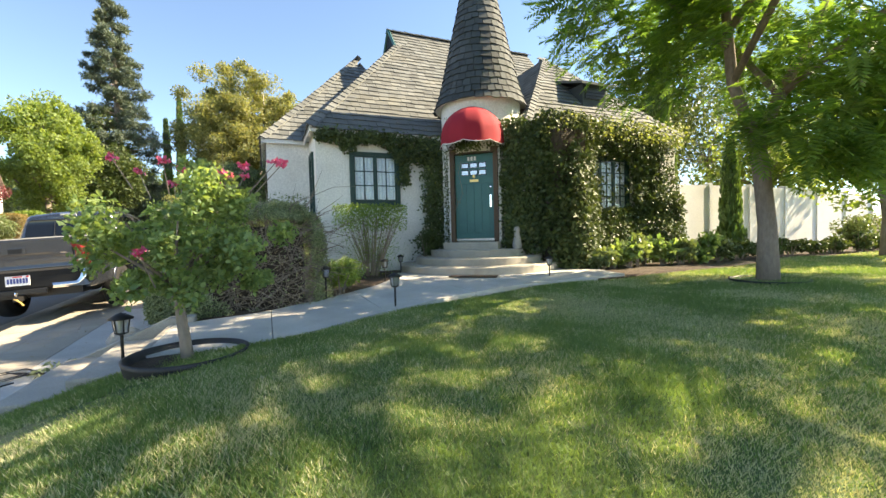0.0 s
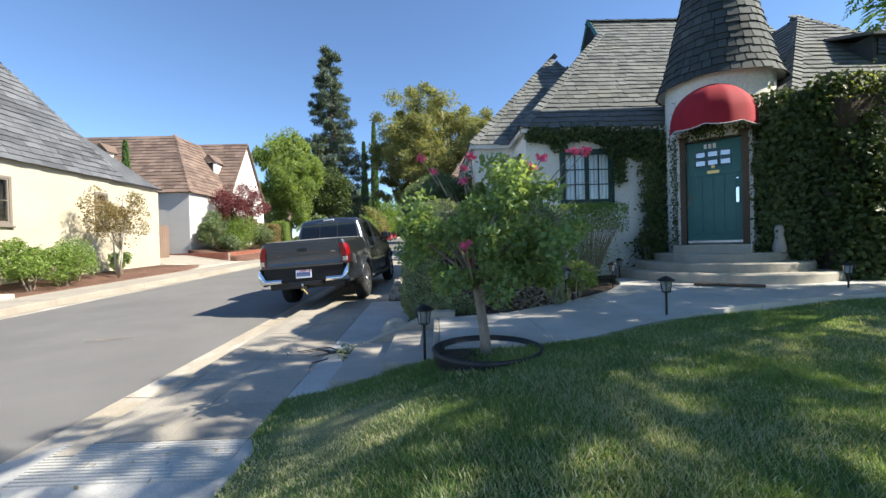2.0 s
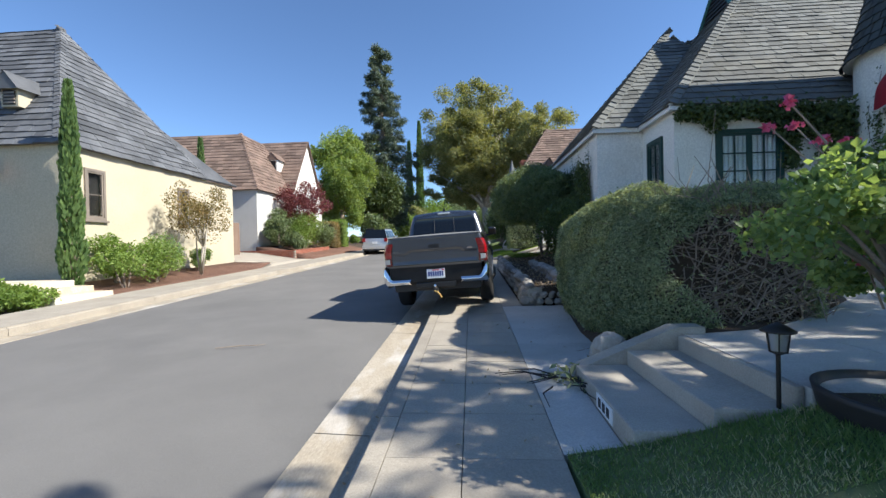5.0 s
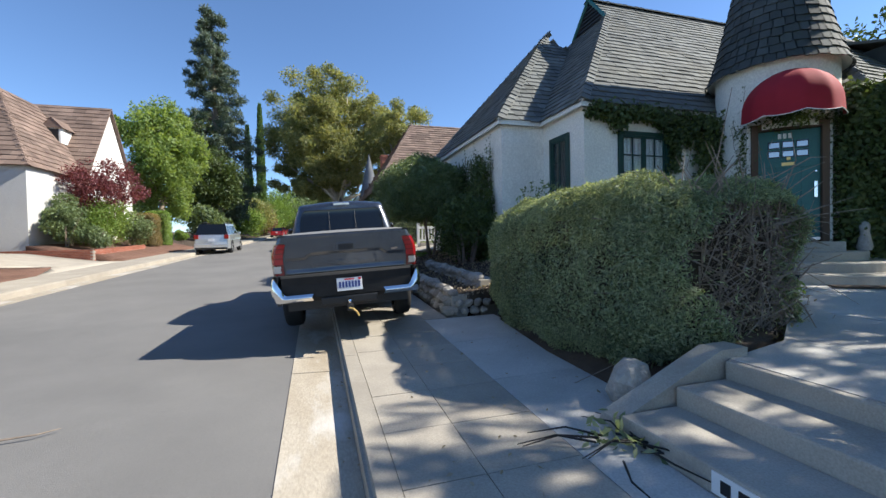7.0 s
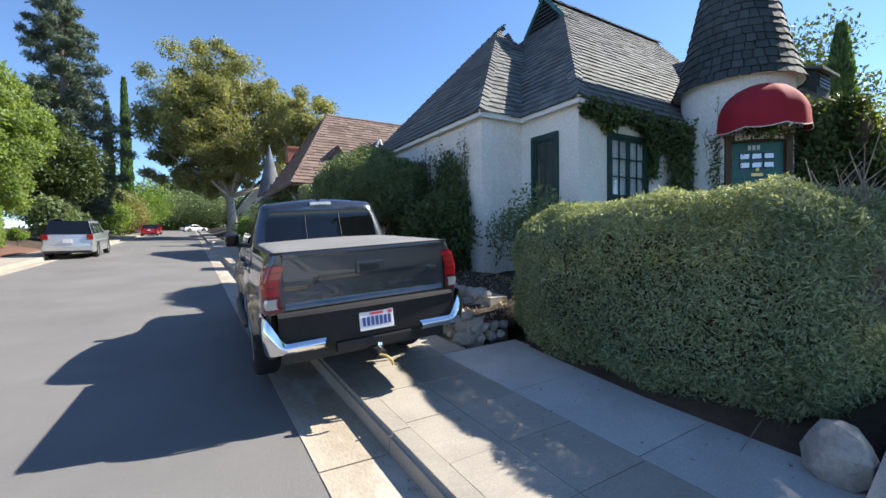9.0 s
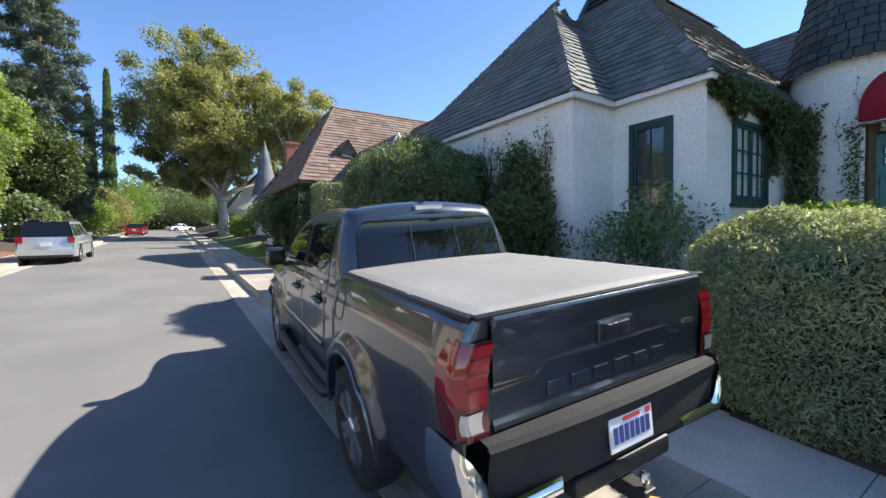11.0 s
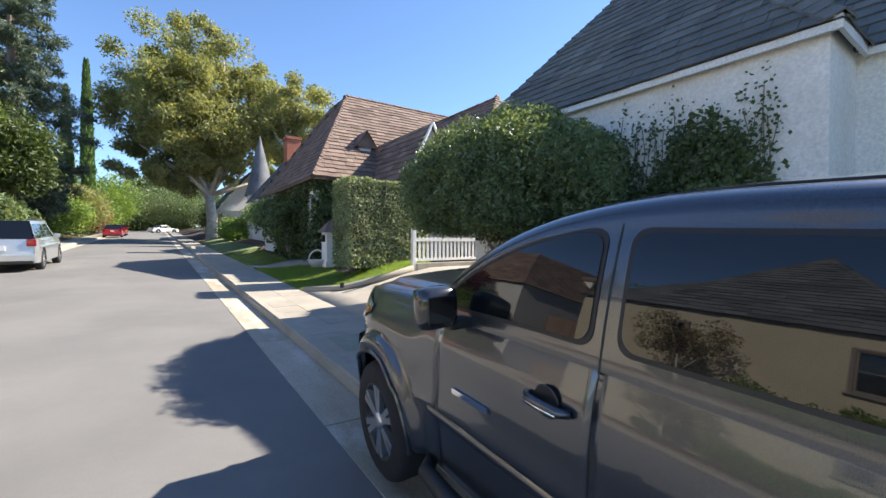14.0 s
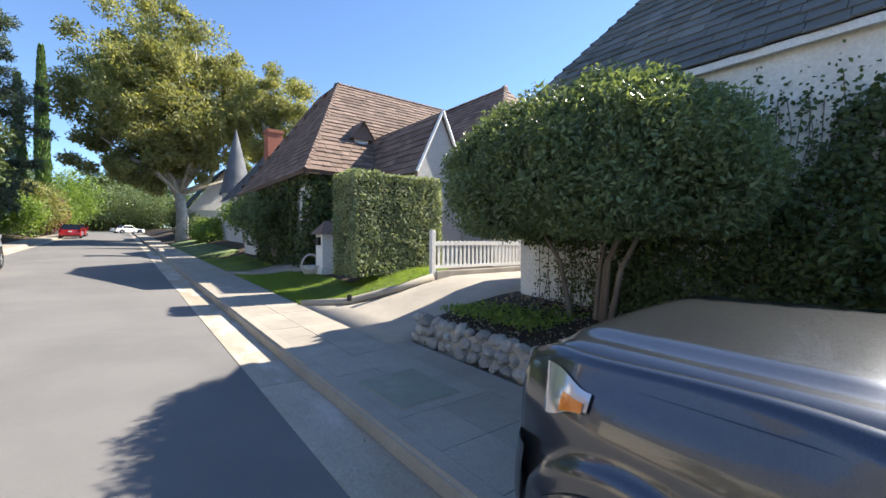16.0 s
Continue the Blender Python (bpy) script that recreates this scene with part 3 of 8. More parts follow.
bm = solid([[(1.55, 6.02, -0.2), (2.75, 6.02, -0.2), (2.75, 6.02, 0.40), (2.5, 6.02, 0.40), (1.62, 6.02, 0.02)], [(1.55, 6.2, -0.2), (2.75, 6.2, -0.2), (2.75, 6.2, 0.40), (2.5, 6.2, 0.40), (1.62, 6.2, 0.02)],
            [(1.62, 6.02, 0.02), (2.5, 6.02, 0.40), (2.5, 6.2, 0.40), (1.62, 6.2, 0.02)], [(2.5, 6.02, 0.40), (2.75, 6.02, 0.40), (2.75, 6.2, 0.40), (2.5, 6.2, 0.40)], [(1.55, 6.02, -0.2), (1.62, 6.02, 0.02), (1.62, 6.2, 0.02), (1.55, 6.2, -0.2)]])
part("cheek_wall", bm, M_STEP, steps)
part("painted_panel", boxm(1.604, 5.02, -0.05, 1.612, 5.36, 0.058), M_PLATE, steps, "white panel with dark number marks on the riser")
for k in range(3):
    part("painted_mark", boxm(1.599, 5.08 + 0.09 * k, -0.028, 1.606, 5.13 + 0.09 * k, 0.035), M_BLACKTRIM, steps)


# ---- the white cottage ----
SH_V = {}


def shingles(name, parent, poly, mat, expose=0.2, width=0.26, thick=0.022, seed=3, keep=0, label="", lift=0.0, jag=0.02, under=True):
    """Overlapping shingles over a flat roof face: poly in order, first edge along the eave. The first `keep` become parts of their own."""
    rng = random.Random(seed)
    p = [Vector(q) for q in poly]
    u = (p[1] - p[0]).normalized()
    n = (p[1] - p[0]).cross(p[2] - p[0]).normalized()
    if n.z < 0:
        n = -n
    v = n.cross(u)
    if v.z < 0:
        v = -v
    o = p[0]
    flat = [((q - o).dot(u), (q - o).dot(v)) for q in p]
    top = max(b for _, b in flat)
    def span(b):
        xs = []
        for (x0, y0), (x1, y1) in zip(flat, flat[1:] + flat[:1]):
            if (y0 - b) * (y1 - b) <= 0 and abs(y1 - y0) > 1e-6:
                xs.append(x0 + (x1 - x0) * (b - y0) / (y1 - y0))
        return (min(xs), max(xs)) if len(xs) >= 2 else None
    verts, faces, made = [], [], 0
    b = 0.0
    while b < top - 0.02:
        s = span(min(b + expose * 0.45, top - 1e-3))
        if s:
            a = s[0] - rng.uniform(0, width)
            while a < s[1]:
                w = width * rng.uniform(0.6, 1.35)
                a0, a1 = max(a, s[0]), min(a + w, s[1])
                if a1 - a0 > 0.03:
                    d = rng.uniform(-jag, jag)
                    t = thick * rng.uniform(0.75, 1.35)
                    lo, hi = b - 0.03 + d, min(b + expose * 1.12, top)
                    g = 0.004
                    c = [o + u * x + v * y + n * (z + lift) for x, y, z in ((a0 + g, lo, t * 0.25 + 0.006), (a1 - g, lo, t * 0.25 + 0.006), (a1 - g, hi, 0.003), (a0 + g, hi, 0.003), (a0 + g, lo, t + 0.010), (a1 - g, lo, t + 0.010), (a1 - g, hi, 0.006), (a0 + g, hi, 0.006))]
                    if made < keep:
                        raw("shingle", [tuple(q) for q in c], [(4, 5, 6, 7), (0, 1, 5, 4), (1, 2, 6, 5), (3, 0, 4, 7)], mat, parent)
                        made += 1
                    else:
                        k = len(verts)
                        verts += [tuple(q) for q in c]
                        faces += [tuple(k + i for i in f) for f in ((4, 5, 6, 7), (0, 1, 5, 4), (1, 2, 6, 5), (3, 0, 4, 7))]
                a += w
        b += expose
    ob = raw(name, verts, faces, mat, parent, label)
    ob["kind"] = "stuff"
    if under:
        q = [x - n * 0.0 for x in p]
        r = [x - n * 0.045 for x in p]
        bm = bmesh.new()
        a = [bm.verts.new(x) for x in q]
        c = [bm.verts.new(x) for x in r]
        bm.faces.new(a)
        bm.faces.new(c[::-1])
        for i in range(len(a)):
            j = (i + 1) % len(a)
            bm.faces.new((a[i], a[j], c[j], c[i]))
        bmesh.ops.recalc_face_normals(bm, faces=bm.faces)
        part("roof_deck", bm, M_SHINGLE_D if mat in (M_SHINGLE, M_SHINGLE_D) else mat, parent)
    return ob


def hip_caps(parent, a, b, mat, seed=9, step=0.2, w=0.13):
    """Cap shingles along a hip or ridge."""
    rng = random.Random(seed)
    a, b = Vector(a), Vector(b)
    d = (b - a).normalized()
    side = d.cross(Vector((0, 0, 1))).normalized()
    up = side.cross(d)
    verts, faces = [], []
    q = 0.0
    while q < (b - a).length:
        t = 0.045 + rng.uniform(-0.006, 0.012)
        k = len(verts)
        for s, z in ((0, t), (step * 1.25, 0.02)):
            for x, dz in ((-w, -0.075), (0, 0.012), (w, -0.075)):
                verts.append(tuple(a + d * (q + s) + side * x + up * (z + dz)))
            for x, dz in ((-w, -0.10), (0, -0.012), (w, -0.10)):
                verts.append(tuple(a + d * (q + s) + side * x + up * (z + dz)))
        faces += [tuple(k + i for i in f) for f in ((0, 1, 7, 6), (1, 2, 8, 7), (0, 3, 4, 1), (1, 4, 5, 2), (0, 6, 9, 3), (2, 5, 11, 8))]
        q += step
    ob = raw("ridge_cap", verts, faces, mat, parent)
    ob["kind"] = "stuff"


def wall_with_openings(axis, c, a0, a1, z0, z1, holes, thick, inward):
    """A wall along x (axis 'x', at y=c) or along y (axis 'y', at x=c) with rectangular holes (a, b, zlo, zhi)."""
    bm = bmesh.new()
    us = sorted({a0, a1, *[h[0] for h in holes], *[h[1] for h in holes]})
    zs = sorted({z0, z1, *[h[2] for h in holes], *[h[3] for h in holes]})
    for u0, u1 in zip(us, us[1:]):
        for w0, w1 in zip(zs, zs[1:]):
            um, wm = (u0 + u1) / 2, (w0 + w1) / 2
            if any(h[0] < um < h[1] and h[2] < wm < h[3] for h in holes):
                continue
            if axis == "x":
                box(bm, u0, min(c, c + inward * thick), w0, u1, max(c, c + inward * thick), w1)
            else:
                box(bm, min(c, c + inward * thick), u0, w0, max(c, c + inward * thick), u1, w1)
    bmesh.ops.remove_doubles(bm, verts=bm.verts, dist=1e-4)
    seen = {}
    for f in bm.faces:
        seen.setdefault(tuple(round(q, 4) for q in f.calc_center_median()), []).append(f)
    bmesh.ops.delete(bm, geom=[f for fs in seen.values() if len(fs) > 1 for f in fs], context="FACES")
    return bm


def casement(parent, name, m, w, h, cols, rows, leaves_n=2, frame=0.075, mat=None, curtain=True, bars=0.022, depth=0.10):
    """A window in its own plane: x along the wall, z up, y into the house; m places it."""
    mat = mat or M_GREEN
    win = new(name)
    win.parent = parent
    win.matrix_local = m
    win["label"] = "dark green casement window with small panes and white curtains" if curtain else "dark framed window with small panes"
    bm = bmesh.new()
    for a in ((0, 0, frame, h), (w - frame, 0, w, h), (frame, 0, w - frame, frame), (frame, h - frame, w - frame, h)):
        box(bm, a[0], -0.03, a[1], a[2], depth, a[3])
    part("window_frame", bm, mat, win)
    part("window_sill", boxm(-0.05, -0.07, -0.06, w + 0.05, depth, -0.002, 0.01), mat, win)
    lw = (w - 2 * frame) / leaves_n
    for k in range(leaves_n):
        x0 = frame + k * lw
        sash = bmesh.new()
        fr = 0.045
        for a in ((x0 + 0.003, frame, x0 + fr, h - frame), (x0 + lw - fr, frame, x0 + lw - 0.003, h - frame), (x0 + fr, frame, x0 + lw - fr, frame + fr), (x0 + fr, h - frame - fr, x0 + lw - fr, h - frame)):
            box(sash, a[0], -0.012, a[1], a[2], 0.03, a[3])
        gx, gz = (lw - 2 * fr) / cols, (h - 2 * frame - 2 * fr) / rows
        for i in range(1, cols):
            box(sash, x0 + fr + i * gx - bars / 2, -0.006, frame + fr, x0 + fr + i * gx + bars / 2, 0.022, h - frame - fr)
        for j in range(1, rows):
            box(sash, x0 + fr, -0.005, frame + fr + j * gz - bars / 2, x0 + lw - fr, 0.021, frame + fr + j * gz + bars / 2)
        part("sash", sash, mat, win)
        for i in range(cols):
            for j in range(rows):
                ob = part("pane", boxm(x0 + fr + i * gx + bars / 2, 0.006, frame + fr + j * gz + bars / 2, x0 + fr + (i + 1) * gx - bars / 2, 0.010, frame + fr + (j + 1) * gz - bars / 2), M_WINGLASS, win)
                ob.visible_shadow = False
    if curtain:
        bm = bmesh.new()
        n = 60
        r0 = [bm.verts.new((frame + (w - 2 * frame) * i / n, 0.055 + 0.018 * math.sin(i * 1.25), frame)) for i in range(n + 1)]
        r1 = [bm.verts.new((frame + (w - 2 * frame) * i / n, 0.055 + 0.013 * math.sin(i * 1.25 + 0.2), h - frame)) for i in range(n + 1)]
        for i in range(n):
            bm.faces.new((r0[i], r0[i + 1], r1[i + 1], r1[i]))
        part("curtain", bm, M_CURTAIN, win, "white gathered curtain behind the panes", True)
    else:
        part("blind", boxm(frame, 0.13, frame, w - frame, 0.14, h - frame), M_METAL_DK, win, "dark drawn blind")
    return win


house = thing("cottage", "white stucco cottage with steep grey shingle roofs and a turret", "house", (0, 0, 0))
EZ = 3.75          # eave height
FB = 0.35          # foundation
# front room: south wall y=10.47, west wall x=4.64
part("wall", wall_with_openings("x", 10.47, 4.64, 8.0, FB, EZ + 0.05, [(5.4, 6.62, 2.02, 3.27)], 0.2, 1), M_STUCCO, house)
part("wall", wall_with_openings("y", 4.64, 10.67, 11.91, FB, EZ + 0.05, [(10.92, 11.6, 1.85, 3.31)], 0.2, 1), M_STUCCO, house)
part("wall", boxm(3.62, 11.91, FB, 4.84, 12.11, EZ + 0.05), M_STUCCO, house)
part("wall", boxm(3.62, 12.11, FB, 3.82, 17.2, EZ + 0.05), M_STUCCO, house)
part("wall", boxm(3.82, 17.0, FB, 13.8, 17.2, EZ + 0.05), M_STUCCO, house)
part("wall", wall_with_openings("x", 8.62, 9.3, 14.0, FB, EZ + 0.05, [(10.75, 12.25, 1.7, 3.12)], 0.2, 1), M_STUCCO, house)
part("wall", boxm(13.8, 8.82, FB, 14.0, 17.2, EZ + 0.05), M_STUCCO, house)
part("wall", boxm(9.2, 8.82, FB, 9.4, 11.0, EZ + 0.3), M_STUCCO, house)
casement(house, "window", pose(5.4, 10.45, 2.02), 1.22, 1.25, 2, 3)
casement(house, "window", pose(4.62, 11.6, 1.85, 0, 0, -90), 0.68, 1.46, 2, 3, 1, curtain=False, mat=M_GREEN)
casement(house, "window", pose(10.75, 8.6, 1.7), 1.5, 1.42, 2, 4, 3)
part("interior", boxm(4.9, 10.9, FB, 7.9, 11.7, FB + 0.05), M_WOODBROWN, house)
# fascia boards
bm = bmesh.new()
box(bm, 4.50, 10.34, EZ - 0.10, 8.0, 10.38, EZ + 0.03)
box(bm, 4.50, 10.38, EZ - 0.10, 4.54, 11.80, EZ + 0.03)
box(bm, 3.50, 11.80, EZ - 0.10, 4.54, 11.84, EZ + 0.03)
box(bm, 3.50, 11.84, EZ - 0.10, 3.54, 17.32, EZ + 0.03)
box(bm, 3.54, 17.28, EZ - 0.10, 9.5, 17.32, EZ + 0.03)
box(bm, 9.0, 8.48, EZ - 0.10, 14.15, 8.52, EZ + 0.03)
box(bm, 14.12, 8.52, EZ - 0.10, 14.15, 17.3, EZ + 0.03)
part("fascia", bm, M_WHITEPAINT, house)
for nm, q in (("soffit", (4.5, 10.34, 4.64, 11.9)), ("soffit", (3.5, 11.8, 3.62, 17.2)), ("soffit", (4.64, 10.34, 8.0, 10.47)), ("soffit", (9.0, 8.5, 14.0, 8.62))):
    part(nm, boxm(q[0], q[1], EZ - 0.02, q[2], q[3], EZ + 0.0), M_WHITEPAINT, house)

E_S, E_W = 10.34, 4.50            # front room eaves
R_Y, R_Z, R_X = 14.12, 8.10, 7.58
GAB_Z = 7.30
sl = (R_Z - EZ) / (R_Y - E_S)
gy = (GAB_Z - EZ) / sl + E_S        # where the front slope reaches the gablet's foot
roof = new("roof")
roof.parent = house
roof["label"] = "steep grey wood-look shingle roof"
shingles("front_slope", roof, [(E_W, E_S, EZ), (13.0, E_S, EZ), (13.0, R_Y, R_Z), (R_X, R_Y, R_Z), (R_X - 0.02, gy, GAB_Z)], M_SHINGLE, keep=150, seed=1)
shingles("west_slope", roof, [(E_W, E_S, EZ), (E_W, 2 * R_Y - E_S, EZ), (R_X - 0.02, 2 * R_Y - gy, GAB_Z), (R_X - 0.02, gy, GAB_Z)], M_SHINGLE, seed=2)
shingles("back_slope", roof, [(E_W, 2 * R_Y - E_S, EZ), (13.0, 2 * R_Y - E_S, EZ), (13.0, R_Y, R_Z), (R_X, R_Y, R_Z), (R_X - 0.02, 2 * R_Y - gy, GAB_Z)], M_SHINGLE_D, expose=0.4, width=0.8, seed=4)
hip_caps(roof, (E_W, E_S, EZ + 0.02), (R_X - 0.02, gy, GAB_Z + 0.02), M_SHINGLE)
hip_caps(roof, (R_X - 0.1, R_Y, R_Z + 0.01), (13.0, R_Y, R_Z + 0.01), M_SHINGLE, w=0.16)
# gablet with louvres
gab = new("gablet")
gab.parent = house
gab["label"] = "small louvred gablet with pale green trim"
gh = R_Y - gy
bm = solid([[(R_X, gy + 0.08, GAB_Z), (R_X, 2 * R_Y - gy - 0.08, GAB_Z), (R_X, R_Y, R_Z - 0.1)]])
part("backing", bm, M_BLACKTRIM, gab)
for k in range(6):
    z = GAB_Z + 0.06 + k * 0.105
    wq = gh * (1 - (z - GAB_Z) / (R_Z - GAB_Z)) - 0.06
    part("slat", boxm(R_X - 0.05, R_Y - wq, z, R_X - 0.02, R_Y + wq, z + 0.045), M_METAL_DK, gab)
for s in (-1, 1):
    part("barge_board", tube([(R_X - 0.06, R_Y + s * (gh + 0.06), GAB_Z - 0.05), (R_X - 0.06, R_Y, R_Z + 0.03)], 0.05, 5), M_DOOR, gab)
# west wing: hipped, ridge along y
P = (6.52, 14.91, 7.27)
W_W, W_S = 3.50, 11.80
shingles("wing_south_slope", roof, [(W_W, W_S, EZ), (2 * P[0] - W_W, W_S, EZ), P], M_SHINGLE, seed=5)
N_Y = 17.32
shingles("wing_west_slope", roof, [(W_W, W_S, EZ), (W_W, N_Y, EZ), P], M_SHINGLE, seed=6, keep=80)
shingles("wing_east_slope", roof, [(2 * P[0] - W_W, W_S, EZ), (2 * P[0] - W_W, N_Y, EZ), P], M_SHINGLE, expose=0.4, width=0.8, seed=7)
shingles("wing_north_slope", roof, [(W_W, N_Y, EZ), (2 * P[0] - W_W, N_Y, EZ), P], M_SHINGLE, seed=17)
hip_caps(roof, (W_W, W_S, EZ + 0.02), P, M_SHINGLE)
hip_caps(roof, (W_W, N_Y, EZ + 0.02), P, M_SHINGLE)
# right wing: hipped
Q = (11.6, 11.2, 6.55)
shingles("east_wing_front", roof, [(9.0, 8.48, EZ), (14.2, 8.48, EZ), Q], M_SHINGLE, seed=8, keep=60)
shingles("east_wing_west", roof, [(9.0, 8.48, EZ), (9.0, 16.0, EZ), (11.6, 16.0, 6.55), Q], M_SHINGLE, seed=9)
shingles("east_wing_east", roof, [(14.2, 8.48, EZ), (14.2, 17.3, EZ), (11.6, 17.3, 6.55), Q], M_SHINGLE, seed=10)
hip_caps(roof, (9.0, 8.48, EZ + 0.02), Q, M_SHINGLE)
hip_caps(roof, (14.2, 8.48, EZ + 0.02), Q, M_SHINGLE)
# dormer vent on the right wing
dorm = new("dormer")
dorm.parent = house
dorm["label"] = "small shingled dormer vent"
part("cheek", prism([(11.35, 9.25), (12.15, 9.25), (12.15, 10.3), (11.35, 10.3)], 4.4, 5.15), M_SHINGLE_D, dorm)
part("vent", boxm(11.42, 9.235, 4.75, 12.08, 9.25, 5.08), M_BLACKTRIM, dorm)
for k in range(4):
    part("slat", boxm(11.42, 9.215, 4.77 + 0.08 * k, 12.08, 9.235, 4.81 + 0.08 * k), M_METAL_DK, dorm)
part("dormer_roof", solid([[(11.2, 9.1, 5.10), (12.3, 9.1, 5.10), (12.3, 10.8, 5.66), (11.2, 10.8, 5.66)], [(11.2, 9.1, 5.16), (12.3, 9.1, 5.16), (12.3, 10.8, 5.72), (11.2, 10.8, 5.72)], [(11.2, 9.1, 5.10), (12.3, 9.1, 5.10), (12.3, 9.1, 5.16), (11.2, 9.1, 5.16)], [(12.3, 9.1, 5.10), (12.3, 10.8, 5.66), (12.3, 10.8, 5.72), (12.3, 9.1, 5.16)], [(11.2, 9.1, 5.10), (11.2, 10.8, 5.66), (11.2, 10.8, 5.72), (11.2, 9.1, 5.16)]]), M_SHINGLE, dorm)

# turret with the front door
TC = Vector((8.53, 9.73, 0))
TR, TW = 0.97, 4.42
turret = new("turret")
turret.parent = house
turret["label"] = "round white turret with a dark conical shingle roof"
DN = radians(228.5)                       # the door faces this way
da = math.degrees(math.asin(0.53 / TR))
bm = bmesh.new()
a0, a1 = math.degrees(DN) + da, math.degrees(DN) - da + 360
lathe([(TR, FB), (TR, 3.12)], 48, bm, TC, a0, a1)
lathe([(TR, 3.12), (TR, TW)], 64, bm, TC)
part("turret_wall", bm, M_STUCCO, turret, "", True)
bm = bmesh.new()
rng = random.Random(12)
prof = [(1.13, 4.30), (1.02, 4.55), (0.90, 5.0), (0.76, 5.6), (0.60, 6.3), (0.45, 6.95), (0.30, 7.6), (0.15, 8.3), (0.02, 8.95)]


def cone_r(z):
    for (r0, z0), (r1, z1) in zip(prof, prof[1:]):
        if z <= z1:
            return r0 + (r1 - r0) * (z - z0) / (z1 - z0)
    return 0.02


part("cone_deck", lathe([(r - 0.02, z) for r, z in prof], 40, None, TC), M_SHINGLE_D, turret)
part("cone_soffit", lathe([(1.11, 4.30), (0.95, 4.36)], 40, None, TC), M_WHITEPAINT, turret)
verts, faces = [], []
z = 4.28
while z < 8.9:
    a = rng.uniform(0, 10)
    end = a + 360
    while a < end:
        w = math.degrees(0.19 * rng.uniform(0.7, 1.3) / max(0.12, cone_r(z)))
        hi = z + 0.21
        jag = rng.uniform(-0.018, 0.018)
        k = len(verts)
        for q, zz, off in ((0.6, z + jag, 0.034), (w - 0.6, z + jag, 0.034), (w - 0.6, hi, 0.006), (0.6, hi, 0.006), (0.6, z + jag, 0.004), (w - 0.6, z + jag, 0.004)):
            r = cone_r(max(4.3, zz)) + off
            verts.append((TC.x + r * math.cos(radians(a + q)), TC.y + r * math.sin(radians(a + q)), zz))
        faces += [tuple(k + i for i in f) for f in ((0, 1, 2, 3), (4, 5, 1, 0))]
        a += w
    z += 0.165
ob = raw("cone_shingles", verts, faces, M_SHINGLE_D, turret, "dark wooden shingles in curved rows")
ob["kind"] = "stuff"

# door in its flat frame
door = new("front_door")
door.parent = house
door["label"] = "teal plank front door with six small lights"
DM = Matrix.Translation((TC.x, TC.y, 0)) @ Matrix.Rotation(DN + math.pi / 2, 4, "Z")
door.matrix_local = DM
# in here: x along the door, -y outwards
D = -0.83
bm = bmesh.new()
for a in ((-0.56, 1.07, -0.46, 3.22), (0.46, 1.07, 0.56, 3.22), (-0.46, 3.10, 0.46, 3.22)):
    box(bm, a[0], D - 0.05, a[1], a[2], D + 0.16, a[3])
part("door_frame", bm, M_WOODBROWN, door)
bm = boxm(-0.455, D + 0.03, 1.09, 0.455, D + 0.075, 3.09)
part("door_leaf", bm, M_DOOR, door)
for k in range(4):
    x = -0.36 + k * 0.18
    part("plank", boxm(x + 0.008, D + 0.018, 1.28, x + 0.172, D + 0.031, 2.40, 0.004), M_DOOR, door)
part("rail", boxm(-0.45, D + 0.012, 2.42, 0.45, D + 0.031, 2.56, 0.004), M_DOOR, door)
part("rail", boxm(-0.45, D + 0.012, 1.10, 0.45, D + 0.031, 1.26, 0.004), M_DOOR, door)
for i in range(3):
    for j in range(2):
        x, z = -0.30 + i * 0.205, 2.60 + j * 0.165
        part("light", boxm(x, D + 0.016, z, x + 0.18, D + 0.032, z + 0.135), M_GLASSDK, door)
        # pale plate over the dark glass, put in as the pane's sky reflection
        part("light_sheen", boxm(x + 0.015, D + 0.012, z + 0.02, x + 0.165, D + 0.017, z + 0.11), M_CLEARLENS, door)
part("letter_slot", boxm(-0.10, D + 0.006, 2.45, 0.10, D + 0.02, 2.51, 0.004), M_BRASS, door, "brass letter slot")
part("knocker", boxm(-0.03, D - 0.005, 2.545, 0.03, D + 0.02, 2.61, 0.01), M_BRASS, door, "brass knocker")
part("handle", boxm(0.36, D - 0.01, 1.85, 0.41, D + 0.03, 2.15, 0.012), M_CHROME, door, "steel handle plate")
part("lock", boxm(0.365, D - 0.005, 2.30, 0.405, D + 0.03, 2.34, 0.012), M_CHROME, door, "steel lock")
part("kick_plate", boxm(-0.45, D + 0.0, 1.10, 0.45, D + 0.02, 1.145), M_RIM, door, "aluminium sweep")
for k in range(3):
    part("number_bar", boxm(-0.15 + 0.075 * k, D + 0.022, 2.945, -0.10 + 0.075 * k, D + 0.032, 3.035), M_WHITEPAINT, door)
part("side_wall", boxm(-0.62, D + 0.02, FB, -0.555, D + 0.3, 3.3), M_STUCCO, turret)
for o in [o for o in turret.children if o.name.startswith("side_wall")]:
    o.matrix_local = DM
ob = part("side_wall", boxm(0.555, D + 0.02, FB, 0.62, D + 0.3, 3.3), M_STUCCO, turret)
ob.matrix_local = DM
ob = part("back_wall", boxm(-0.6, D + 0.17, FB, 0.6, D + 0.2, 3.3), M_STUCCO, turret)
ob.matrix_local = DM

# porch steps, round
porch = tagged(new("porch_steps"), "curved grey concrete porch steps", "steps", kind="structure")
porch.matrix_local = DM
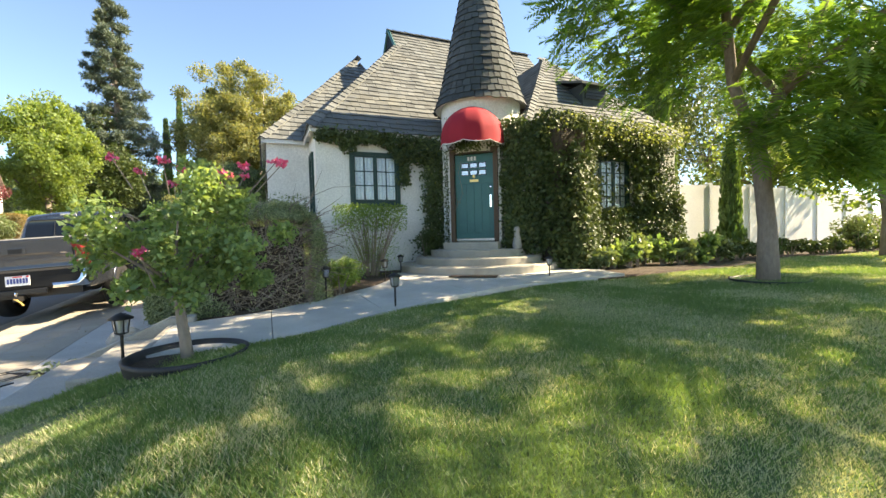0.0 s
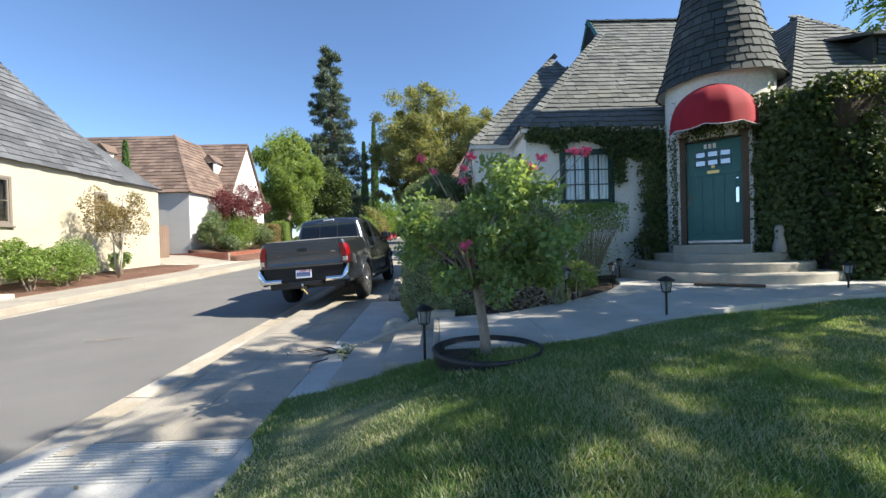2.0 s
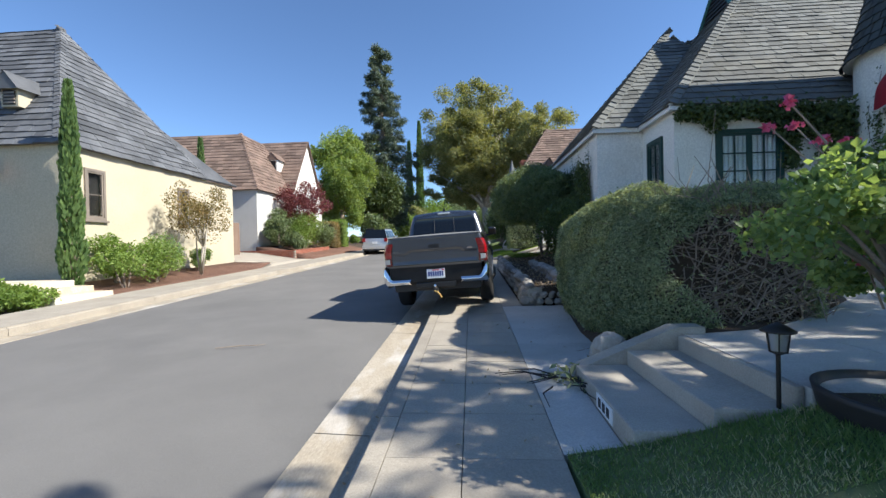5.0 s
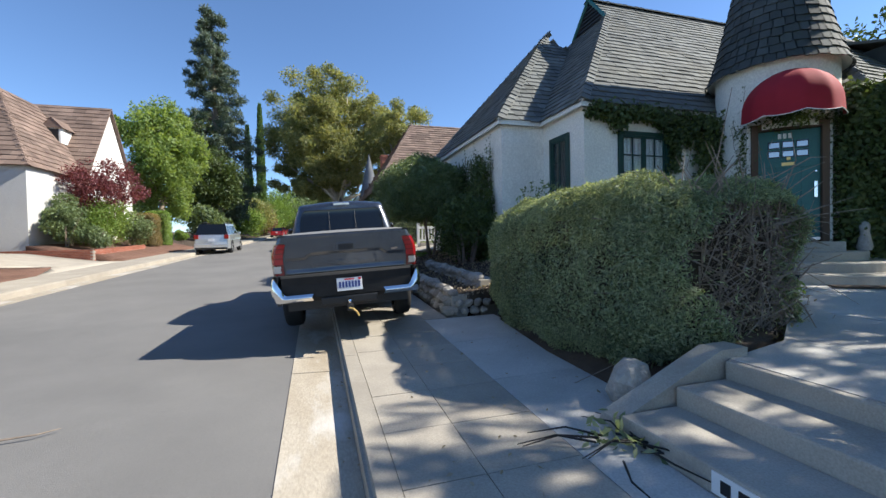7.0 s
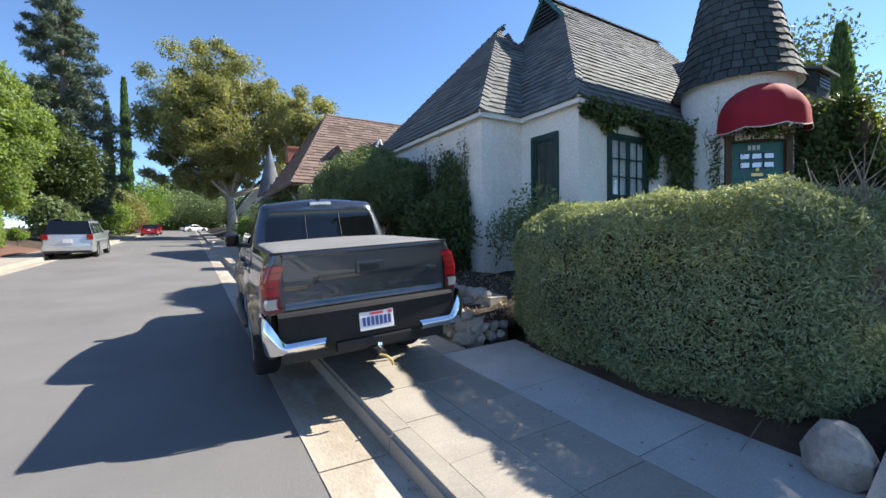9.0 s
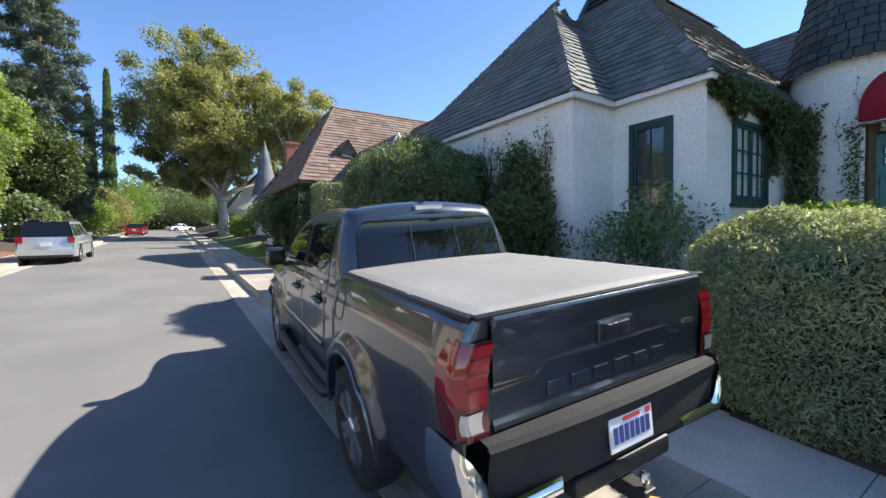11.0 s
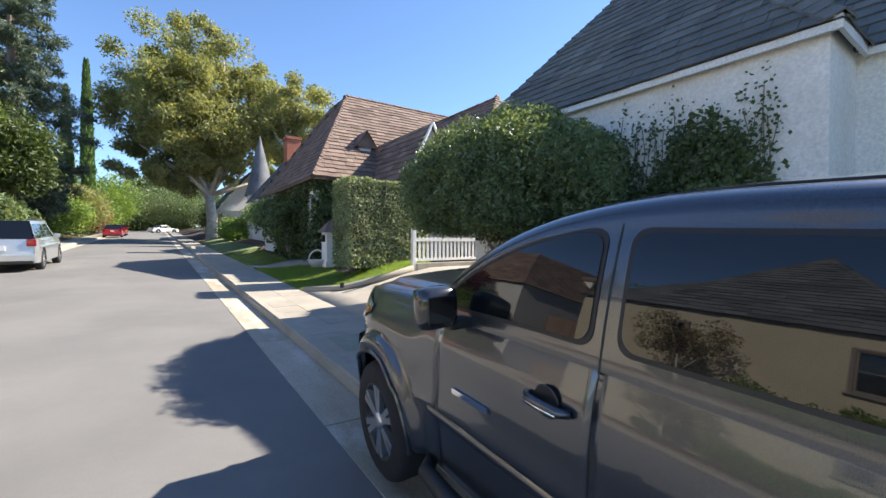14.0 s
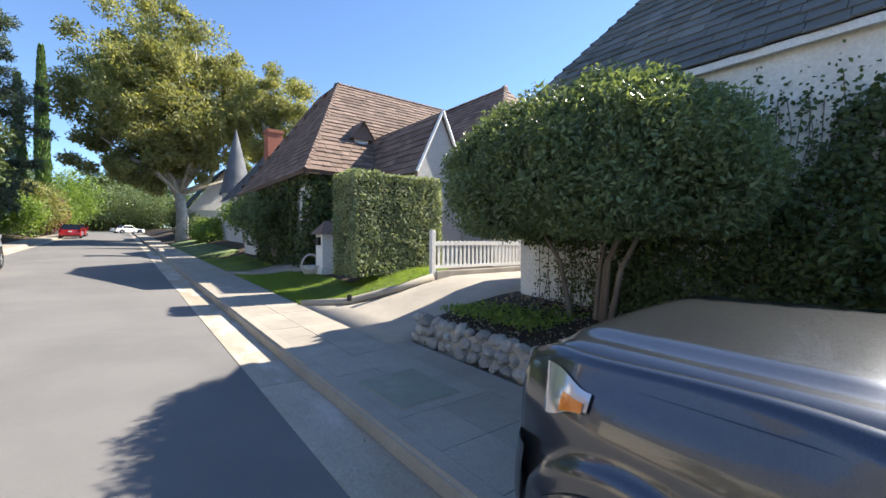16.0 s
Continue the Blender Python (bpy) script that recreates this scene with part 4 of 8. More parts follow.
for r, z0, z1 in ((1.85, 0.30, 0.60), (1.48, 0.45, 0.755), (1.12, 0.6, 0.91)):
    bm = lathe([(r - 0.005, z0), (r, z0 + 0.01), (r, z1 - 0.02), (r - 0.02, z1), (0.0, z1)], 40, None, (0, D + 0.25, 0), 180, 360)
    part("porch_step", bm, M_STEP, porch)
part("threshold", boxm(-0.62, D - 0.5, 0.8, 0.62, D + 0.05, 1.07, 0.015), M_STEP, porch)

# awning: a scalloped half dome
awn = thing("awning", "dark red canvas dome awning with a white scalloped edge", "awning")
awn.matrix_world = DM
bm = bmesh.new()
n, mrows = 40, 10
rows = []
AR, AH, AO = 0.72, 0.70, D - 0.06
for j in range(mrows + 1):
    t = j / mrows * math.pi / 2
    row = []
    for i in range(n + 1):
        a = math.pi + math.pi * i / n
        rib = 1 - 0.025 * abs(math.sin(a * 6))
        row.append(bm.verts.new((AR * rib * math.cos(a) * math.cos(t), AO + 1.06 * AR * rib * math.sin(a) * math.cos(t), 3.42 + AH * math.sin(t))))
    rows.append(row)
val = []
for i in range(n + 1):
    a = math.pi + math.pi * i / n
    val.append(bm.verts.new((AR * 1.01 * math.cos(a), AO + 1.07 * AR * math.sin(a), 3.25 - 0.045 * abs(math.sin(a * 4)))))
rows.insert(0, val)
for a, b in zip(rows, rows[1:]):
    for i in range(n):
        bm.faces.new((a[i], a[i + 1], b[i + 1], b[i]))
bmesh.ops.remove_doubles(bm, verts=bm.verts, dist=1e-4)
part("canopy", bm, M_AWNING, awn, "", True)
part("piping", tube([(AR * 1.02 * math.cos(math.pi + math.pi * i / 80), AO + 1.08 * AR * math.sin(math.pi + math.pi * i / 80), 3.25 - 0.045 * abs(math.sin((math.pi + math.pi * i / 80) * 4))) for i in range(81)], 0.009, 5), M_WHITEPAINT, awn, "white piping")
for k in range(7):
    a = math.pi + math.pi * k / 6
    part("rib", tube([(AR * 0.985 * math.cos(a) * math.cos(t), AO + 1.04 * AR * math.sin(a) * math.cos(t), 3.42 + AH * 0.985 * math.sin(t)) for t in [math.pi / 2 * j / 8 for j in range(9)]], 0.008, 5), M_METAL_DK, awn)


# ---- vehicles ----
def patch(fn, nu, nv, bm=None, flip=False):
    bm = bm or bmesh.new()
    g = [[bm.verts.new(fn(i / nu, j / nv)) for i in range(nu + 1)] for j in range(nv + 1)]
    for j in range(nv):
        for i in range(nu):
            q = (g[j][i], g[j][i + 1], g[j + 1][i + 1], g[j + 1][i])
            bm.faces.new(q[::-1] if flip else q)
    return bm


def wheel(parent, x, y, z, r, w, side, spokes=6):
    """side: +1 the hub looks to +x, -1 to -x."""
    wh = new("wheel")
    wh.parent = parent
    wh.matrix_local = pose(x, y, z, 0, 90 * side, 0)
    k = r / 0.385
    part("tyre", lathe([(0.24 * k, -w / 2), (0.33 * k, -w / 2 - 0.005), (0.372 * k, -w / 2 + 0.02), (0.385 * k, -w / 2 + 0.06), (0.385 * k, w / 2 - 0.06), (0.372 * k, w / 2 - 0.02), (0.33 * k, w / 2 + 0.005), (0.245 * k, w / 2)], 40), M_TYRE, wh, "", True)
    part("rim", lathe([(0.25 * k, w / 2 - 0.005), (0.235 * k, w / 2 + 0.002), (0.22 * k, w / 2 - 0.02), (0.20 * k, w / 2 - 0.09), (0.0, w / 2 - 0.10)], 40), M_RIM_DK, wh, "", True)
    bm = bmesh.new()
    for s in range(spokes):
        for d in (-8, 8):
            a = radians(360 / spokes * s + d)
            c, n = math.cos(a), math.sin(a)
            m = Matrix(((c, -n, 0, 0), (n, c, 0, 0), (0, 0, 1, 0), (0, 0, 0, 1)))
            b2 = bmesh.new()
            box(b2, 0.03 * k, -0.017 * k, w / 2 - 0.045, 0.235 * k, 0.017 * k, w / 2 - 0.008)
            for v in b2.verts:
                if v.co.x > 0.1 * k:
                    v.co.z += 0.006
                    v.co.y *= 1.25
                v.co = m @ v.co
            me = bpy.data.meshes.new("tmp")
            b2.to_mesh(me)
            b2.free()
            bm.from_mesh(me)
            bpy.data.meshes.remove(me)
    part("spokes_disc", bm, M_RIM, wh, "alloy spokes")
    part("hub", lathe([(0.062 * k, w / 2 - 0.03), (0.058 * k, w / 2 - 0.002), (0.03 * k, w / 2 + 0.004), (0, w / 2 + 0.005)], 20), M_RIM, wh, "", True)
    return wh


truck = thing("pickup_truck", "dark grey double-cab pick-up truck with two wheels up on the pavement", "truck")
TRK = pose(0.165, 8.86, 0.035, 2.0, -3.2, -3.2) @ Matrix.Diagonal((0.95, 0.975, 1, 1))
RA, FA, WR, AR_ = 1.24, 4.42, 0.385, 0.465


def flare(y, z):
    f = 0.0
    for c in (RA, FA):
        d = math.hypot(y - c, z - WR)
        f = max(f, 0.05 * (1 - sstep(0.545, 0.575, d)))
    return f


def half_w(y, z):
    w = 0.868 + 0.02 * math.sin(max(0, min(1, (z - 0.4) / 0.75)) * math.pi)
    w -= 0.80 * max(0.0, z - 0.98) ** 2 + 0.05 * sstep(0.98, 1.24, z) * sstep(3.75, 4.1, y)
    w += 0.012 * (sstep(0.70, 0.74, z) - sstep(0.74, 0.86, z))
    w -= 0.16 * sstep(4.5, 5.16, y) ** 1.5
    w -= 0.02 * sstep(0.25, 0.0, y)
    return w + flare(y, z)


def low_z(y):
    z = 0.50 if y < 1.0 else 0.43
    for c in (RA, FA):
        if abs(y - c) < AR_:
            z = max(z, WR + math.sqrt(AR_ ** 2 - (y - c) ** 2))
    return z


def high_z(y):
    if y < 1.62:
        return 1.295
    return 1.24 + 0.015 * sstep(1.7, 2.4, y) - 0.015 * sstep(3.2, 4.0, y) - 0.035 * sstep(4.1, 4.96, y) - 0.10 * sstep(4.80, 5.16, y)


def side_panel(name, y0, y1, s, label="", nv=16):
    n = max(6, int((y1 - y0) / 0.035))
    def fn(a, b):
        y = y0 + (y1 - y0) * a
        lo, hi = low_z(y), high_z(y)
        z = lo + (hi - lo) * b
        return (s * half_w(y, z), y, z)
    bm = patch(fn, n, nv, flip=(s > 0))
    # turn the edges in, so that the panel has depth
    r = bmesh.ops.extrude_edge_only(bm, edges=[e for e in bm.edges if e.is_boundary])
    for v in [g for g in r["geom"] if isinstance(g, bmesh.types.BMVert)]:
        v.co.x -= s * 0.05
    return part(name, bm, M_PAINT, truck, label, True)


def gx(z):
    """Half width of the leaning cab side."""
    q = max(0.0, z - 1.2) / 0.52
    return 0.828 - 0.135 * q ** 1.2 - 0.02 * q ** 4


def roof_h(y):
    """Height where roof or windscreen meets the side, along the cab."""
    if y < 2.3:
        return 1.755 - 0.02 * ((2.3 - y) / 0.7) ** 2
    q = (y - 2.3) / 1.58
    return 1.755 - 0.535 * q ** 2.7


def cab_section(y, t):
    """Point of the half section at y: t from 0 (belt) to 1 (centre of the roof)."""
    d = min(1.0, max(0.0, (y - 1.60) / 0.13))
    inset = 0.13 * (1 - math.sqrt(1 - (1 - d) ** 2))
    h = roof_h(y) - 0.5 * inset
    zc = max(1.205, h - 0.085)
    if t < 0.4:
        z = 1.18 + (zc - 1.18) * t / 0.4
        x = gx(z)
    elif t < 0.65:
        q = (t - 0.4) / 0.25 * math.pi / 2
        x = gx(zc) - 0.10 * (1 - math.cos(q))
        z = zc + (h - zc) * math.sin(q)
    else:
        q = (t - 0.65) / 0.35
        x = (gx(zc) - 0.10) * (1 - q)
        z = h + 0.04 * math.sin(q * math.pi / 2)
    x = max(0.0, x - inset * (1 if t < 0.65 else 1 - (t - 0.65) / 0.35))
    lean = 0.17 * max(0.0, z - 1.2) / 0.55 * (1 - sstep(1.6, 2.3, y))
    bow = 0.09 * (1 - (x / 0.8) ** 2) * sstep(2.7, 3.4, y) - 0.035 * (1 - (x / 0.8) ** 2) * (1 - sstep(1.6, 2.1, y))
    return (x, y + lean + bow, z)


for s in (-1, 1):
    side_panel("bed_side", 0.004, 1.630, s)
    side_panel("cab_corner", 1.640, 1.905, s)
    side_panel("rear_door", 1.912, 2.742, s)
    side_panel("front_door", 2.750, 3.682, s)
    side_panel("front_fender", 3.690, 4.98, s)
    # flare lips
    for c in (RA, FA):
        part("fender_flare", tube([(s * (half_w(c + AR_ * math.cos(t), WR + AR_ * math.sin(t)) + 0.002), c + AR_ * math.cos(t), WR + AR_ * math.sin(t)) for t in [math.pi * (k / 26) for k in range(27)]], 0.016, 6), M_PAINT, truck)
    # cladding strip low on the doors
    part("door_moulding", patch(lambda a, b: (s * (half_w(1.95 + 1.8 * a, 0.70 + 0.05 * b) + 0.012 * math.sin(math.pi * b) + 0.002), 1.95 + 1.8 * a, 0.69 + 0.06 * b), 20, 5, flip=s > 0), M_PAINT, truck, "", True)
    # side glass on the leaning upper side
    def glass(name, y0, y1, zb, zt, grow, off, mat, lab="", lean=0.0):
        def fn(a, b):
            ya, yb = y0 - grow, y1 + grow
            y = ya + (yb - ya) * (0.5 - 0.5 * math.cos(math.pi * a))
            e = max(0.0, 1 - min(y - ya, yb - y) / 0.055)
            pinch = 0.055 * (1 - math.sqrt(max(0.0, 1 - e * e)))
            lo, hi = zb(y) - grow + pinch, zt(y) + grow - pinch
            z = lo + max(0.0, hi - lo) * b
            return (s * (gx(z) + off), y + lean * (z - 1.28), z)
        part(name, patch(fn, 30, 10, flip=s > 0), mat, truck, lab, True)
    def front_top(y):
        return max(1.30, min(1.632, roof_h(y) - 0.085))
    def front_low(y):
        return 1.285 - 0.012 * sstep(3.0, 3.7, y)
    def rear_low(y):
        return 1.290 + 0.075 * sstep(2.13, 1.93, y)
    glass("window_trim", 2.80, 3.66, front_low, front_top, 0.016, 0.003, M_BLACKTRIM)
    glass("side_window", 2.80, 3.66, front_low, front_top, 0.0, 0.007, M_GLASSDK, "dark tinted side window")
    glass("window_trim", 1.93, 2.68, rear_low, lambda y: 1.635, 0.016, 0.003, M_BLACKTRIM, "", 0.02)
    glass("side_window", 1.93, 2.68, rear_low, lambda y: 1.635, 0.0, 0.007, M_GLASSDK, "dark tinted side window", 0.02)
    # seams of the doors
    part("door_gap", tube([(s * gx(z), 1.908 - 0.015 * (z - 1.2), z) for z in (1.2, 1.3, 1.4, 1.5, 1.6, 1.66)] + [(s * gx(1.70), 1.935, 1.70), (s * gx(1.712), 2.0, 1.712)] + [(s * gx(min(1.712, roof_h(y) - 0.042)), y, min(1.712, roof_h(y) - 0.042)) for y in (2.2, 2.5, 2.8, 3.0, 3.15, 3.3, 3.45, 3.6, 3.72)], 0.0045, 5), M_BLACKTRIM, truck)
    part("door_gap", tube([(s * gx(z), 2.746, z) for z in (1.2, 1.3, 1.4, 1.5, 1.6, 1.70)], 0.0045, 5), M_BLACKTRIM, truck)
    part("roof_ditch", tube([(s * (0.566 + 0.004 * math.sin(y)), y, roof_h(y) + 0.004) for y in (1.86, 2.1, 2.4, 2.7, 2.9, 3.05)], 0.006, 6), M_BLACKTRIM, truck, "black roof strip")
    for ya in (2.06, 2.90):
        hx = half_w(ya, 1.03)
        h = new("door_handle")
        h.parent = truck
        h["label"] = "chrome and grey door handle in a round cup"
        h.matrix_local = pose(s * hx, ya - 0.05, 1.055)
        part("cup", lathe([(0.0, 0), (0.055, 0.004), (0.062, 0.0)], 20, None), M_BLACKTRIM, h).matrix_local = pose(0, 0.08, 0, 0, 90 * s, 0)
        part("grip", tube([(s * 0.004, -0.03, -0.002), (s * 0.032, 0.0, 0), (s * 0.036, 0.09, 0.004), (s * 0.03, 0.15, 0.002), (s * 0.004, 0.18, 0)], [0.016, 0.018, 0.017, 0.017, 0.015], 8), M_PAINT, h, "", True)
        part("grip_trim", tube([(s * 0.040, 0.0, -0.010), (s * 0.044, 0.08, -0.008), (s * 0.039, 0.15, -0.008)], 0.009, 6), M_CHROME, h, "chrome strip", True)
    mir = new("door_mirror")
    mir.parent = truck
    mir["label"] = "black door mirror"
    mir.matrix_local = pose(s * 0.86, 3.50, 1.30)
    bm = boxm(min(0.02 * s, 0.22 * s), -0.05, -0.095, max(0.02 * s, 0.22 * s), 0.075, 0.095, 0.05)
    part("mirror_housing", bm, M_GLOSSBLACK, mir, "", True)
    part("mirror_glass", boxm(min(0.055 * s, 0.195 * s), -0.056, -0.06, max(0.055 * s, 0.195 * s), -0.047, 0.06, 0.004), M_GLASSDK, mir, "mirror glass")
    part("mirror_arm", boxm(min(-0.05 * s, 0.06 * s), -0.03, -0.11, max(-0.05 * s, 0.06 * s), 0.04, -0.06, 0.012), M_BLACKTRIM, mir)
    # side step
    part("side_step", tube([(s * 0.80, 1.72, 0.42), (s * 0.93, 1.84, 0.40), (s * 0.95, 2.2, 0.40), (s * 0.95, 3.5, 0.40), (s * 0.93, 3.74, 0.40), (s * 0.80, 3.86, 0.42)], [0.03, 0.045, 0.05, 0.05, 0.045, 0.03], 10), M_BLACKTRIM, truck, "black tubular side step", True)
    # tail lamp
    lamp = new("tail_lamp")
    lamp.parent = truck
    lamp["label"] = "red and clear tail lamp"
    def lampfn(z0, z1, off):
        def fn(a, b):
            z = z0 + (z1 - z0) * b
            t = a
            q = math.pi / 2 * sstep(0.30, 0.72, t)
            x = 0.735 + 0.10 * min(1, t / 0.4) * (1 - sstep(0.30, 0.72, t)) + (0.10 + 0.042 * math.sin(q)) * sstep(0.30, 0.72, t)
            y = -0.035 + 0.055 * (1 - math.cos(q)) + 0.10 * max(0, t - 0.6) / 0.4 - 0.03 * abs(2 * b - 1) ** 2 * max(0, t - 0.6) / 0.4
            x += 0.010 * math.sin(math.pi * b) - 0.80 * max(0.0, z - 0.98) ** 2
            return (s * (x + off), y - off, z)
        return fn
    part("lens_red", patch(lampfn(0.985, 1.205, 0.006), 24, 8, flip=s < 0), M_REDLENS, lamp, "red lens", True)
    for zz in (1.045, 1.10, 1.155):
        part("lens_rib", patch(lampfn(zz, zz + 0.010, 0.008), 24, 1, flip=s < 0), M_DARKRED, lamp, "", True)
    part("lens_clear", patch(lambda a, b: lampfn(0.885, 0.962, 0.006)(0.10 + 0.42 * a, b), 16, 5, flip=s < 0), M_CLEARLENS, lamp, "clear reversing lens", True)
    part("lamp_housing", patch(lampfn(0.855, 1.217, 0.0), 24, 8, flip=s < 0), M_DARKRED, lamp, "", True)
    # rear bumper corner
    bm = bmesh.new()
    def bump(a, b):
        t = a
        x = 0.42 + 0.475 * min(1, t / 0.7)
        y = -0.10 + 0.02 * sstep(0.45, 0.7, t) + 0.06 * sstep(0.62, 0.74, t) + 0.24 * max(0, t - 0.70) / 0.3
        x = min(0.885, x) + (0.02 * math.sin(math.pi * b))
        z0 = 0.545 + 0.06 * sstep(0.6, 1.0, t)
        z1 = 0.625 + 0.215 * sstep(0.45, 0.70, t)
        return (s * x, y - 0.025 * math.sin(math.pi * b), z0 + (z1 - z0) * b)
    part("bumper_corner", patch(bump, 28, 8, flip=s < 0), M_CHROME, truck, "chrome bumper corner", True)
    # headlamp
    hl = new("headlamp")
    hl.parent = truck
    hl["label"] = "clear headlamp with amber side marker"
    def hfn(z0, z1, off):
        def fn(a, b):
            y = 4.60 + 0.42 * a
            x = 0.80 - 0.10 * a - 0.42 * sstep(0.55, 1.0, a)
            z = z0 + (z1 - z0) * (0.5 + (b - 0.5) * (0.35 + 0.65 * sstep(0.0, 0.45, a))) - 0.035 * a
            return (s * (half_w(y, z) * (1 - sstep(0.4, 0.7, a)) + x * sstep(0.4, 0.7, a) + off), y + off * a, z)
        return fn
    part("lamp_lens", patch(hfn(1.02, 1.175, 0.012), 20, 6, flip=s > 0), M_CLEARLENS, hl, "", True)
    part("marker", patch(lambda a, b: hfn(1.04, 1.12, 0.017)(a * 0.22 + 0.04, b), 6, 3, flip=s > 0), M_AMBER, hl, "amber marker", True)
    for yy, zz in ((RA, WR), (FA, WR)):
        wheel(truck, s * 0.80, yy, zz, WR, 0.245, s)

def shell(y0, y1, t0, t1, ny, nt, off=0.0):
    def fn(a, b):
        y = y0 + (y1 - y0) * (a ** 1.6 if y0 < 1.7 else a)
        u = 2 * b - 1
        t = t0 + (t1 - t0) * (1 - abs(u))
        x, yy, z = cab_section(y, t)
        return (math.copysign(x, u), yy + off * 0.5, z + off)
    return patch(fn, ny, nt)


part("cab_upper", shell(1.60, 3.88, 0.0, 1.0, 70, 64), M_PAINT, truck, "", True)
part("windshield", shell(3.10, 3.84, 0.66, 1.0, 20, 24, 0.006), M_GLASSDK, truck, "dark windscreen", True)


def rear_face(a, b):
    x, y, z = cab_section(1.601, b)
    u = 2 * a - 1
    return (x * u, y - 0.02 * (1 - u * u), z)


def rear_glass(off, half, z0, z1, r):
    def fn(a, b):
        u = 2 * a - 1
        e = max(0.0, 1 - (1 - abs(u)) * half / r)
        pinch = r * (1 - math.sqrt(max(0.0, 1 - e * e)))
        z = z0 + pinch * 0.4 + (z1 - z0 - pinch * 1.4) * b
        t = 0.4 * (z - 1.18) / (1.585 - 1.18)
        y = rear_face(a, min(0.4, t))[1]
        return (u * (half - 0.10 * max(0.0, z - z0)), y - off, z)
    return patch(fn, 40, 12, flip=True)


part("rear_panel", patch(lambda a, b: rear_face(a, b), 24, 16, flip=True), M_PAINT, truck, "", True)
part("rear_window_trim", rear_glass(0.006, 0.685, 1.225, 1.650, 0.10), M_BLACKTRIM, truck, "", True)
part("rear_window", rear_glass(0.011, 0.672, 1.245, 1.640, 0.09), M_GLASSDK, truck, "dark tinted rear window", True)
for sx in (-0.21, 0.21):
    part("window_divider", tube([(sx, 1.565, 1.25), (sx * 0.97, 1.690, 1.635)], 0.0035, 5), M_BLACKTRIM, truck)
part("brake_light", boxm(-0.13, 1.71, 1.705, 0.13, 1.80, 1.752, 0.012), M_CLEARLENS, truck, "clear high brake light")
part("antenna_fin", solid([[(-0.03, 1.84, 1.775), (0.03, 1.84, 1.775), (0.004, 1.83, 1.85), (-0.004, 1.83, 1.85)], [(-0.03, 1.84, 1.775), (-0.006, 2.05, 1.78), (-0.004, 1.83, 1.85)], [(0.03, 1.84, 1.775), (0.006, 2.05, 1.78), (0.004, 1.83, 1.85)], [(-0.006, 2.05, 1.78), (0.006, 2.05, 1.78), (0.004, 1.83, 1.85), (-0.004, 1.83, 1.85)]]), M_BLACKTRIM, truck)
# hood with a raised centre
def hood(a, b):
    y = 3.74 + 1.25 * b
    w = 0.80 - 0.10 * sstep(0.55, 1.0, b)
    x = (2 * a - 1) * w
    z = 1.225 + 0.055 * math.cos(x * 1.5) - 0.035 * b - 0.10 * sstep(0.80, 1.0, b) ** 2
    z += 0.022 * sstep(0.60, 0.50, abs(x)) * sstep(0.0, 0.25, b)
    z -= 0.055 * sstep(0.64, 0.80, abs(x))
    return (x, y, z)
part("hood", patch(hood, 56, 30), M_PAINT, truck, "", True)
part("cowl", boxm(-0.76, 3.70, 1.10, 0.76, 3.86, 1.235, 0.02), M_BLACKTRIM, truck)
part("grille", patch(lambda a, b: ((2 * a - 1) * (0.50 - 0.06 * b), 5.06 - 0.10 * b + 0.05 * math.sin(math.pi * a), 0.66 + 0.36 * b), 16, 8), M_BLACKTRIM, truck, "black grille", True)
for k in range(5):
    part("grille_bar", tube([(-0.44, 5.06 - 0.02 * k, 0.70 + 0.065 * k), (0, 5.11 - 0.02 * k, 0.70 + 0.065 * k), (0.44, 5.06 - 0.02 * k, 0.70 + 0.065 * k)], 0.012, 6), M_CHROME, truck)
def fbump(a, b):
    t = 2 * a - 1
    return (0.86 * math.sin(t * 1.45), 4.76 + 0.36 * math.cos(t * 1.35) ** 0.7 + 0.03 * math.sin(math.pi * b), 0.42 + 0.42 * b)
part("front_bumper", patch(fbump, 40, 10), M_PAINT, truck, "", True)
part("fog_panel", patch(lambda a, b: (-0.62 - 0.12 * a, 5.06 - 0.12 * a, 0.55 + 0.14 * b), 6, 4), M_BLACKTRIM, truck)
# tailgate
def gate(a, b):
    x = (2 * a - 1) * 0.712
    z = 0.862 + 0.423 * b
    low = 0.36 + 0.12 * sstep(0.50, 0.42, abs(x))
    y = -0.020 - 0.016 * sstep(low, low + 0.07, b) + 0.012 * sstep(0.97, 1.0, b) - 0.012 * sstep(0.12, 0.02, b)
    return (x, y, z)
part("tailgate", patch(gate, 60, 40, flip=False), M_PAINT, truck, "", True)
part("tailgate_core", boxm(-0.70, 0.0, 0.60, 0.70, 0.05, 1.25), M_BLACKTRIM, truck)
BUMP = ((0.02, 0.858), (-0.105, 0.846), (-0.124, 0.825), (-0.105, 0.74), (-0.098, 0.66), (-0.092, 0.58), (-0.05, 0.535))


def bumper(a, b):
    q = b * (len(BUMP) - 1)
    k = min(int(q), len(BUMP) - 2)
    (y0, z0), (y1, z1) = BUMP[k], BUMP[k + 1]
    x = 2 * a - 1
    return (0.78 * x, y0 + (y1 - y0) * (q - k) + 0.03 * x * x, z0 + (z1 - z0) * (q - k))


part("step_bumper", patch(bumper, 24, 18, flip=True), M_TYRE, truck, "black step bumper")
part("spoiler_lip", boxm(-0.71, -0.045, 1.262, 0.71, 0.03, 1.30, 0.012), M_PAINT, truck)
hnd = new("tailgate_handle")
hnd.parent = truck
hnd["label"] = "black tailgate handle with a camera"
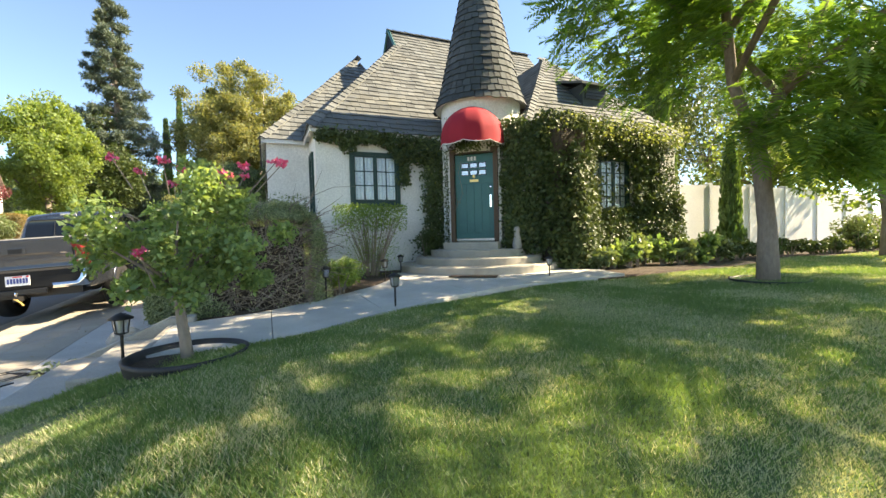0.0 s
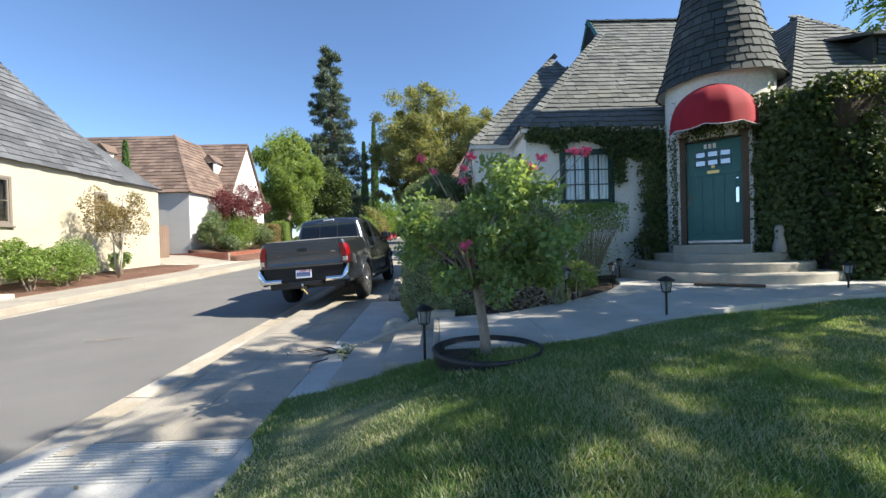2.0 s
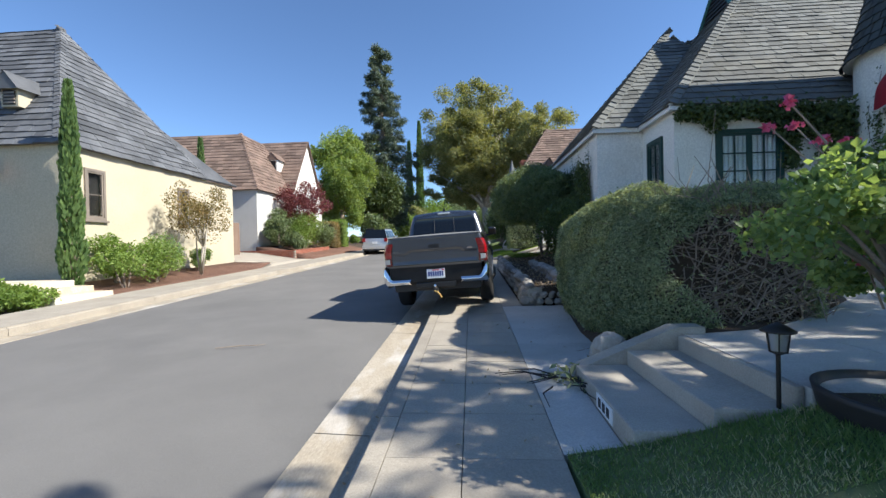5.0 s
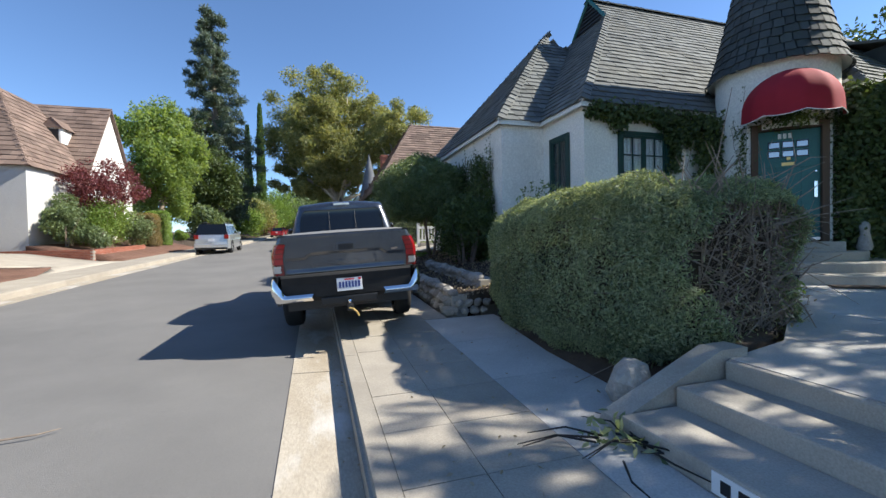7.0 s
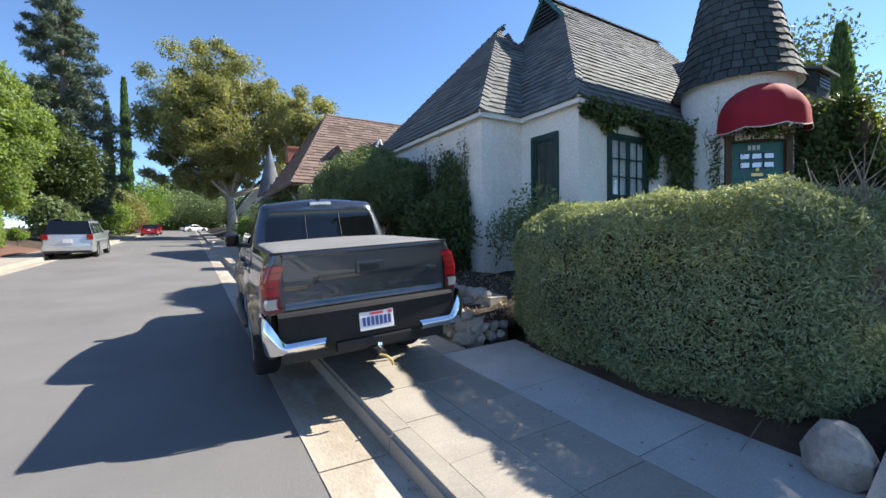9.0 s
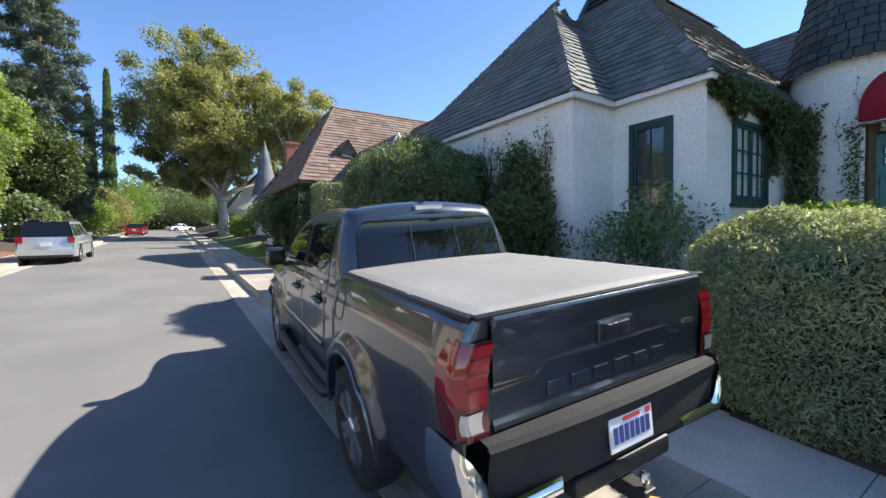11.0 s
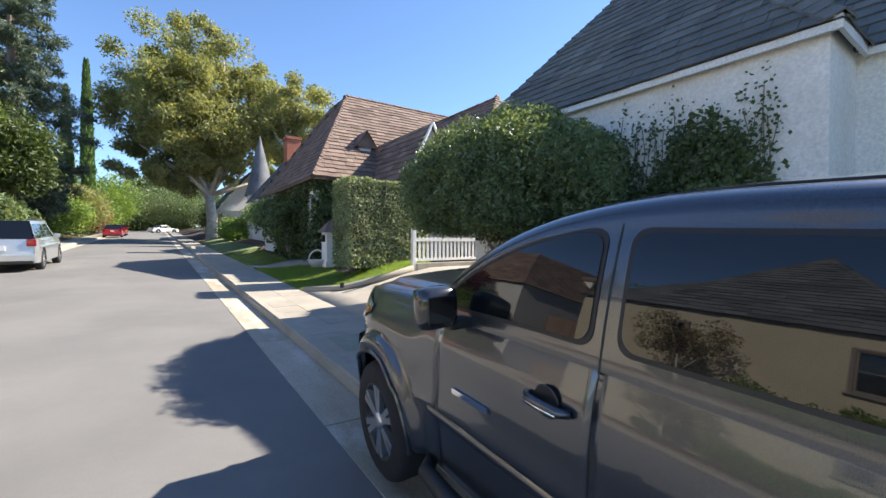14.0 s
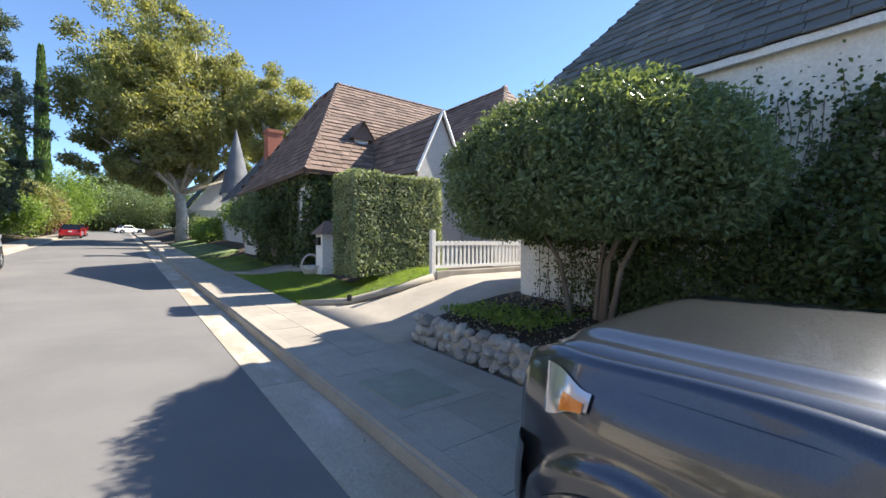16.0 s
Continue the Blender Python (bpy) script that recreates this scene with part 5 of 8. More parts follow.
part("bezel", boxm(-0.125, -0.052, 1.085, 0.125, -0.033, 1.19, 0.012), M_PAINT, hnd)
part("recess", boxm(-0.09, -0.056, 1.105, 0.09, -0.05, 1.175, 0.004), M_BLACKTRIM, hnd)
part("lever", boxm(-0.075, -0.062, 1.145, 0.075, -0.054, 1.17, 0.004), M_BLACKTRIM, hnd)
# embossed word as plain blocks, small badge
for k in range(6):
    part("embossed_mark", boxm(-0.42 + 0.145 * k, -0.030, 0.925, -0.32 + 0.145 * k, -0.018, 0.985, 0.004), M_PAINT, truck)
part("badge", boxm(0.56, -0.044, 1.065, 0.64, -0.034, 1.085), M_CHROME, truck, "small chrome badge")
for s in (-1,):
    part("badge", boxm(s * 0.893 - 0.004, 3.25, 0.885, s * 0.893 + 0.004, 3.52, 0.91), M_CHROME, truck, "chrome door badge bar")
    part("badge", boxm(s * 0.852 - 0.004, 1.96, 1.19, s * 0.852 + 0.003, 2.05, 1.21), M_CHROME, truck, "small chrome badge")
    def fuel(t):
        c, n = math.cos(t), math.sin(t)
        y = 1.505 + 0.095 * math.copysign(abs(c) ** 0.45, c)
        z = 1.10 + 0.085 * math.copysign(abs(n) ** 0.45, n)
        return (s * (half_w(y, z) + 0.001), y, z)
    part("fuel_door_gap", tube([fuel(2 * math.pi * k / 40) for k in range(41)], 0.0035, 5), M_BLACKTRIM, truck)
for s in (-1, 1):
    def corner(a, b):
        z = 0.84 + 0.452 * b
        q = math.pi / 2 * max(0.0, (a - 0.45) / 0.55)
        wide = 0.866 - 0.80 * max(0.0, z - 0.98) ** 2
        return (s * (0.712 + (wide - 0.05 - 0.712) * min(1.0, a / 0.45) + 0.05 * math.sin(q)), -0.018 + 0.05 * (1 - math.cos(q)), z)
    part("corner_panel", patch(corner, 20, 16, flip=s < 0), M_PAINT, truck, "", True)
part("bumper_under", boxm(-0.34, -0.10, 0.475, 0.34, -0.02, 0.565, 0.015), M_BLACKTRIM, truck)
pl = new("number_plate")
pl.parent = truck
pl["label"] = "white number plate with plain dark marks"
pl.matrix_local = pose(0.01, -0.116, 0.705, -6, 0, 0)
part("plate", boxm(-0.1525, -0.004, -0.078, 0.1525, 0.004, 0.078, 0.003), M_PLATE, pl)
for k in range(7):
    part("plate_mark", boxm(-0.128 + 0.038 * k, -0.0075, -0.042, -0.102 + 0.038 * k, -0.0035, 0.03), M_PLATEBLUE, pl)
part("plate_band", boxm(-0.06, -0.0075, 0.045, 0.06, -0.0035, 0.062), M_PLATERED, pl)
part("plate_sticker", boxm(0.105, -0.0075, 0.04, 0.14, -0.0035, 0.065), M_PLATERED, pl)
part("hitch", boxm(-0.04, -0.22, 0.40, 0.04, 0.0, 0.47, 0.008), M_BLACKTRIM, truck)
part("hitch_ball", lathe([(0.0, 0.56), (0.02, 0.555), (0.025, 0.535), (0.02, 0.515), (0.012, 0.50)], 12, None, (0, -0.19, -0.02)), M_CHROME, truck)
part("tow_strap", tube([(-0.02, -0.21, 0.44), (0.03, -0.25, 0.43), (0.07, -0.25, 0.39), (0.09, -0.23, 0.34)], 0.012, 6), M_YELLOWSTRAP, truck, "yellow strap")
# bed cover with cross ribs
cov = new("bed_cover")
cov.parent = truck
cov["label"] = "taut grey vinyl cover over the bed"
part("cover_sheet", patch(lambda a, b: ((2 * a - 1) * 0.772, 0.0 + 1.60 * b, 1.312 + 0.014 * math.sin(math.pi * a) - 0.012 * sstep(0.93, 1, abs(2 * a - 1)) - 0.02 * sstep(0.03, 0.0, b) + 0.004 * math.exp(-((b - 0.36) * 60) ** 2) + 0.004 * math.exp(-((b - 0.70) * 60) ** 2)), 30, 90), M_VINYL, cov, "", True)
for s in (-1, 1):
    part("cover_rail", boxm(min(s * 0.745, s * 0.795), 0.0, 1.280, max(s * 0.745, s * 0.795), 1.6, 1.304, 0.006), M_METAL_DK, cov, "dark aluminium rail")
part("cover_rear_rail", boxm(-0.775, -0.03, 1.290, 0.775, 0.01, 1.308, 0.004), M_METAL_DK, cov)
# underbody
part("chassis", boxm(-0.74, 0.05, 0.42, 0.74, 4.86, 1.10), M_BLACKTRIM, truck)
part("cab_core", boxm(-0.56, 1.80, 1.05, 0.56, 3.3, 1.45), M_BLACKTRIM, truck)
truck.matrix_world = TRK


def car(name, label, mat, m, suv=True):
    """A smaller parked car: body, glasshouse, lamps, wheels. +y is forward."""
    c = thing(name, label, "car")
    L, W, H = (4.55, 0.88, 1.65) if suv else (4.5, 0.88, 1.45)
    belt = 1.02 if suv else 0.92
    def hw(y, z):
        w = W - 0.05 * sstep(0.7, 1.05, z) - 0.18 * sstep(L - 0.9, L, y) ** 1.4 - 0.08 * sstep(0.3, 0, y)
        return w
    ra, fa, r = 0.85, L - 0.95, 0.34
    def lo(y):
        z = 0.28
        for q in (ra, fa):
            if abs(y - q) < 0.40:
                z = max(z, r + math.sqrt(0.16 - (y - q) ** 2))
        return z
    def hi(y):
        return belt - 0.06 * sstep(L - 1.4, L - 0.3, y) - 0.2 * sstep(L - 0.3, L, y)
    for s in (-1, 1):
        part("side_panel", patch(lambda a, b: (s * hw(L * a, lo(L * a) + (hi(L * a) - lo(L * a)) * b), L * a, lo(L * a) + (hi(L * a) - lo(L * a)) * b), 70, 8, flip=s > 0), mat, c, "", True)
        gb = lambda b: s * (W - 0.07 - 0.17 * b)
        yr, yf = (0.10, L - 1.25) if suv else (0.75, L - 1.35)
        tr, tf = (0.35, L - 2.05) if suv else (1.45, L - 2.2)
        part("pillar_side", patch(lambda a, b: (gb(b), (yr + (tr - yr) * b) * (1 - a) + (yf + (tf - yf) * b) * a, belt - 0.02 + (H - belt - 0.04) * b), 12, 5, flip=s > 0), mat, c, "", True)
        for a0, a1 in ((0.04, 0.28), (0.31, 0.60), (0.63, 0.93)):
            part("side_window", patch(lambda a, b: (gb(0.08 + 0.76 * b) + s * 0.006, (yr + (tr - yr) * (0.08 + 0.76 * b)) * (1 - (a0 + (a1 - a0) * a)) + (yf + (tf - yf) * (0.08 + 0.76 * b)) * (a0 + (a1 - a0) * a), belt - 0.02 + (H - belt - 0.04) * (0.08 + 0.76 * b)), 6, 4, flip=s > 0), M_GLASSDK, c)
        part("tail_lamp", boxm(min(s * (W - 0.26), s * (W - 0.04)), -0.02, belt - 0.22, max(s * (W - 0.26), s * (W - 0.04)), 0.08, belt - 0.0, 0.02), M_REDLENS, c, "red tail lamp")
        for q in (ra, fa):
            wheel(c, s * (W - 0.10), q, r, r, 0.21, s, 5)
        if suv:
            part("roof_rail", tube([(s * 0.56, 0.6, H + 0.005), (s * 0.57, 1.4, H + 0.05), (s * 0.56, 2.4, H + 0.02)], 0.015, 6), M_BLACKTRIM, c)
        part("door_mirror", boxm(min(s * (W - 0.06), s * (W + 0.12)), yf - 0.45, belt, max(s * (W - 0.06), s * (W + 0.12)), yf - 0.32, belt + 0.13, 0.03), mat, c)
    part("roof", patch(lambda a, b: ((2 * a - 1) * (W - 0.24), tr + (tf - tr) * b, H - 0.06 + 0.06 * math.sqrt(max(0, 1 - (2 * a - 1) ** 4))), 16, 8), mat, c, "", True)
    part("rear_panel", patch(lambda a, b: ((2 * a - 1) * (W - 0.08 - 0.03 * b), -0.02 * math.sin(math.pi * a) + 0.08 * b * b, 0.30 + (belt - 0.30) * b), 12, 8), mat, c, "", True)
    part("rear_window", patch(lambda a, b: ((2 * a - 1) * (W - 0.12 - 0.14 * b), yr - 0.02 + (tr - yr) * b, belt + (H - belt - 0.06) * b), 12, 6), M_GLASSDK, c, "", True)
    part("windshield", patch(lambda a, b: ((2 * a - 1) * (W - 0.10 - 0.14 * b), yf + (tf - yf) * b, belt - 0.02 + (H - belt - 0.04) * b), 12, 6, flip=True), M_GLASSDK, c, "", True)
    part("hood", patch(lambda a, b: ((2 * a - 1) * (W - 0.06 - 0.15 * b), yf + (L - yf) * b, belt - 0.0 - 0.06 * b - 0.2 * sstep(0.7, 1, b)), 12, 8), mat, c, "", True)
    part("front_panel", patch(lambda a, b: ((2 * a - 1) * (W - 0.18), L - 0.05 + 0.06 * math.sin(math.pi * a), 0.28 + (belt - 0.52) * b), 12, 4, flip=True), mat, c, "", True)
    part("rear_bumper", boxm(-W + 0.04, -0.07, 0.30, W - 0.04, 0.12, 0.55, 0.04), mat, c)
    part("bumper_cladding", boxm(-W + 0.1, -0.08, 0.26, W - 0.1, 0.1, 0.36, 0.02), M_BLACKTRIM, c)
    part("plate", boxm(-0.15, -0.075 if not suv else -0.045, 0.68, 0.15, 0.0, 0.82), M_PLATE, c, "white number plate")
    part("core", boxm(-W + 0.14, 0.12, 0.24, W - 0.14, L - 0.3, belt - 0.08), M_BLACKTRIM, c)
    c.matrix_world = m
    return c


car("suv", "silver compact estate car parked at the far kerb", M_PAINT_S, pose(-5.8, 29.6, G(29.6) - 0.12, 2.0, 0, 0) @ Matrix.Diagonal((1.03, 1.03, 1.06, 1)))
car("hatchback", "red car parked far along the street", M_PAINT_R, pose(-5.7, 69, G(69) - 0.14, 3.4, 0, 0), False)
car("hatchback", "red car parked ahead of another red car", M_PAINT_R, pose(-5.7, 76, G(76) - 0.14, 3.4, 0, 0), False)
car("saloon_car", "white car parked at the end of the street", M_PAINT_W, pose(-2.6, 98, G(98) - 0.14, 0, 2.0, -60), False)


# ---- plants ----
def tree(name, label, base, limbs, crown_mat, centres, radii, per, size, bark=M_BARK, seed=1, aspect=0.5, shell=0.45, category="tree", droop=0.0, twigs=0):
    """Trunk and limbs as tubes (points, radii), crown of leaves in uneven clumps."""
    t = thing(name, label, category, base)
    rng = np.random.default_rng(seed)
    bm = bmesh.new()
    for k, (pts, rad) in enumerate(limbs):
        tube(pts, rad, 9 if k == 0 else 6, bm)
    top = Vector(limbs[0][0][-1])
    for c, r in list(zip(centres, radii))[:: max(1, len(centres) // 14)]:
        c = Vector(c)
        mid = (top + c) / 2 + Vector(rng.normal(size=3)) * 0.08 * (c - top).length
        tube([top, mid, c], [limbs[0][1][-1] * 0.55, limbs[0][1][-1] * 0.3, limbs[0][1][-1] * 0.08], 5, bm)
    part("trunk", bm, bark, t, "", True)
    leaves("crown", blob_points(rng, centres, radii, per, shell), size, crown_mat, t, "", rng, aspect, droop)
    return t


def clumps(rng, centre, radius, n, r0, r1, flat=1.0, jitter=1.0):
    """Clump centres over an ellipsoid."""
    c, r = [], []
    for _ in range(n):
        d = rng.normal(size=3)
        d /= np.linalg.norm(d)
        q = rng.random() ** 0.45 * jitter
        c.append(tuple(np.asarray(centre) + d * q * np.asarray(radius)))
        s = rng.uniform(r0, r1)
        r.append((s, s, s * flat))
    return c, r


def hedge(name, label, x0, x1, y0, y1, zb, zt, mat, n, size, seed=1, round_=0.35, rough=0.06, skip=None, core=None, aspect=0.42, category="hedge", bulge=0.0):
    """A clipped hedge: leaves on an uneven rounded block, over a dark core painted as inner shade."""
    h = thing(name, label, category, ((x0 + x1) / 2, (y0 + y1) / 2, zb))
    rng = np.random.default_rng(seed)
    c = np.array([(x0 + x1) / 2, (y0 + y1) / 2, (zb + zt) / 2])
    half = np.array([(x1 - x0) / 2, (y1 - y0) / 2, (zt - zb) / 2])
    pts, nor = [], []
    areas = np.array([half[1] * half[2], half[1] * half[2], half[0] * half[2], half[0] * half[2], half[0] * half[1]])
    pick = rng.choice(5, size=n, p=areas / areas.sum())
    for k in pick:
        u = rng.uniform(-1, 1, 3)
        ax = k // 2
        u[ax] = -1 if k % 2 == 0 and k < 4 else 1
        q = u * half
        inner = np.maximum(half - round_, 0.01)
        cl = np.clip(q, -inner, inner)
        cl[2] = max(cl[2], min(q[2], inner[2])) if q[2] < 0 else cl[2]
        d = q - cl
        l = np.linalg.norm(d)
        nn = d / (l + 1e-9) if l > 1e-6 else np.array([0, 0, 1.0])
        p = cl + nn * min(l, round_) if l > 0 else q
        w = c + p
        b = noise.noise(Vector(w * 1.1)) * 1.3 + noise.noise(Vector(w * 4.0)) * 0.7
        w = w + nn * (b * rough - rng.random() ** 2 * 0.15 + bulge * math.cos(p[2] / half[2] * 1.3))
        if skip and skip(*w) and rng.random() < 0.975:
            continue
        pts.append(w - c - np.array([0, 0, -half[2]]))
        nor.append(nn * 0.8 + np.array([0, 0, 0.25]))
    leaves("foliage", np.array(pts), size, mat, h, "", rng, aspect, 0, np.array(nor))
    # plain dark box: shade behind the leaves put in as colour
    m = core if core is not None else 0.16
    part("woody_inside", boxm(-half[0] + m, -half[1] + m, 0.0, half[0] - m, half[1] - m, 2 * half[2] - m, 0.12), M_SOIL_SHADE, h, "dark box standing in for the shade between the leaves")
    return h


def shrub(name, label, x, y, zb, rx, ry, h, mat, n, size, seed=1, category="shrub", aspect=0.5, group="", stems=5):
    """A loose garden shrub with stems."""
    s = thing(name, label, category, (x, y, zb), group)
    rng = np.random.default_rng(seed)
    bm = bmesh.new()
    for k in range(stems):
        a = rng.uniform(0, 6.28)
        q = rng.uniform(0.3, 0.8)
        bm = tube([(0.05 * math.cos(a), 0.05 * math.sin(a), -0.05), (q * rx * 0.5 * math.cos(a), q * ry * 0.5 * math.sin(a), h * 0.45), (q * rx * math.cos(a), q * ry * math.sin(a), h * 0.8)], [0.018, 0.013, 0.005], 5)
        part("stem", bm, M_TWIG, s)
    cs, rs = clumps(rng, (0, 0, h * 0.55), (rx * 0.78, ry * 0.78, h * 0.36), max(8, int(14 * rx)), 0.16 * (rx + ry), 0.30 * (rx + ry), 0.8)
    leaves("foliage", blob_points(rng, cs, rs, max(20, n // len(cs)), 0.5), size, mat, s, "", rng, aspect)
    return s


rng = np.random.default_rng(21)
# rose tree in a plastic ring
rose = thing("rose_tree", "standard rose bush with pink flowers on a crooked trunk", "rose bush", (2.93, 4.40, 0.30))
bm = bmesh.new()
tube([(0, 0, -0.05), (-0.02, 0.01, 0.2), (-0.045, 0.02, 0.42), (-0.06, 0.03, 0.56)], [0.050, 0.040, 0.036, 0.042], 10, bm)
for k in range(15):
    a = k * 2.4
    r = 0.25 + 0.28 * ((k * 37) % 10) / 10
    z = 0.85 + 0.40 * ((k * 53) % 10) / 10
    tube([(-0.06, 0.03, 0.52), (-0.05 + 0.35 * r * math.cos(a), 0.03 + 0.35 * r * math.sin(a), 0.55 + 0.4 * (z - 0.5)), (r * math.cos(a), r * math.sin(a), z)], [0.024, 0.014, 0.006], 6, bm)
part("trunk", bm, M_BARK, rose, "gnarled grey trunk and canes", True)
cs, rs = clumps(rng, (0.08, 0.08, 0.98), (0.68, 0.65, 0.48), 62, 0.06, 0.17, 0.9, 1.08)
rp = blob_points(rng, cs, rs, 190, 0.2)
leaves("foliage", rp, 0.046, L_ROSE, rose, "", rng, 0.72)
for k in range(14):
    a, r = rng.uniform(0, 6.28), rng.uniform(0.25, 0.70)
    z = rng.uniform(1.45, 1.78) if k < 11 else rng.uniform(0.8, 1.2)
    tube_p = (r * math.cos(a) + 0.14, r * math.sin(a) + 0.08, z - 0.15)
    fl = np.array(tube_p) + rng.normal(size=(34, 3)) * np.array([0.017, 0.017, 0.010])
    part("stem", tube([(0.7 * tube_p[0], 0.7 * tube_p[1], tube_p[2] - 0.25), tube_p], [0.006, 0.004], 4), M_TWIG, rose)
    leaves("flower", fl, 0.030, L_PETAL, rose, "bright pink rose", rng, 0.9)
ring = thing("tree_ring", "shallow black plastic ring filled with soil", "tree ring", (2.93, 4.42, 0.27))
part("rim", lathe([(0.40, -0.06), (0.43, 0.08), (0.437, 0.11), (0.415, 0.115), (0.40, 0.08), (0.38, 0.02)], 40), M_BLACKPOT, ring, "", True)
part("soil", lathe([(0.40, 0.045), (0.25, 0.06), (0.0, 0.07)], 30), M_SOIL_SHADE, ring)

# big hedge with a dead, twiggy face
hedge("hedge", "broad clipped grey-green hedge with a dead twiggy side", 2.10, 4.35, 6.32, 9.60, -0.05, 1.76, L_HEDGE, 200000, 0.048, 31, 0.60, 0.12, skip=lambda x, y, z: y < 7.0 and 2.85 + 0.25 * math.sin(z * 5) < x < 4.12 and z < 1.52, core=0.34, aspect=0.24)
dead = thing("dead_twigs", "tangle of bare grey twigs on the hedge face", "twigs", (3.6, 6.55, 0.05), kind="stuff")
bm = bmesh.new()
for k in range(760):
    x, z = rng.uniform(-0.80, 0.58), rng.uniform(0.05, 1.5)
    p0 = Vector((x, rng.uniform(0.0, 0.3), z))
    d = Vector((rng.normal() * 0.5, rng.normal() * 0.12 - 0.05, rng.normal() * 0.35 + (0.12 if z > 0.3 else -0.05)))
    p1 = p0 + d * rng.uniform(0.25, 0.6)
    p2 = p1 + (d + Vector(rng.normal(size=3)) * 0.35) * rng.uniform(0.15, 0.45)
    p2.y = max(-0.28, p2.y)
    r = rng.uniform(0.003, 0.011)
    tube([p0, p1, p2], [r, r * 0.75, r * 0.35], 4, bm)
part("twig_tangle", bm, M_TWIG, dead)
q = np.stack([rng.uniform(-0.62, 0.6, 1500), rng.uniform(-0.12, 0.25, 1500), rng.uniform(0.0, 1.4, 1500)], 1)
leaves("dry_leaves", q, 0.035, L_DEAD, dead, "", rng)

# bush with bare stems under the front window
b = thing("vase_shrub", "shrub with bare fanned stems and a clipped green top", "shrub", (5.62, 9.45, 0.42))
bm = bmesh.new()
for k in range(60):
    a, r = rng.uniform(0, 6.28), rng.uniform(0.15, 0.75)
    bm = tube([(0.12 * math.cos(a), 0.1 * math.sin(a), -0.02), (0.5 * r * math.cos(a), 0.4 * r * math.sin(a), 0.55), (r * math.cos(a), 0.62 * r * math.sin(a), 1.25)], [0.012, 0.008, 0.003], 4)
    part("stem", bm, M_TWIG, b)
q = np.stack([rng.uniform(-0.82, 0.82, 5200), rng.uniform(-0.5, 0.5, 5200), 0.92 + 0.60 * rng.random(5200) ** 0.6], 1)
q = q[(q[:, 0] / 0.82) ** 2 + (q[:, 1] / 0.5) ** 2 < 1]
leaves("foliage", q, 0.042, L_SHRUB, b, "", rng, 0.6)
leaves("low_leaves", rng.normal(size=(2200, 3)) * (0.3, 0.2, 0.28) + (0, 0, 0.55), 0.035, L_SHRUB, b, "", rng, 0.6)

# climbing vines
def vine(name, label, pts, nor, n, size, mat, seed, mat2=None, share=0.0):
    """Leaves scattered about given surface points."""
    v = thing(name, label, "vine", tuple(np.asarray(pts).min(0)))
    o = np.asarray(pts).min(0)
    r = np.random.default_rng(seed)
    i = r.integers(0, len(pts), n)
    p = np.asarray(pts)[i] + r.normal(size=(n, 3)) * 0.05 - o
    nn = np.asarray(nor)[i]
    k = r.random(n) < share
    leaves("foliage", p[~k], size, mat, v, "", r, 0.75, 0, nn[~k])
    # mat2: a share of leaves coloured lighter, as if the sun caught them
    if mat2 is not None and k.any():
        leaves("sun_toned_foliage", p[k], size * 0.9, mat2, v, "ivy leaves with sunlight put into their pale colour", r, 0.75, 0, nn[k])
    return v


# right wing wall
P_, N_ = [], []
while len(P_) < 9000:
    x, z = rng.uniform(9.25, 14.05), rng.uniform(0.4, 3.95)
    if 10.78 < x < 12.22 and 1.75 < z < 3.1 and rng.random() > 0.05:
        continue
    if z > 3.3 and x > 11 and rng.random() > 0.55:
        continue
    if x > 13.3 and z > 2.2 and rng.random() > 0.25:
        continue
    d = 0.10 + 0.25 * abs(noise.noise(Vector((x * 1.2, z * 1.2, 0.3)))) + (0.75 * math.exp(-((x - 9.9) / 0.75) ** 2) * (0.6 + 0.4 * math.sin(z))) + 0.25 * sstep(1.5, 0.4, z)
    P_.append((x, 8.6 - d * (0.75 + 0.35 * rng.random()), z))
    N_.append((0.1, -1, 0.25))
for _ in range(2200):
    x, z = rng.uniform(8.50, 9.45), rng.uniform(0.85, 3.75)
    P_.append((x, 8.66 - 0.28 * (x - 8.5) - 0.22 * rng.random() * (0.6 + 0.4 * math.sin(3 * z + 2 * x)), z))
    N_.append((-0.4, -1, 0.25))
vine("ivy", "dense dark ivy covering the wall around the window", P_, N_, 38000, 0.085, L_IVY, 41)
# no stems here: a dark box gives the ivy bulge its inner shade
ivy_shade = thing("ivy", "dark core standing in for the shade inside the ivy", "vine", (9.9, 8.35, 0.3))
part("stem", boxm(-0.5, -0.35, 0.0, 0.45, 0.25, 3.3, 0.2), M_SOIL_SHADE, ivy_shade, "dark box painted as shade behind the ivy leaves")
# ivy tops along the eave, sunlight painted in by the paler leaf colour
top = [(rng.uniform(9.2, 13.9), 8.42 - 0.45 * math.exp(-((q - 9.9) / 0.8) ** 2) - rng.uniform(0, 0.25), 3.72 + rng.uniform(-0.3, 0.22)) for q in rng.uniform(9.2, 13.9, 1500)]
vine("ivy", "ivy along the eave with sunlight put into its pale colour", top, [(0.2, -0.5, 0.8)] * len(top), 1300, 0.065, L_IVYSUN, 42)
# left of the door and along the front eave
P_, N_ = [], []
for _ in range(3500):
    z = rng.uniform(0.5, 3.6)
    x = 7.45 + rng.normal() * (0.13 + 0.10 * (z < 1.3))
    P_.append((x, 10.35 - 0.25 * rng.random() - max(0, x - 7.45) * 0.5, z))
    N_.append((-0.2, -1, 0.2))
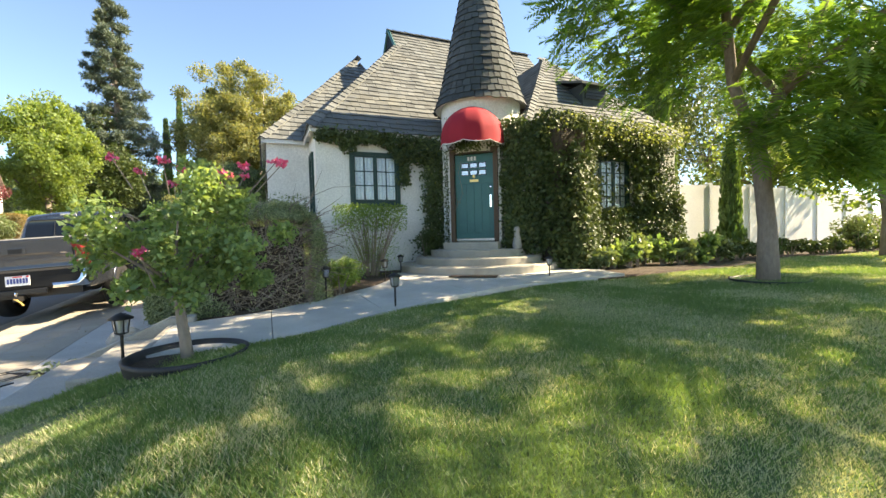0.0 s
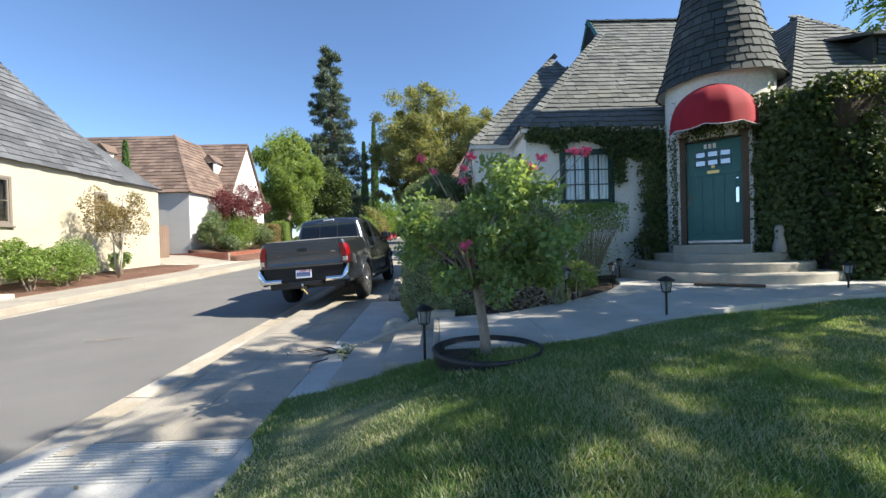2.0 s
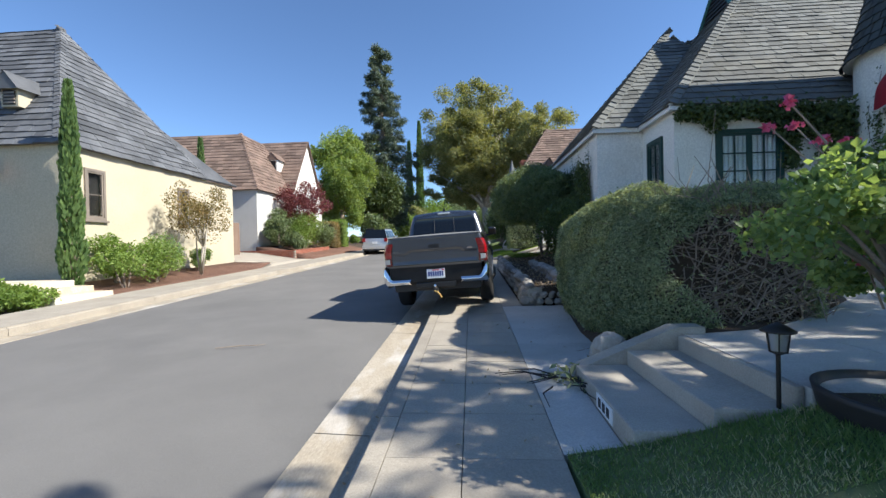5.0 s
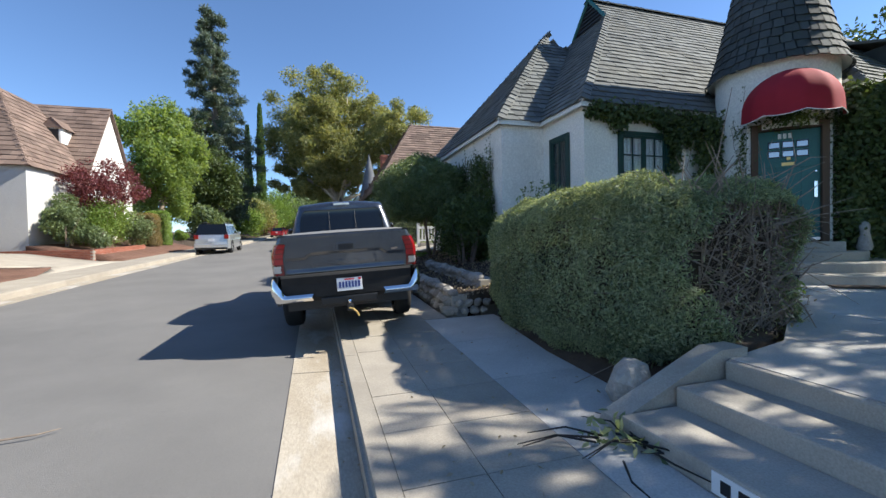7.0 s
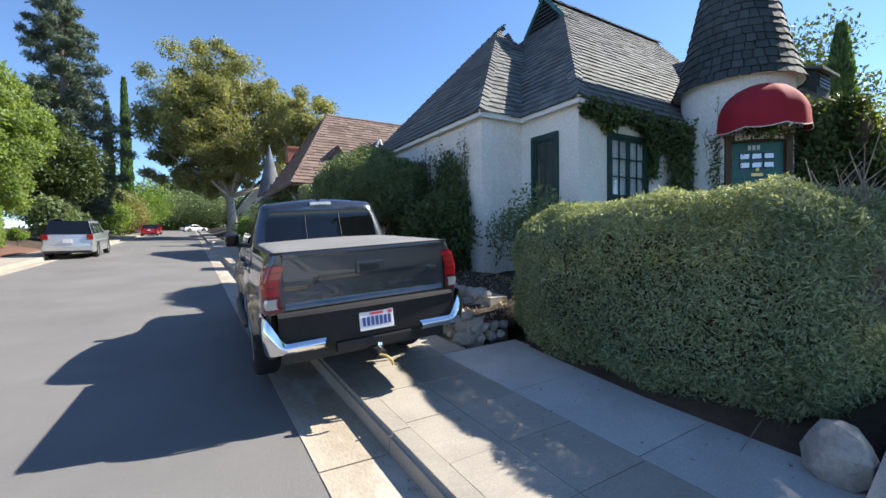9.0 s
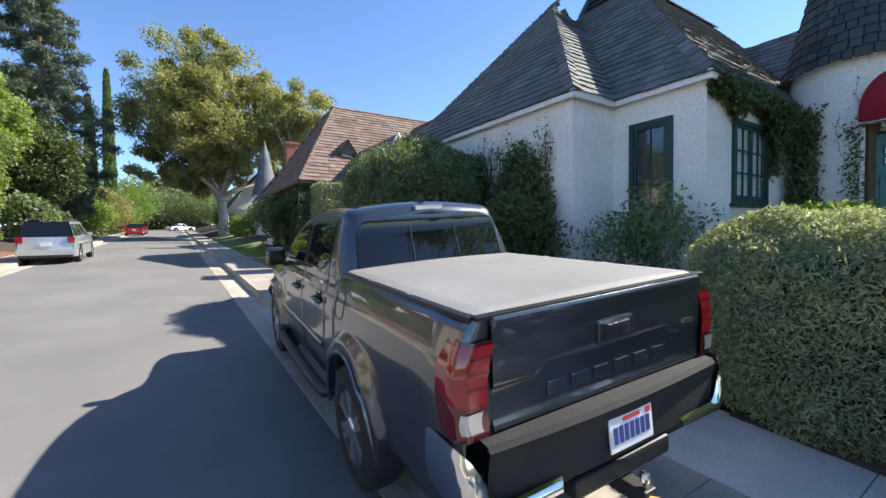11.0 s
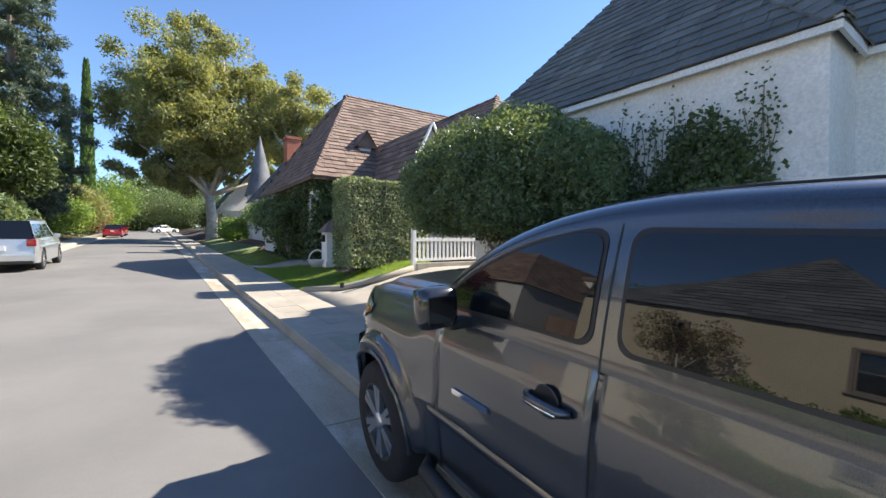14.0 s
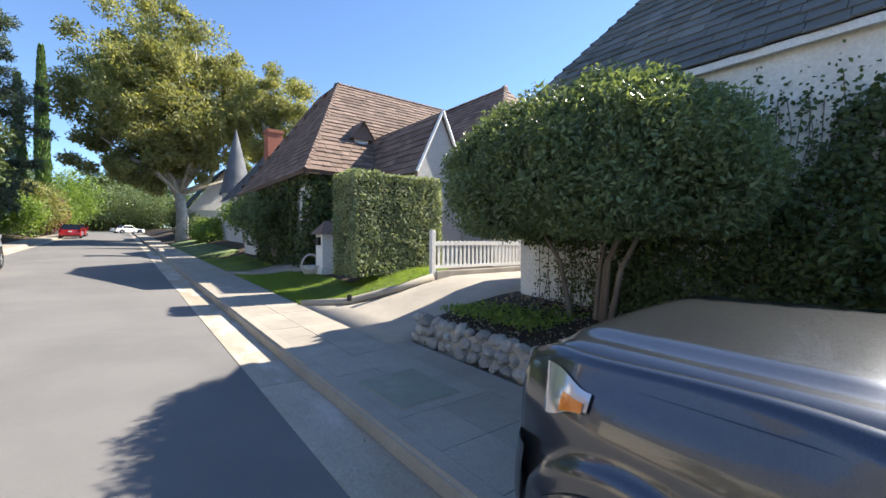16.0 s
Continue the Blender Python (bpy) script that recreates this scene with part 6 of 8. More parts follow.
for _ in range(5200):
    x = rng.uniform(4.7, 7.6)
    lowest = 3.62 - (0.10 + 0.55 * sstep(6.0, 7.3, x) + 0.22 * sstep(0.3, 0.9, math.sin(x * 5.0)))
    P_.append((x, 10.42 - 0.12 * rng.random(), rng.uniform(lowest, 3.70)))
    N_.append((0, -1, 0.3))
for _ in range(900):
    P_.append((6.72 + rng.normal() * 0.05, 10.40, rng.uniform(2.55, 3.4)))
    N_.append((0, -1, 0.2))
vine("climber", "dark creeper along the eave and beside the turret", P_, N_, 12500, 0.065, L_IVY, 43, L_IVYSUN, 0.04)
P_, N_ = [], []
for _ in range(900):
    a = DN - radians(rng.choice([-1, 1]) * rng.uniform(36, 46))
    P_.append((TC.x + 1.0 * math.cos(a), TC.y + 1.0 * math.sin(a), rng.uniform(1.0, 3.3)))
    N_.append((math.cos(a), math.sin(a), 0.2))
for _ in range(500):
    P_.append((TC.x + 1.0 * math.cos(DN + rng.uniform(-0.6, 0.6)), TC.y + 1.0 * math.sin(DN + rng.uniform(-0.6, 0.6)), rng.uniform(3.15, 3.3)))
    N_.append((-0.6, -0.7, 0.0))
vine("creeper", "thin creeper around the door opening", P_, N_, 2600, 0.045, L_IVY, 44)
# west wall creeper
P_, N_ = [], []
for _ in range(7000):
    y = rng.uniform(12.2, 17.0)
    topz = 2.2 + 1.0 * abs(math.sin(y * 2.3)) * (1 if y < 15.5 else 0.5)
    z = 0.6 + (topz - 0.6) * rng.random() ** 1.3
    if y > 15.6 and z < 1.7:
        continue
    P_.append((3.56 - 0.30 * rng.random() * (1 - z / 4.2), y, z))
    N_.append((-1, -0.1, 0.2))
vine("climber", "dark creeper with thin strands up the side wall", P_, N_, 22000, 0.058, L_IVY, 45)
bm = bmesh.new()
strands = thing("creeper_strands", "thin bare creeper strands on white stucco", "vine", (3.58, 12, 1.5), kind="stuff")
sp = []
for k in range(58):
    y = rng.uniform(0.1, 4.8)
    pts = [(0, y, -0.8)]
    for j in range(7):
        pts.append((-0.005, pts[-1][1] + rng.normal() * 0.05, pts[-1][2] + rng.uniform(0.25, 0.42)))
    pts = [p for p in pts if p[2] < 2.15]
    tube(pts, [0.006] * len(pts), 4, bm)
    for p in pts:
        sp += [tuple(np.array(p) + rng.normal(size=3) * (0.01, 0.05, 0.12)) for _ in range(16)]
part("strand", bm, M_TWIG, strands)
leaves("foliage", np.array(sp) - (0.02, 0, 0), 0.045, L_IVY, strands, "", rng, 0.7, 0, np.array([(-1, 0, 0.2)] * len(sp)))
# strands on the turret
bm = bmesh.new()
strands = thing("creeper_strands", "thin dry creeper strands on the turret wall", "vine", (TC.x, TC.y, 0), kind="stuff")
sp = []
for k in range(9):
    a, z = radians(rng.uniform(172, 200)), rng.uniform(1.2, 2.6)
    pts = []
    for j in range(8):
        pts.append((0.985 * math.cos(a), 0.985 * math.sin(a), z))
        a += radians(rng.normal() * 5 + 2)
        z += rng.uniform(0.08, 0.26)
    tube(pts, 0.004, 4, bm)
    for p in pts:
        sp += [tuple(np.array(p) * (1.01, 1.01, 1) + rng.normal(size=3) * (0.03, 0.03, 0.06)) for _ in range(5)]
part("strand", bm, M_TWIG, strands)
leaves("foliage", np.array(sp), 0.035, L_IVY, strands, "", rng, 0.6)

# big dark shrub by the side wall, lifted on bare stems
def lifted(name, label, base, centre, radius, n, per, size, mat, seed, dome=False):
    t = thing(name, label, "shrub", base)
    r = np.random.default_rng(seed)
    bm = bmesh.new()
    for k in range(5):
        a = r.uniform(0, 6.28)
        e = np.array(centre) + np.array([math.cos(a) * radius[0], math.sin(a) * radius[1], r.uniform(-0.3, 0.2)]) * 0.6
        bm = tube([(0.1 * math.cos(a), 0.25 * math.sin(a), -0.15), tuple(e * 0.45 + r.normal(size=3) * 0.06), tuple(e)], [0.045, 0.03, 0.012], 6)
        part("stem", bm, M_BARK, t, "", True)
    c, rr = clumps(r, centre, radius, n, 0.32, 0.55, 0.75, 0.92)
    if dome:
        d = r.normal(size=(n, 3))
        d /= np.linalg.norm(d, axis=1, keepdims=True)
        d[:, 2] = np.where(d[:, 2] < -0.45, -0.45, d[:, 2])
        bump = 0.94 + 0.06 * np.array([noise.noise(Vector(q * 2.2)) for q in d])
        c = [tuple(np.array(centre) + q * np.array(radius) * b_) for q, b_ in zip(d, bump)]
        rr = [(s_, s_, s_ * 0.8) for s_ in r.uniform(0.20, 0.36, n)]
    pts = blob_points(r, c, rr, per, 0.55)
    leaves("foliage", pts, size, mat, t, "", r, 0.42)
    return t


lifted("shrub", "large dark glossy shrub lifted on bare stems", (2.95, 15.5, 0.75), (-0.25, 0.0, 1.72), (1.18, 1.85, 1.0), 340, 400, 0.060, L_PITTO, 51, True)
lifted("shrub", "dark leafy shrub against the side wall", (3.0, 12.6, 0.65), (0.0, 0.0, 0.85), (0.5, 0.8, 0.65), 30, 230, 0.08, L_IVY, 52)
lifted("shrub", "open shrub with arching shoots below the side window", (4.15, 11.2, 0.55), (-0.1, -0.25, 1.0), (0.5, 0.75, 0.62), 26, 95, 0.085, L_PITTO, 53)
shrub("shrub", "low shrub beside the porch path", 4.75, 7.75, 0.36, 0.45, 0.4, 0.6, L_ROSE, 1800, 0.06, 54)
shrub("shrub", "low green shrub at the path edge", 4.55, 7.1, 0.34, 0.3, 0.35, 0.45, L_SHRUB, 900, 0.05, 55)
shrub("shrub", "small dark shrub at the foot of the turret", 7.0, 9.75, 0.45, 0.35, 0.3, 0.95, L_IVY, 1500, 0.05, 56)
for k in range(10):
    shrub("bedding_plant", "broad-leaved green plant at the foot of the ivy", 10.1 + 0.42 * k + rng.uniform(-0.1, 0.1), 7.55 + rng.uniform(-0.25, 0.2), 0.42, 0.36, 0.30, rng.uniform(0.35, 0.75), L_ROSE if k % 3 else L_PITTO, 420, 0.14, 60 + k, "plant", 0.6, "plants along the wall")
for k in range(12):
    shrub("bedding_plant", "low dark plant along the garden wall", 14.4 + 0.75 * k, 7.35 + rng.uniform(-0.3, 0.3), 0.45, 0.42, 0.32, rng.uniform(0.3, 0.55), L_IVY, 420, 0.11, 80 + k, "plant", 0.6, "plants along the wall")
shrub("shrub", "rounded dark shrub before the garden wall", 20.3, 7.2, 0.45, 0.75, 0.7, 1.3, L_PITTO, 2500, 0.09, 95)

# feathery shade tree on the lawn
def frond_tree(name, label, base, limbs, tips, seed):
    t = thing(name, label, "tree", base)
    r = np.random.default_rng(seed)
    bm = bmesh.new()
    for k, (pts, rad) in enumerate(limbs):
        tube(pts, rad, 11 if k == 0 else 8, bm)
    pos, nor = [], []
    L, W = [], []
    for c, rad, n in tips:
        c = np.array(c)
        for _ in range(n):
            d = r.normal(size=3)
            d /= np.linalg.norm(d)
            s = c + d * np.array(rad) * r.random() ** 0.4
            out = s - np.array([0, 0, 3.2])
            out[2] *= 0.25
            out /= np.linalg.norm(out) + 1e-6
            f = out + r.normal(size=3) * 0.55
            f[2] -= 0.25
            f /= np.linalg.norm(f)
            ln = r.uniform(0.35, 0.62)
            side = np.cross(f, (0, 0, 1.0))
            side /= np.linalg.norm(side) + 1e-6
            up = np.cross(side, f)
            m = 13
            for j in range(m):
                q = (j + 0.5) / m
                p = s + f * ln * q - np.array([0, 0, 0.22 * ln * q * q])
                wl = 0.17 * math.sin(math.pi * (0.12 + 0.82 * q)) * (ln / 0.5)
                for sg in (-1, 1):
                    e = p + sg * side * wl + f * 0.05 + up * r.normal() * 0.012 - np.array([0, 0, 0.02])
                    L.append((p, e, f))
    n = len(L)
    p = np.array([a for a, _, _ in L])
    e = np.array([b for _, b, _ in L])
    f = np.array([c for _, _, c in L])
    mid = (p + e) / 2
    v = np.empty((n, 4, 3))
    v[:, 0], v[:, 1], v[:, 2], v[:, 3] = p, mid + f * 0.020, e, mid - f * 0.020
    i = np.arange(n) * 4
    raw_f = np.stack([i, i + 1, i + 2, i + 3], 1)
    me = bpy.data.meshes.new("crown")
    me.vertices.add(n * 4)
    me.vertices.foreach_set("co", v.ravel())
    me.loops.add(n * 4)
    me.loops.foreach_set("vertex_index", raw_f.ravel().astype(np.int32))
    me.polygons.add(n)
    me.polygons.foreach_set("loop_start", np.arange(n, dtype=np.int32) * 4)
    me.polygons.foreach_set("loop_total", np.full(n, 4, dtype=np.int32))
    me.update(calc_edges=True)
    me.materials.append(L_JACA)
    part("trunk", bm, M_BARK, t, "smooth tan trunk and limbs", True)
    ob = new("crown", me)
    ob.parent = t
    ob["label"] = "feathery drooping green fronds"
    return t


limbs = [([(0, 0, -0.2), (-0.03, 0.0, 0.9), (-0.08, 0.05, 1.7), (-0.14, 0.1, 2.3)], [0.17, 0.125, 0.115, 0.115]),
         ([(-0.14, 0.1, 2.2), (-0.55, 0.2, 3.1), (-0.85, 0.1, 4.0), (-1.6, -0.3, 5.2), (-2.3, -0.6, 6.2)], [0.095, 0.08, 0.065, 0.045, 0.02]),
         ([(-0.14, 0.1, 2.2), (0.5, 0.1, 3.0), (1.5, 0.0, 4.4), (2.5, 0.2, 5.8)], [0.095, 0.085, 0.065, 0.03]),
         ([(-0.8, 0.1, 3.8), (-0.6, -0.7, 4.8), (-0.3, -1.6, 6.0)], [0.06, 0.045, 0.02]),
         ([(-0.75, 0.15, 3.6), (-1.4, 0.4, 4.1), (-2.0, 0.6, 4.5), (-2.7, 0.8, 4.6)], [0.05, 0.035, 0.02, 0.01]),
         ([(0.5, 0.1, 3.0), (0.9, 1.2, 4.4), (1.2, 2.4, 5.8)], [0.065, 0.045, 0.02]),
         ([(0.5, 0.1, 3.0), (0.9, -1.0, 3.9), (1.3, -2.2, 4.8)], [0.06, 0.045, 0.02]),
         # the last three limbs reach out to unseen clumps added for shade
         ([(-0.55, 0.2, 3.1), (-1.2, -1.0, 4.2), (-2.0, -2.2, 5.4), (-3.4, -3.8, 6.1), (-4.8, -4.2, 6.5)], [0.055, 0.045, 0.035, 0.025, 0.01]),
         ([(1.3, -2.2, 4.8), (1.8, -3.6, 4.9), (3.4, -4.4, 5.0)], [0.03, 0.022, 0.01]),
         ([(1.3, -2.2, 4.8), (0.4, -4.0, 5.2), (0.2, -5.6, 5.7)], [0.03, 0.022, 0.01])]
tips = [((-1.5, -0.2, 4.5), (0.9, 0.9, 0.6), 110), ((-0.4, 0.6, 4.4), (1.0, 1.0, 0.6), 110), ((0.8, 0.9, 4.2), (1.0, 1.0, 0.7), 110), ((2.0, 1.0, 4.0), (1.0, 1.0, 0.8), 110), ((1.0, -0.2, 3.5), (0.9, 0.9, 0.6), 110), ((2.4, -0.9, 3.5), (0.9, 0.9, 0.7), 110), ((-0.8, -0.5, 2.35), (0.6, 0.6, 0.45), 85), ((0.1, -0.8, 2.05), (0.7, 0.6, 0.45), 110), ((0.9, -0.7, 2.15), (0.7, 0.6, 0.45), 100), ((1.8, -0.5, 2.55), (0.7, 0.7, 0.5), 80), ((-1.5, 0.0, 3.9), (0.7, 0.7, 0.5), 60), ((-2.7, 0.8, 4.6), (0.7, 0.8, 0.5), 40),
        # the last nine clumps here are unseen, added to shade lawn and road
        ((-1.0, -0.4, 4.3), (1.0, 1.0, 0.6), 80), ((-1.9, -0.8, 5.0), (1.0, 1.0, 0.8), 110), ((-3.0, -1.6, 5.8), (1.1, 1.2, 0.8), 40), ((-1.6, -2.0, 5.4), (1.2, 1.2, 0.8), 110), ((0.3, -1.8, 4.2), (1.2, 1.1, 0.7), 110), ((0.2, -1.8, 6.0), (1.4, 1.3, 0.8), 110), ((1.8, -2.2, 4.9), (1.3, 1.3, 0.8), 120), ((2.6, 0.3, 4.2), (1.2, 1.2, 0.9), 110), ((3.2, -0.6, 5.4), (1.2, 1.2, 0.9), 110), ((1.2, 2.0, 5.4), (1.4, 1.3, 0.9), 90), ((-1.0, 1.4, 5.8), (1.4, 1.3, 0.8), 90), ((0.2, 0.2, 6.8), (1.8, 1.8, 0.7), 130), ((-2.0, 0.8, 6.0), (1.2, 1.2, 0.8), 30), ((0.6, 0.4, 4.6), (1.1, 1.1, 0.8), 90), ((-3.9, -2.4, 5.9), (1.1, 1.2, 0.7), 80), ((3.6, -2.2, 4.4), (1.1, 1.1, 0.8), 90), ((0.7, -0.9, 2.75), (1.0, 0.7, 0.5), 90), ((1.6, -0.9, 3.2), (1.0, 0.8, 0.6), 80), ((-0.4, -0.9, 3.3), (1.0, 0.8, 0.6), 80), ((3.1, -3.9, 4.8), (1.3, 1.0, 0.7), 95), ((1.0, -4.3, 5.0), (1.3, 1.0, 0.7), 95), ((-1.0, -4.4, 5.5), (1.3, 1.0, 0.7), 95), ((-3.0, -4.2, 6.0), (1.3, 1.0, 0.7), 95), ((4.6, -3.0, 4.6), (1.2, 1.1, 0.8), 95), ((5.0, -1.2, 4.6), (1.2, 1.0, 0.8), 90), ((-4.8, -4.1, 6.6), (1.2, 1.0, 0.7), 85), ((2.2, -5.4, 5.4), (1.3, 1.0, 0.7), 70), ((0.0, -5.6, 5.8), (1.3, 1.0, 0.7), 70)]
# limbs for more clumps added out of view
limbs += [([(-3.4, -3.8, 6.1), (-4.6, -3.5, 6.6), (-6.2, -3.7, 6.9)], [0.025, 0.018, 0.008]), ([(1.3, -2.2, 4.8), (3.2, -2.6, 5.6), (5.0, -3.0, 6.0), (6.6, -3.2, 6.4)], [0.035, 0.028, 0.02, 0.01])]
tips += [((-1.7, 1.5, 4.3), (0.9, 0.9, 0.6), 80), ((-1.0, 1.0, 3.9), (0.8, 0.8, 0.5), 70), ((-2.3, 1.2, 5.0), (0.9, 0.9, 0.6), 65), ((-0.6, 1.6, 3.6), (0.8, 0.8, 0.5), 60)]
# all out of view: crown made up to shadow lawn, pavement and road
tips += [((3.4, -1.6, 5.7), (1.4, 1.3, 0.9), 54), ((5.2, -2.4, 5.9), (1.4, 1.3, 0.9), 54), ((6.8, -1.8, 6.1), (1.4, 1.3, 0.9), 50), ((4.4, -4.2, 6.2), (1.4, 1.2, 0.9), 46), ((6.4, -3.8, 6.5), (1.4, 1.2, 0.9), 46), ((2.0, -3.2, 6.5), (1.4, 1.2, 0.8), 46), ((0.2, -3.0, 6.6), (1.3, 1.1, 0.8), 37), ((-3.3, -0.2, 5.5), (0.8, 0.7, 0.5), 100), ((-5.5, -3.4, 6.8), (1.2, 0.9, 0.6), 280), ((-4.7, -2.9, 7.2), (1.1, 0.9, 0.6), 240), ((-6.3, -4.0, 7.0), (1.2, 1.0, 0.6), 260), ((-7.2, -3.6, 7.2), (1.1, 1.0, 0.6), 240), ((-5.6, -4.6, 7.2), (1.2, 0.9, 0.6), 220)]
frond_tree("shade_tree", "feathery-leaved tree on the front lawn, crown extended out of view for shade", (10.75, 4.55, 0.36), limbs, tips, 71)
ring = thing("tree_ring", "black plastic ring round the tree foot", "tree ring", (10.75, 4.55, 0.34))
part("rim", lathe([(0.50, -0.06), (0.52, 0.07), (0.525, 0.09), (0.50, 0.09), (0.47, 0.0)], 36), M_BLACKPOT, ring, "", True)
part("soil", lathe([(0.48, 0.03), (0.0, 0.05)], 24), M_SOIL_SHADE, ring)


# ---- the near neighbour's yard ----
def yard_z(x, y):
    return land(x, y) + 0.03


drive = tagged(terrain([(1.60, 17.5), (1.24, 17.5), (1.24, 20.9), (2.0, 20.3), (2.9, 19.75), (3.7, 19.5), (12, 19.5), (12, 17.35), (3.7, 17.35), (2.6, 17.45)], lambda x, y: land(x, y) + 0.012, 0.7, "driveway", M_CONC, 0.3), "pale concrete driveway sloping up between the houses", "driveway", kind="structure")
NL = [(1.235, 21.0), (2.0, 20.42), (2.9, 19.9), (3.75, 19.7), (4.6, 20.3), (4.6, 21.6), (2.7, 21.6), (2.7, 23.5), (2.5, 25.6), (1.235, 27.2)]
NL2 = [(1.235, 28.2), (2.6, 27.6), (2.7, 33), (1.235, 34)]
tagged(terrain(NL, yard_z, 0.5, "lawn", M_TURF), "small sunlit lawn beside the pavement", "lawn", kind="structure")
tagged(terrain(NL2, yard_z, 0.8, "lawn", M_TURF), "small lawn strip beside the pavement", "lawn", kind="structure")
tagged(terrain([(1.235, 35), (3.0, 35), (3.0, 52), (1.235, 52)], yard_z, 2.0, "lawn", M_TURF), "lawn strip farther along the street", "lawn", kind="structure")
# brighter copy of the grass colour, with sunlight painted into the blades
L_GRASS_SUN = leafy("sunlit_grass_blades", (0.12, 0.20, 0.035), (0.25, 0.33, 0.07), 0.45)
grass(NL, yard_z, 42000, np.random.default_rng(6), "grass", "bright green lawn grass", h=0.05, dry=0.02, mats=(L_GRASS_SUN, L_GRASS))
grass(NL2, yard_z, 9000, np.random.default_rng(7), "grass", "green lawn grass strip", h=0.06, dry=0.02, mats=(L_GRASS_SUN, L_GRASS))
tagged(terrain([(1.235, 27.25), (2.5, 25.7), (3.4, 25.0), (3.4, 25.8), (2.6, 27.5), (1.235, 28.15)], lambda x, y: land(x, y) + 0.04, 0.6, "garden_path", M_CONC), "narrow paved garden path", "path", kind="structure")
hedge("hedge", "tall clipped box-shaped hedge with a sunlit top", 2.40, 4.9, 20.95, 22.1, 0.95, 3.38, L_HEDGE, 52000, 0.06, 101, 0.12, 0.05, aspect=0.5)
fence = thing("picket_fence", "white wooden picket fence on a low concrete kerb", "fence", (3.66, 19.72, land(3.66, 19.7)))
part("post", boxm(-0.05, -0.05, -0.1, 0.05, 0.05, 1.05, 0.008), M_WHITEPAINT, fence)
for k in range(21):
    x = 0.14 + 0.125 * k
    part("picket", boxm(x, -0.012, 0.24, x + 0.06, 0.012, 0.82, 0.003), M_WHITEPAINT, fence)
part("rail", boxm(0.05, -0.025, 0.72, 2.8, 0.02, 0.80), M_WHITEPAINT, fence)
part("rail", boxm(0.05, -0.025, 0.22, 2.8, 0.02, 0.29), M_WHITEPAINT, fence)
part("fence_kerb", boxm(0.05, -0.10, -0.1, 2.8, 0.10, 0.17, 0.01), M_STEP, fence)
kb = thing("drive_kerb", "curved low concrete kerb beside the driveway", "kerb", (0, 0, 0))
part("kerb_band", tube([(1.26, 20.95, land(1.26, 20.95) + 0.03), (2.0, 20.36, land(2.0, 20.36) + 0.05), (2.9, 19.82, land(2.9, 19.82) + 0.06), (3.6, 19.62, land(3.6, 19.62) + 0.06)], 0.085, 8), M_CONC, kb, "", True)
sp = thing("drain_pipe", "small black drain opening in the kerb", "drain", (2.0, 20.30, land(2.0, 20.3) + 0.08))
part("pipe_end", lathe([(0.03, 0.0), (0.05, 0.0), (0.05, 0.12), (0.03, 0.12)], 12), M_BLACKPOT, sp)
post = thing("mail_pillar", "small white pillar with a shingled cap and lantern", "pillar", (3.05, 23.95, land(3.0, 24) + 0.02))
part("shaft", boxm(-0.25, -0.25, -0.1, 0.25, 0.25, 1.05), M_STUCCO, post)
part("plinth", boxm(-0.30, -0.30, -0.1, 0.30, 0.30, 0.10, 0.01), M_STUCCO, post)
part("cap", solid([[(-0.38, -0.38, 1.03), (0.38, -0.38, 1.03), (0.08, -0.0, 1.42), (-0.08, 0.0, 1.42)], [(-0.38, 0.38, 1.03), (0.38, 0.38, 1.03), (0.08, 0.0, 1.42), (-0.08, 0.0, 1.42)], [(-0.38, -0.38, 1.03), (-0.38, 0.38, 1.03), (-0.08, 0, 1.42)], [(0.38, -0.38, 1.03), (0.38, 0.38, 1.03), (0.08, 0, 1.42)], [(-0.38, -0.38, 1.03), (0.38, -0.38, 1.03), (0.38, 0.38, 1.03), (-0.38, 0.38, 1.03)]]), M_SHINGLE_B, post)
part("lantern", boxm(-0.34, -0.12, 0.72, -0.25, 0.02, 0.95, 0.012), M_METAL_DK, post)
bk = thing("basket", "white wicker basket with a hooped handle", "basket", (2.65, 24.2, land(2.65, 24.2) + 0.03))
bm = lathe([(0.16, 0.0), (0.24, 0.10), (0.30, 0.24), (0.28, 0.25), (0.22, 0.10), (0.0, 0.04)], 24)
part("bowl", bm, M_BASKET, bk, "", True)
part("handle", tube([(-0.27 * math.cos(math.pi * k / 14), 0.0, 0.22 + 0.34 * math.sin(math.pi * k / 14)) for k in range(15)], 0.028, 7), M_BASKET, bk, "", True)
for k in range(14):
    a = 6.283 * k / 14
    part("weave", tube([(0.17 * math.cos(a), 0.17 * math.sin(a), 0.01), (0.25 * math.cos(a + 0.35), 0.25 * math.sin(a + 0.35), 0.10), (0.305 * math.cos(a + 0.7), 0.305 * math.sin(a + 0.7), 0.24)], 0.012, 4), M_BASKET, bk)


def roof_faces(parent, faces, mat, expose=0.26, width=0.5, seed=1):
    for k, (nm, f) in enumerate(faces):
        shingles(nm, parent, f, mat, expose, width, 0.03, seed + k)


# brown-roofed house
bh = thing("brown_roof_house", "house with a steep brown shingle roof and ivy-dark walls", "house", (0, 0, 0))
NZ = 3.95
M_IVYWALL = surf("ivy_wall", (0.012, 0.022, 0.010), (0.03, 0.045, 0.018), 0.8, 6, 25, 1.0, dist=0.06)
part("wall", wall_with_openings("y", 3.05, 25.2, 34.0, 0.7, NZ, [(25.6, 26.1, 1.9, 3.5)], 0.2, 1), M_STUCCO_P, bh)
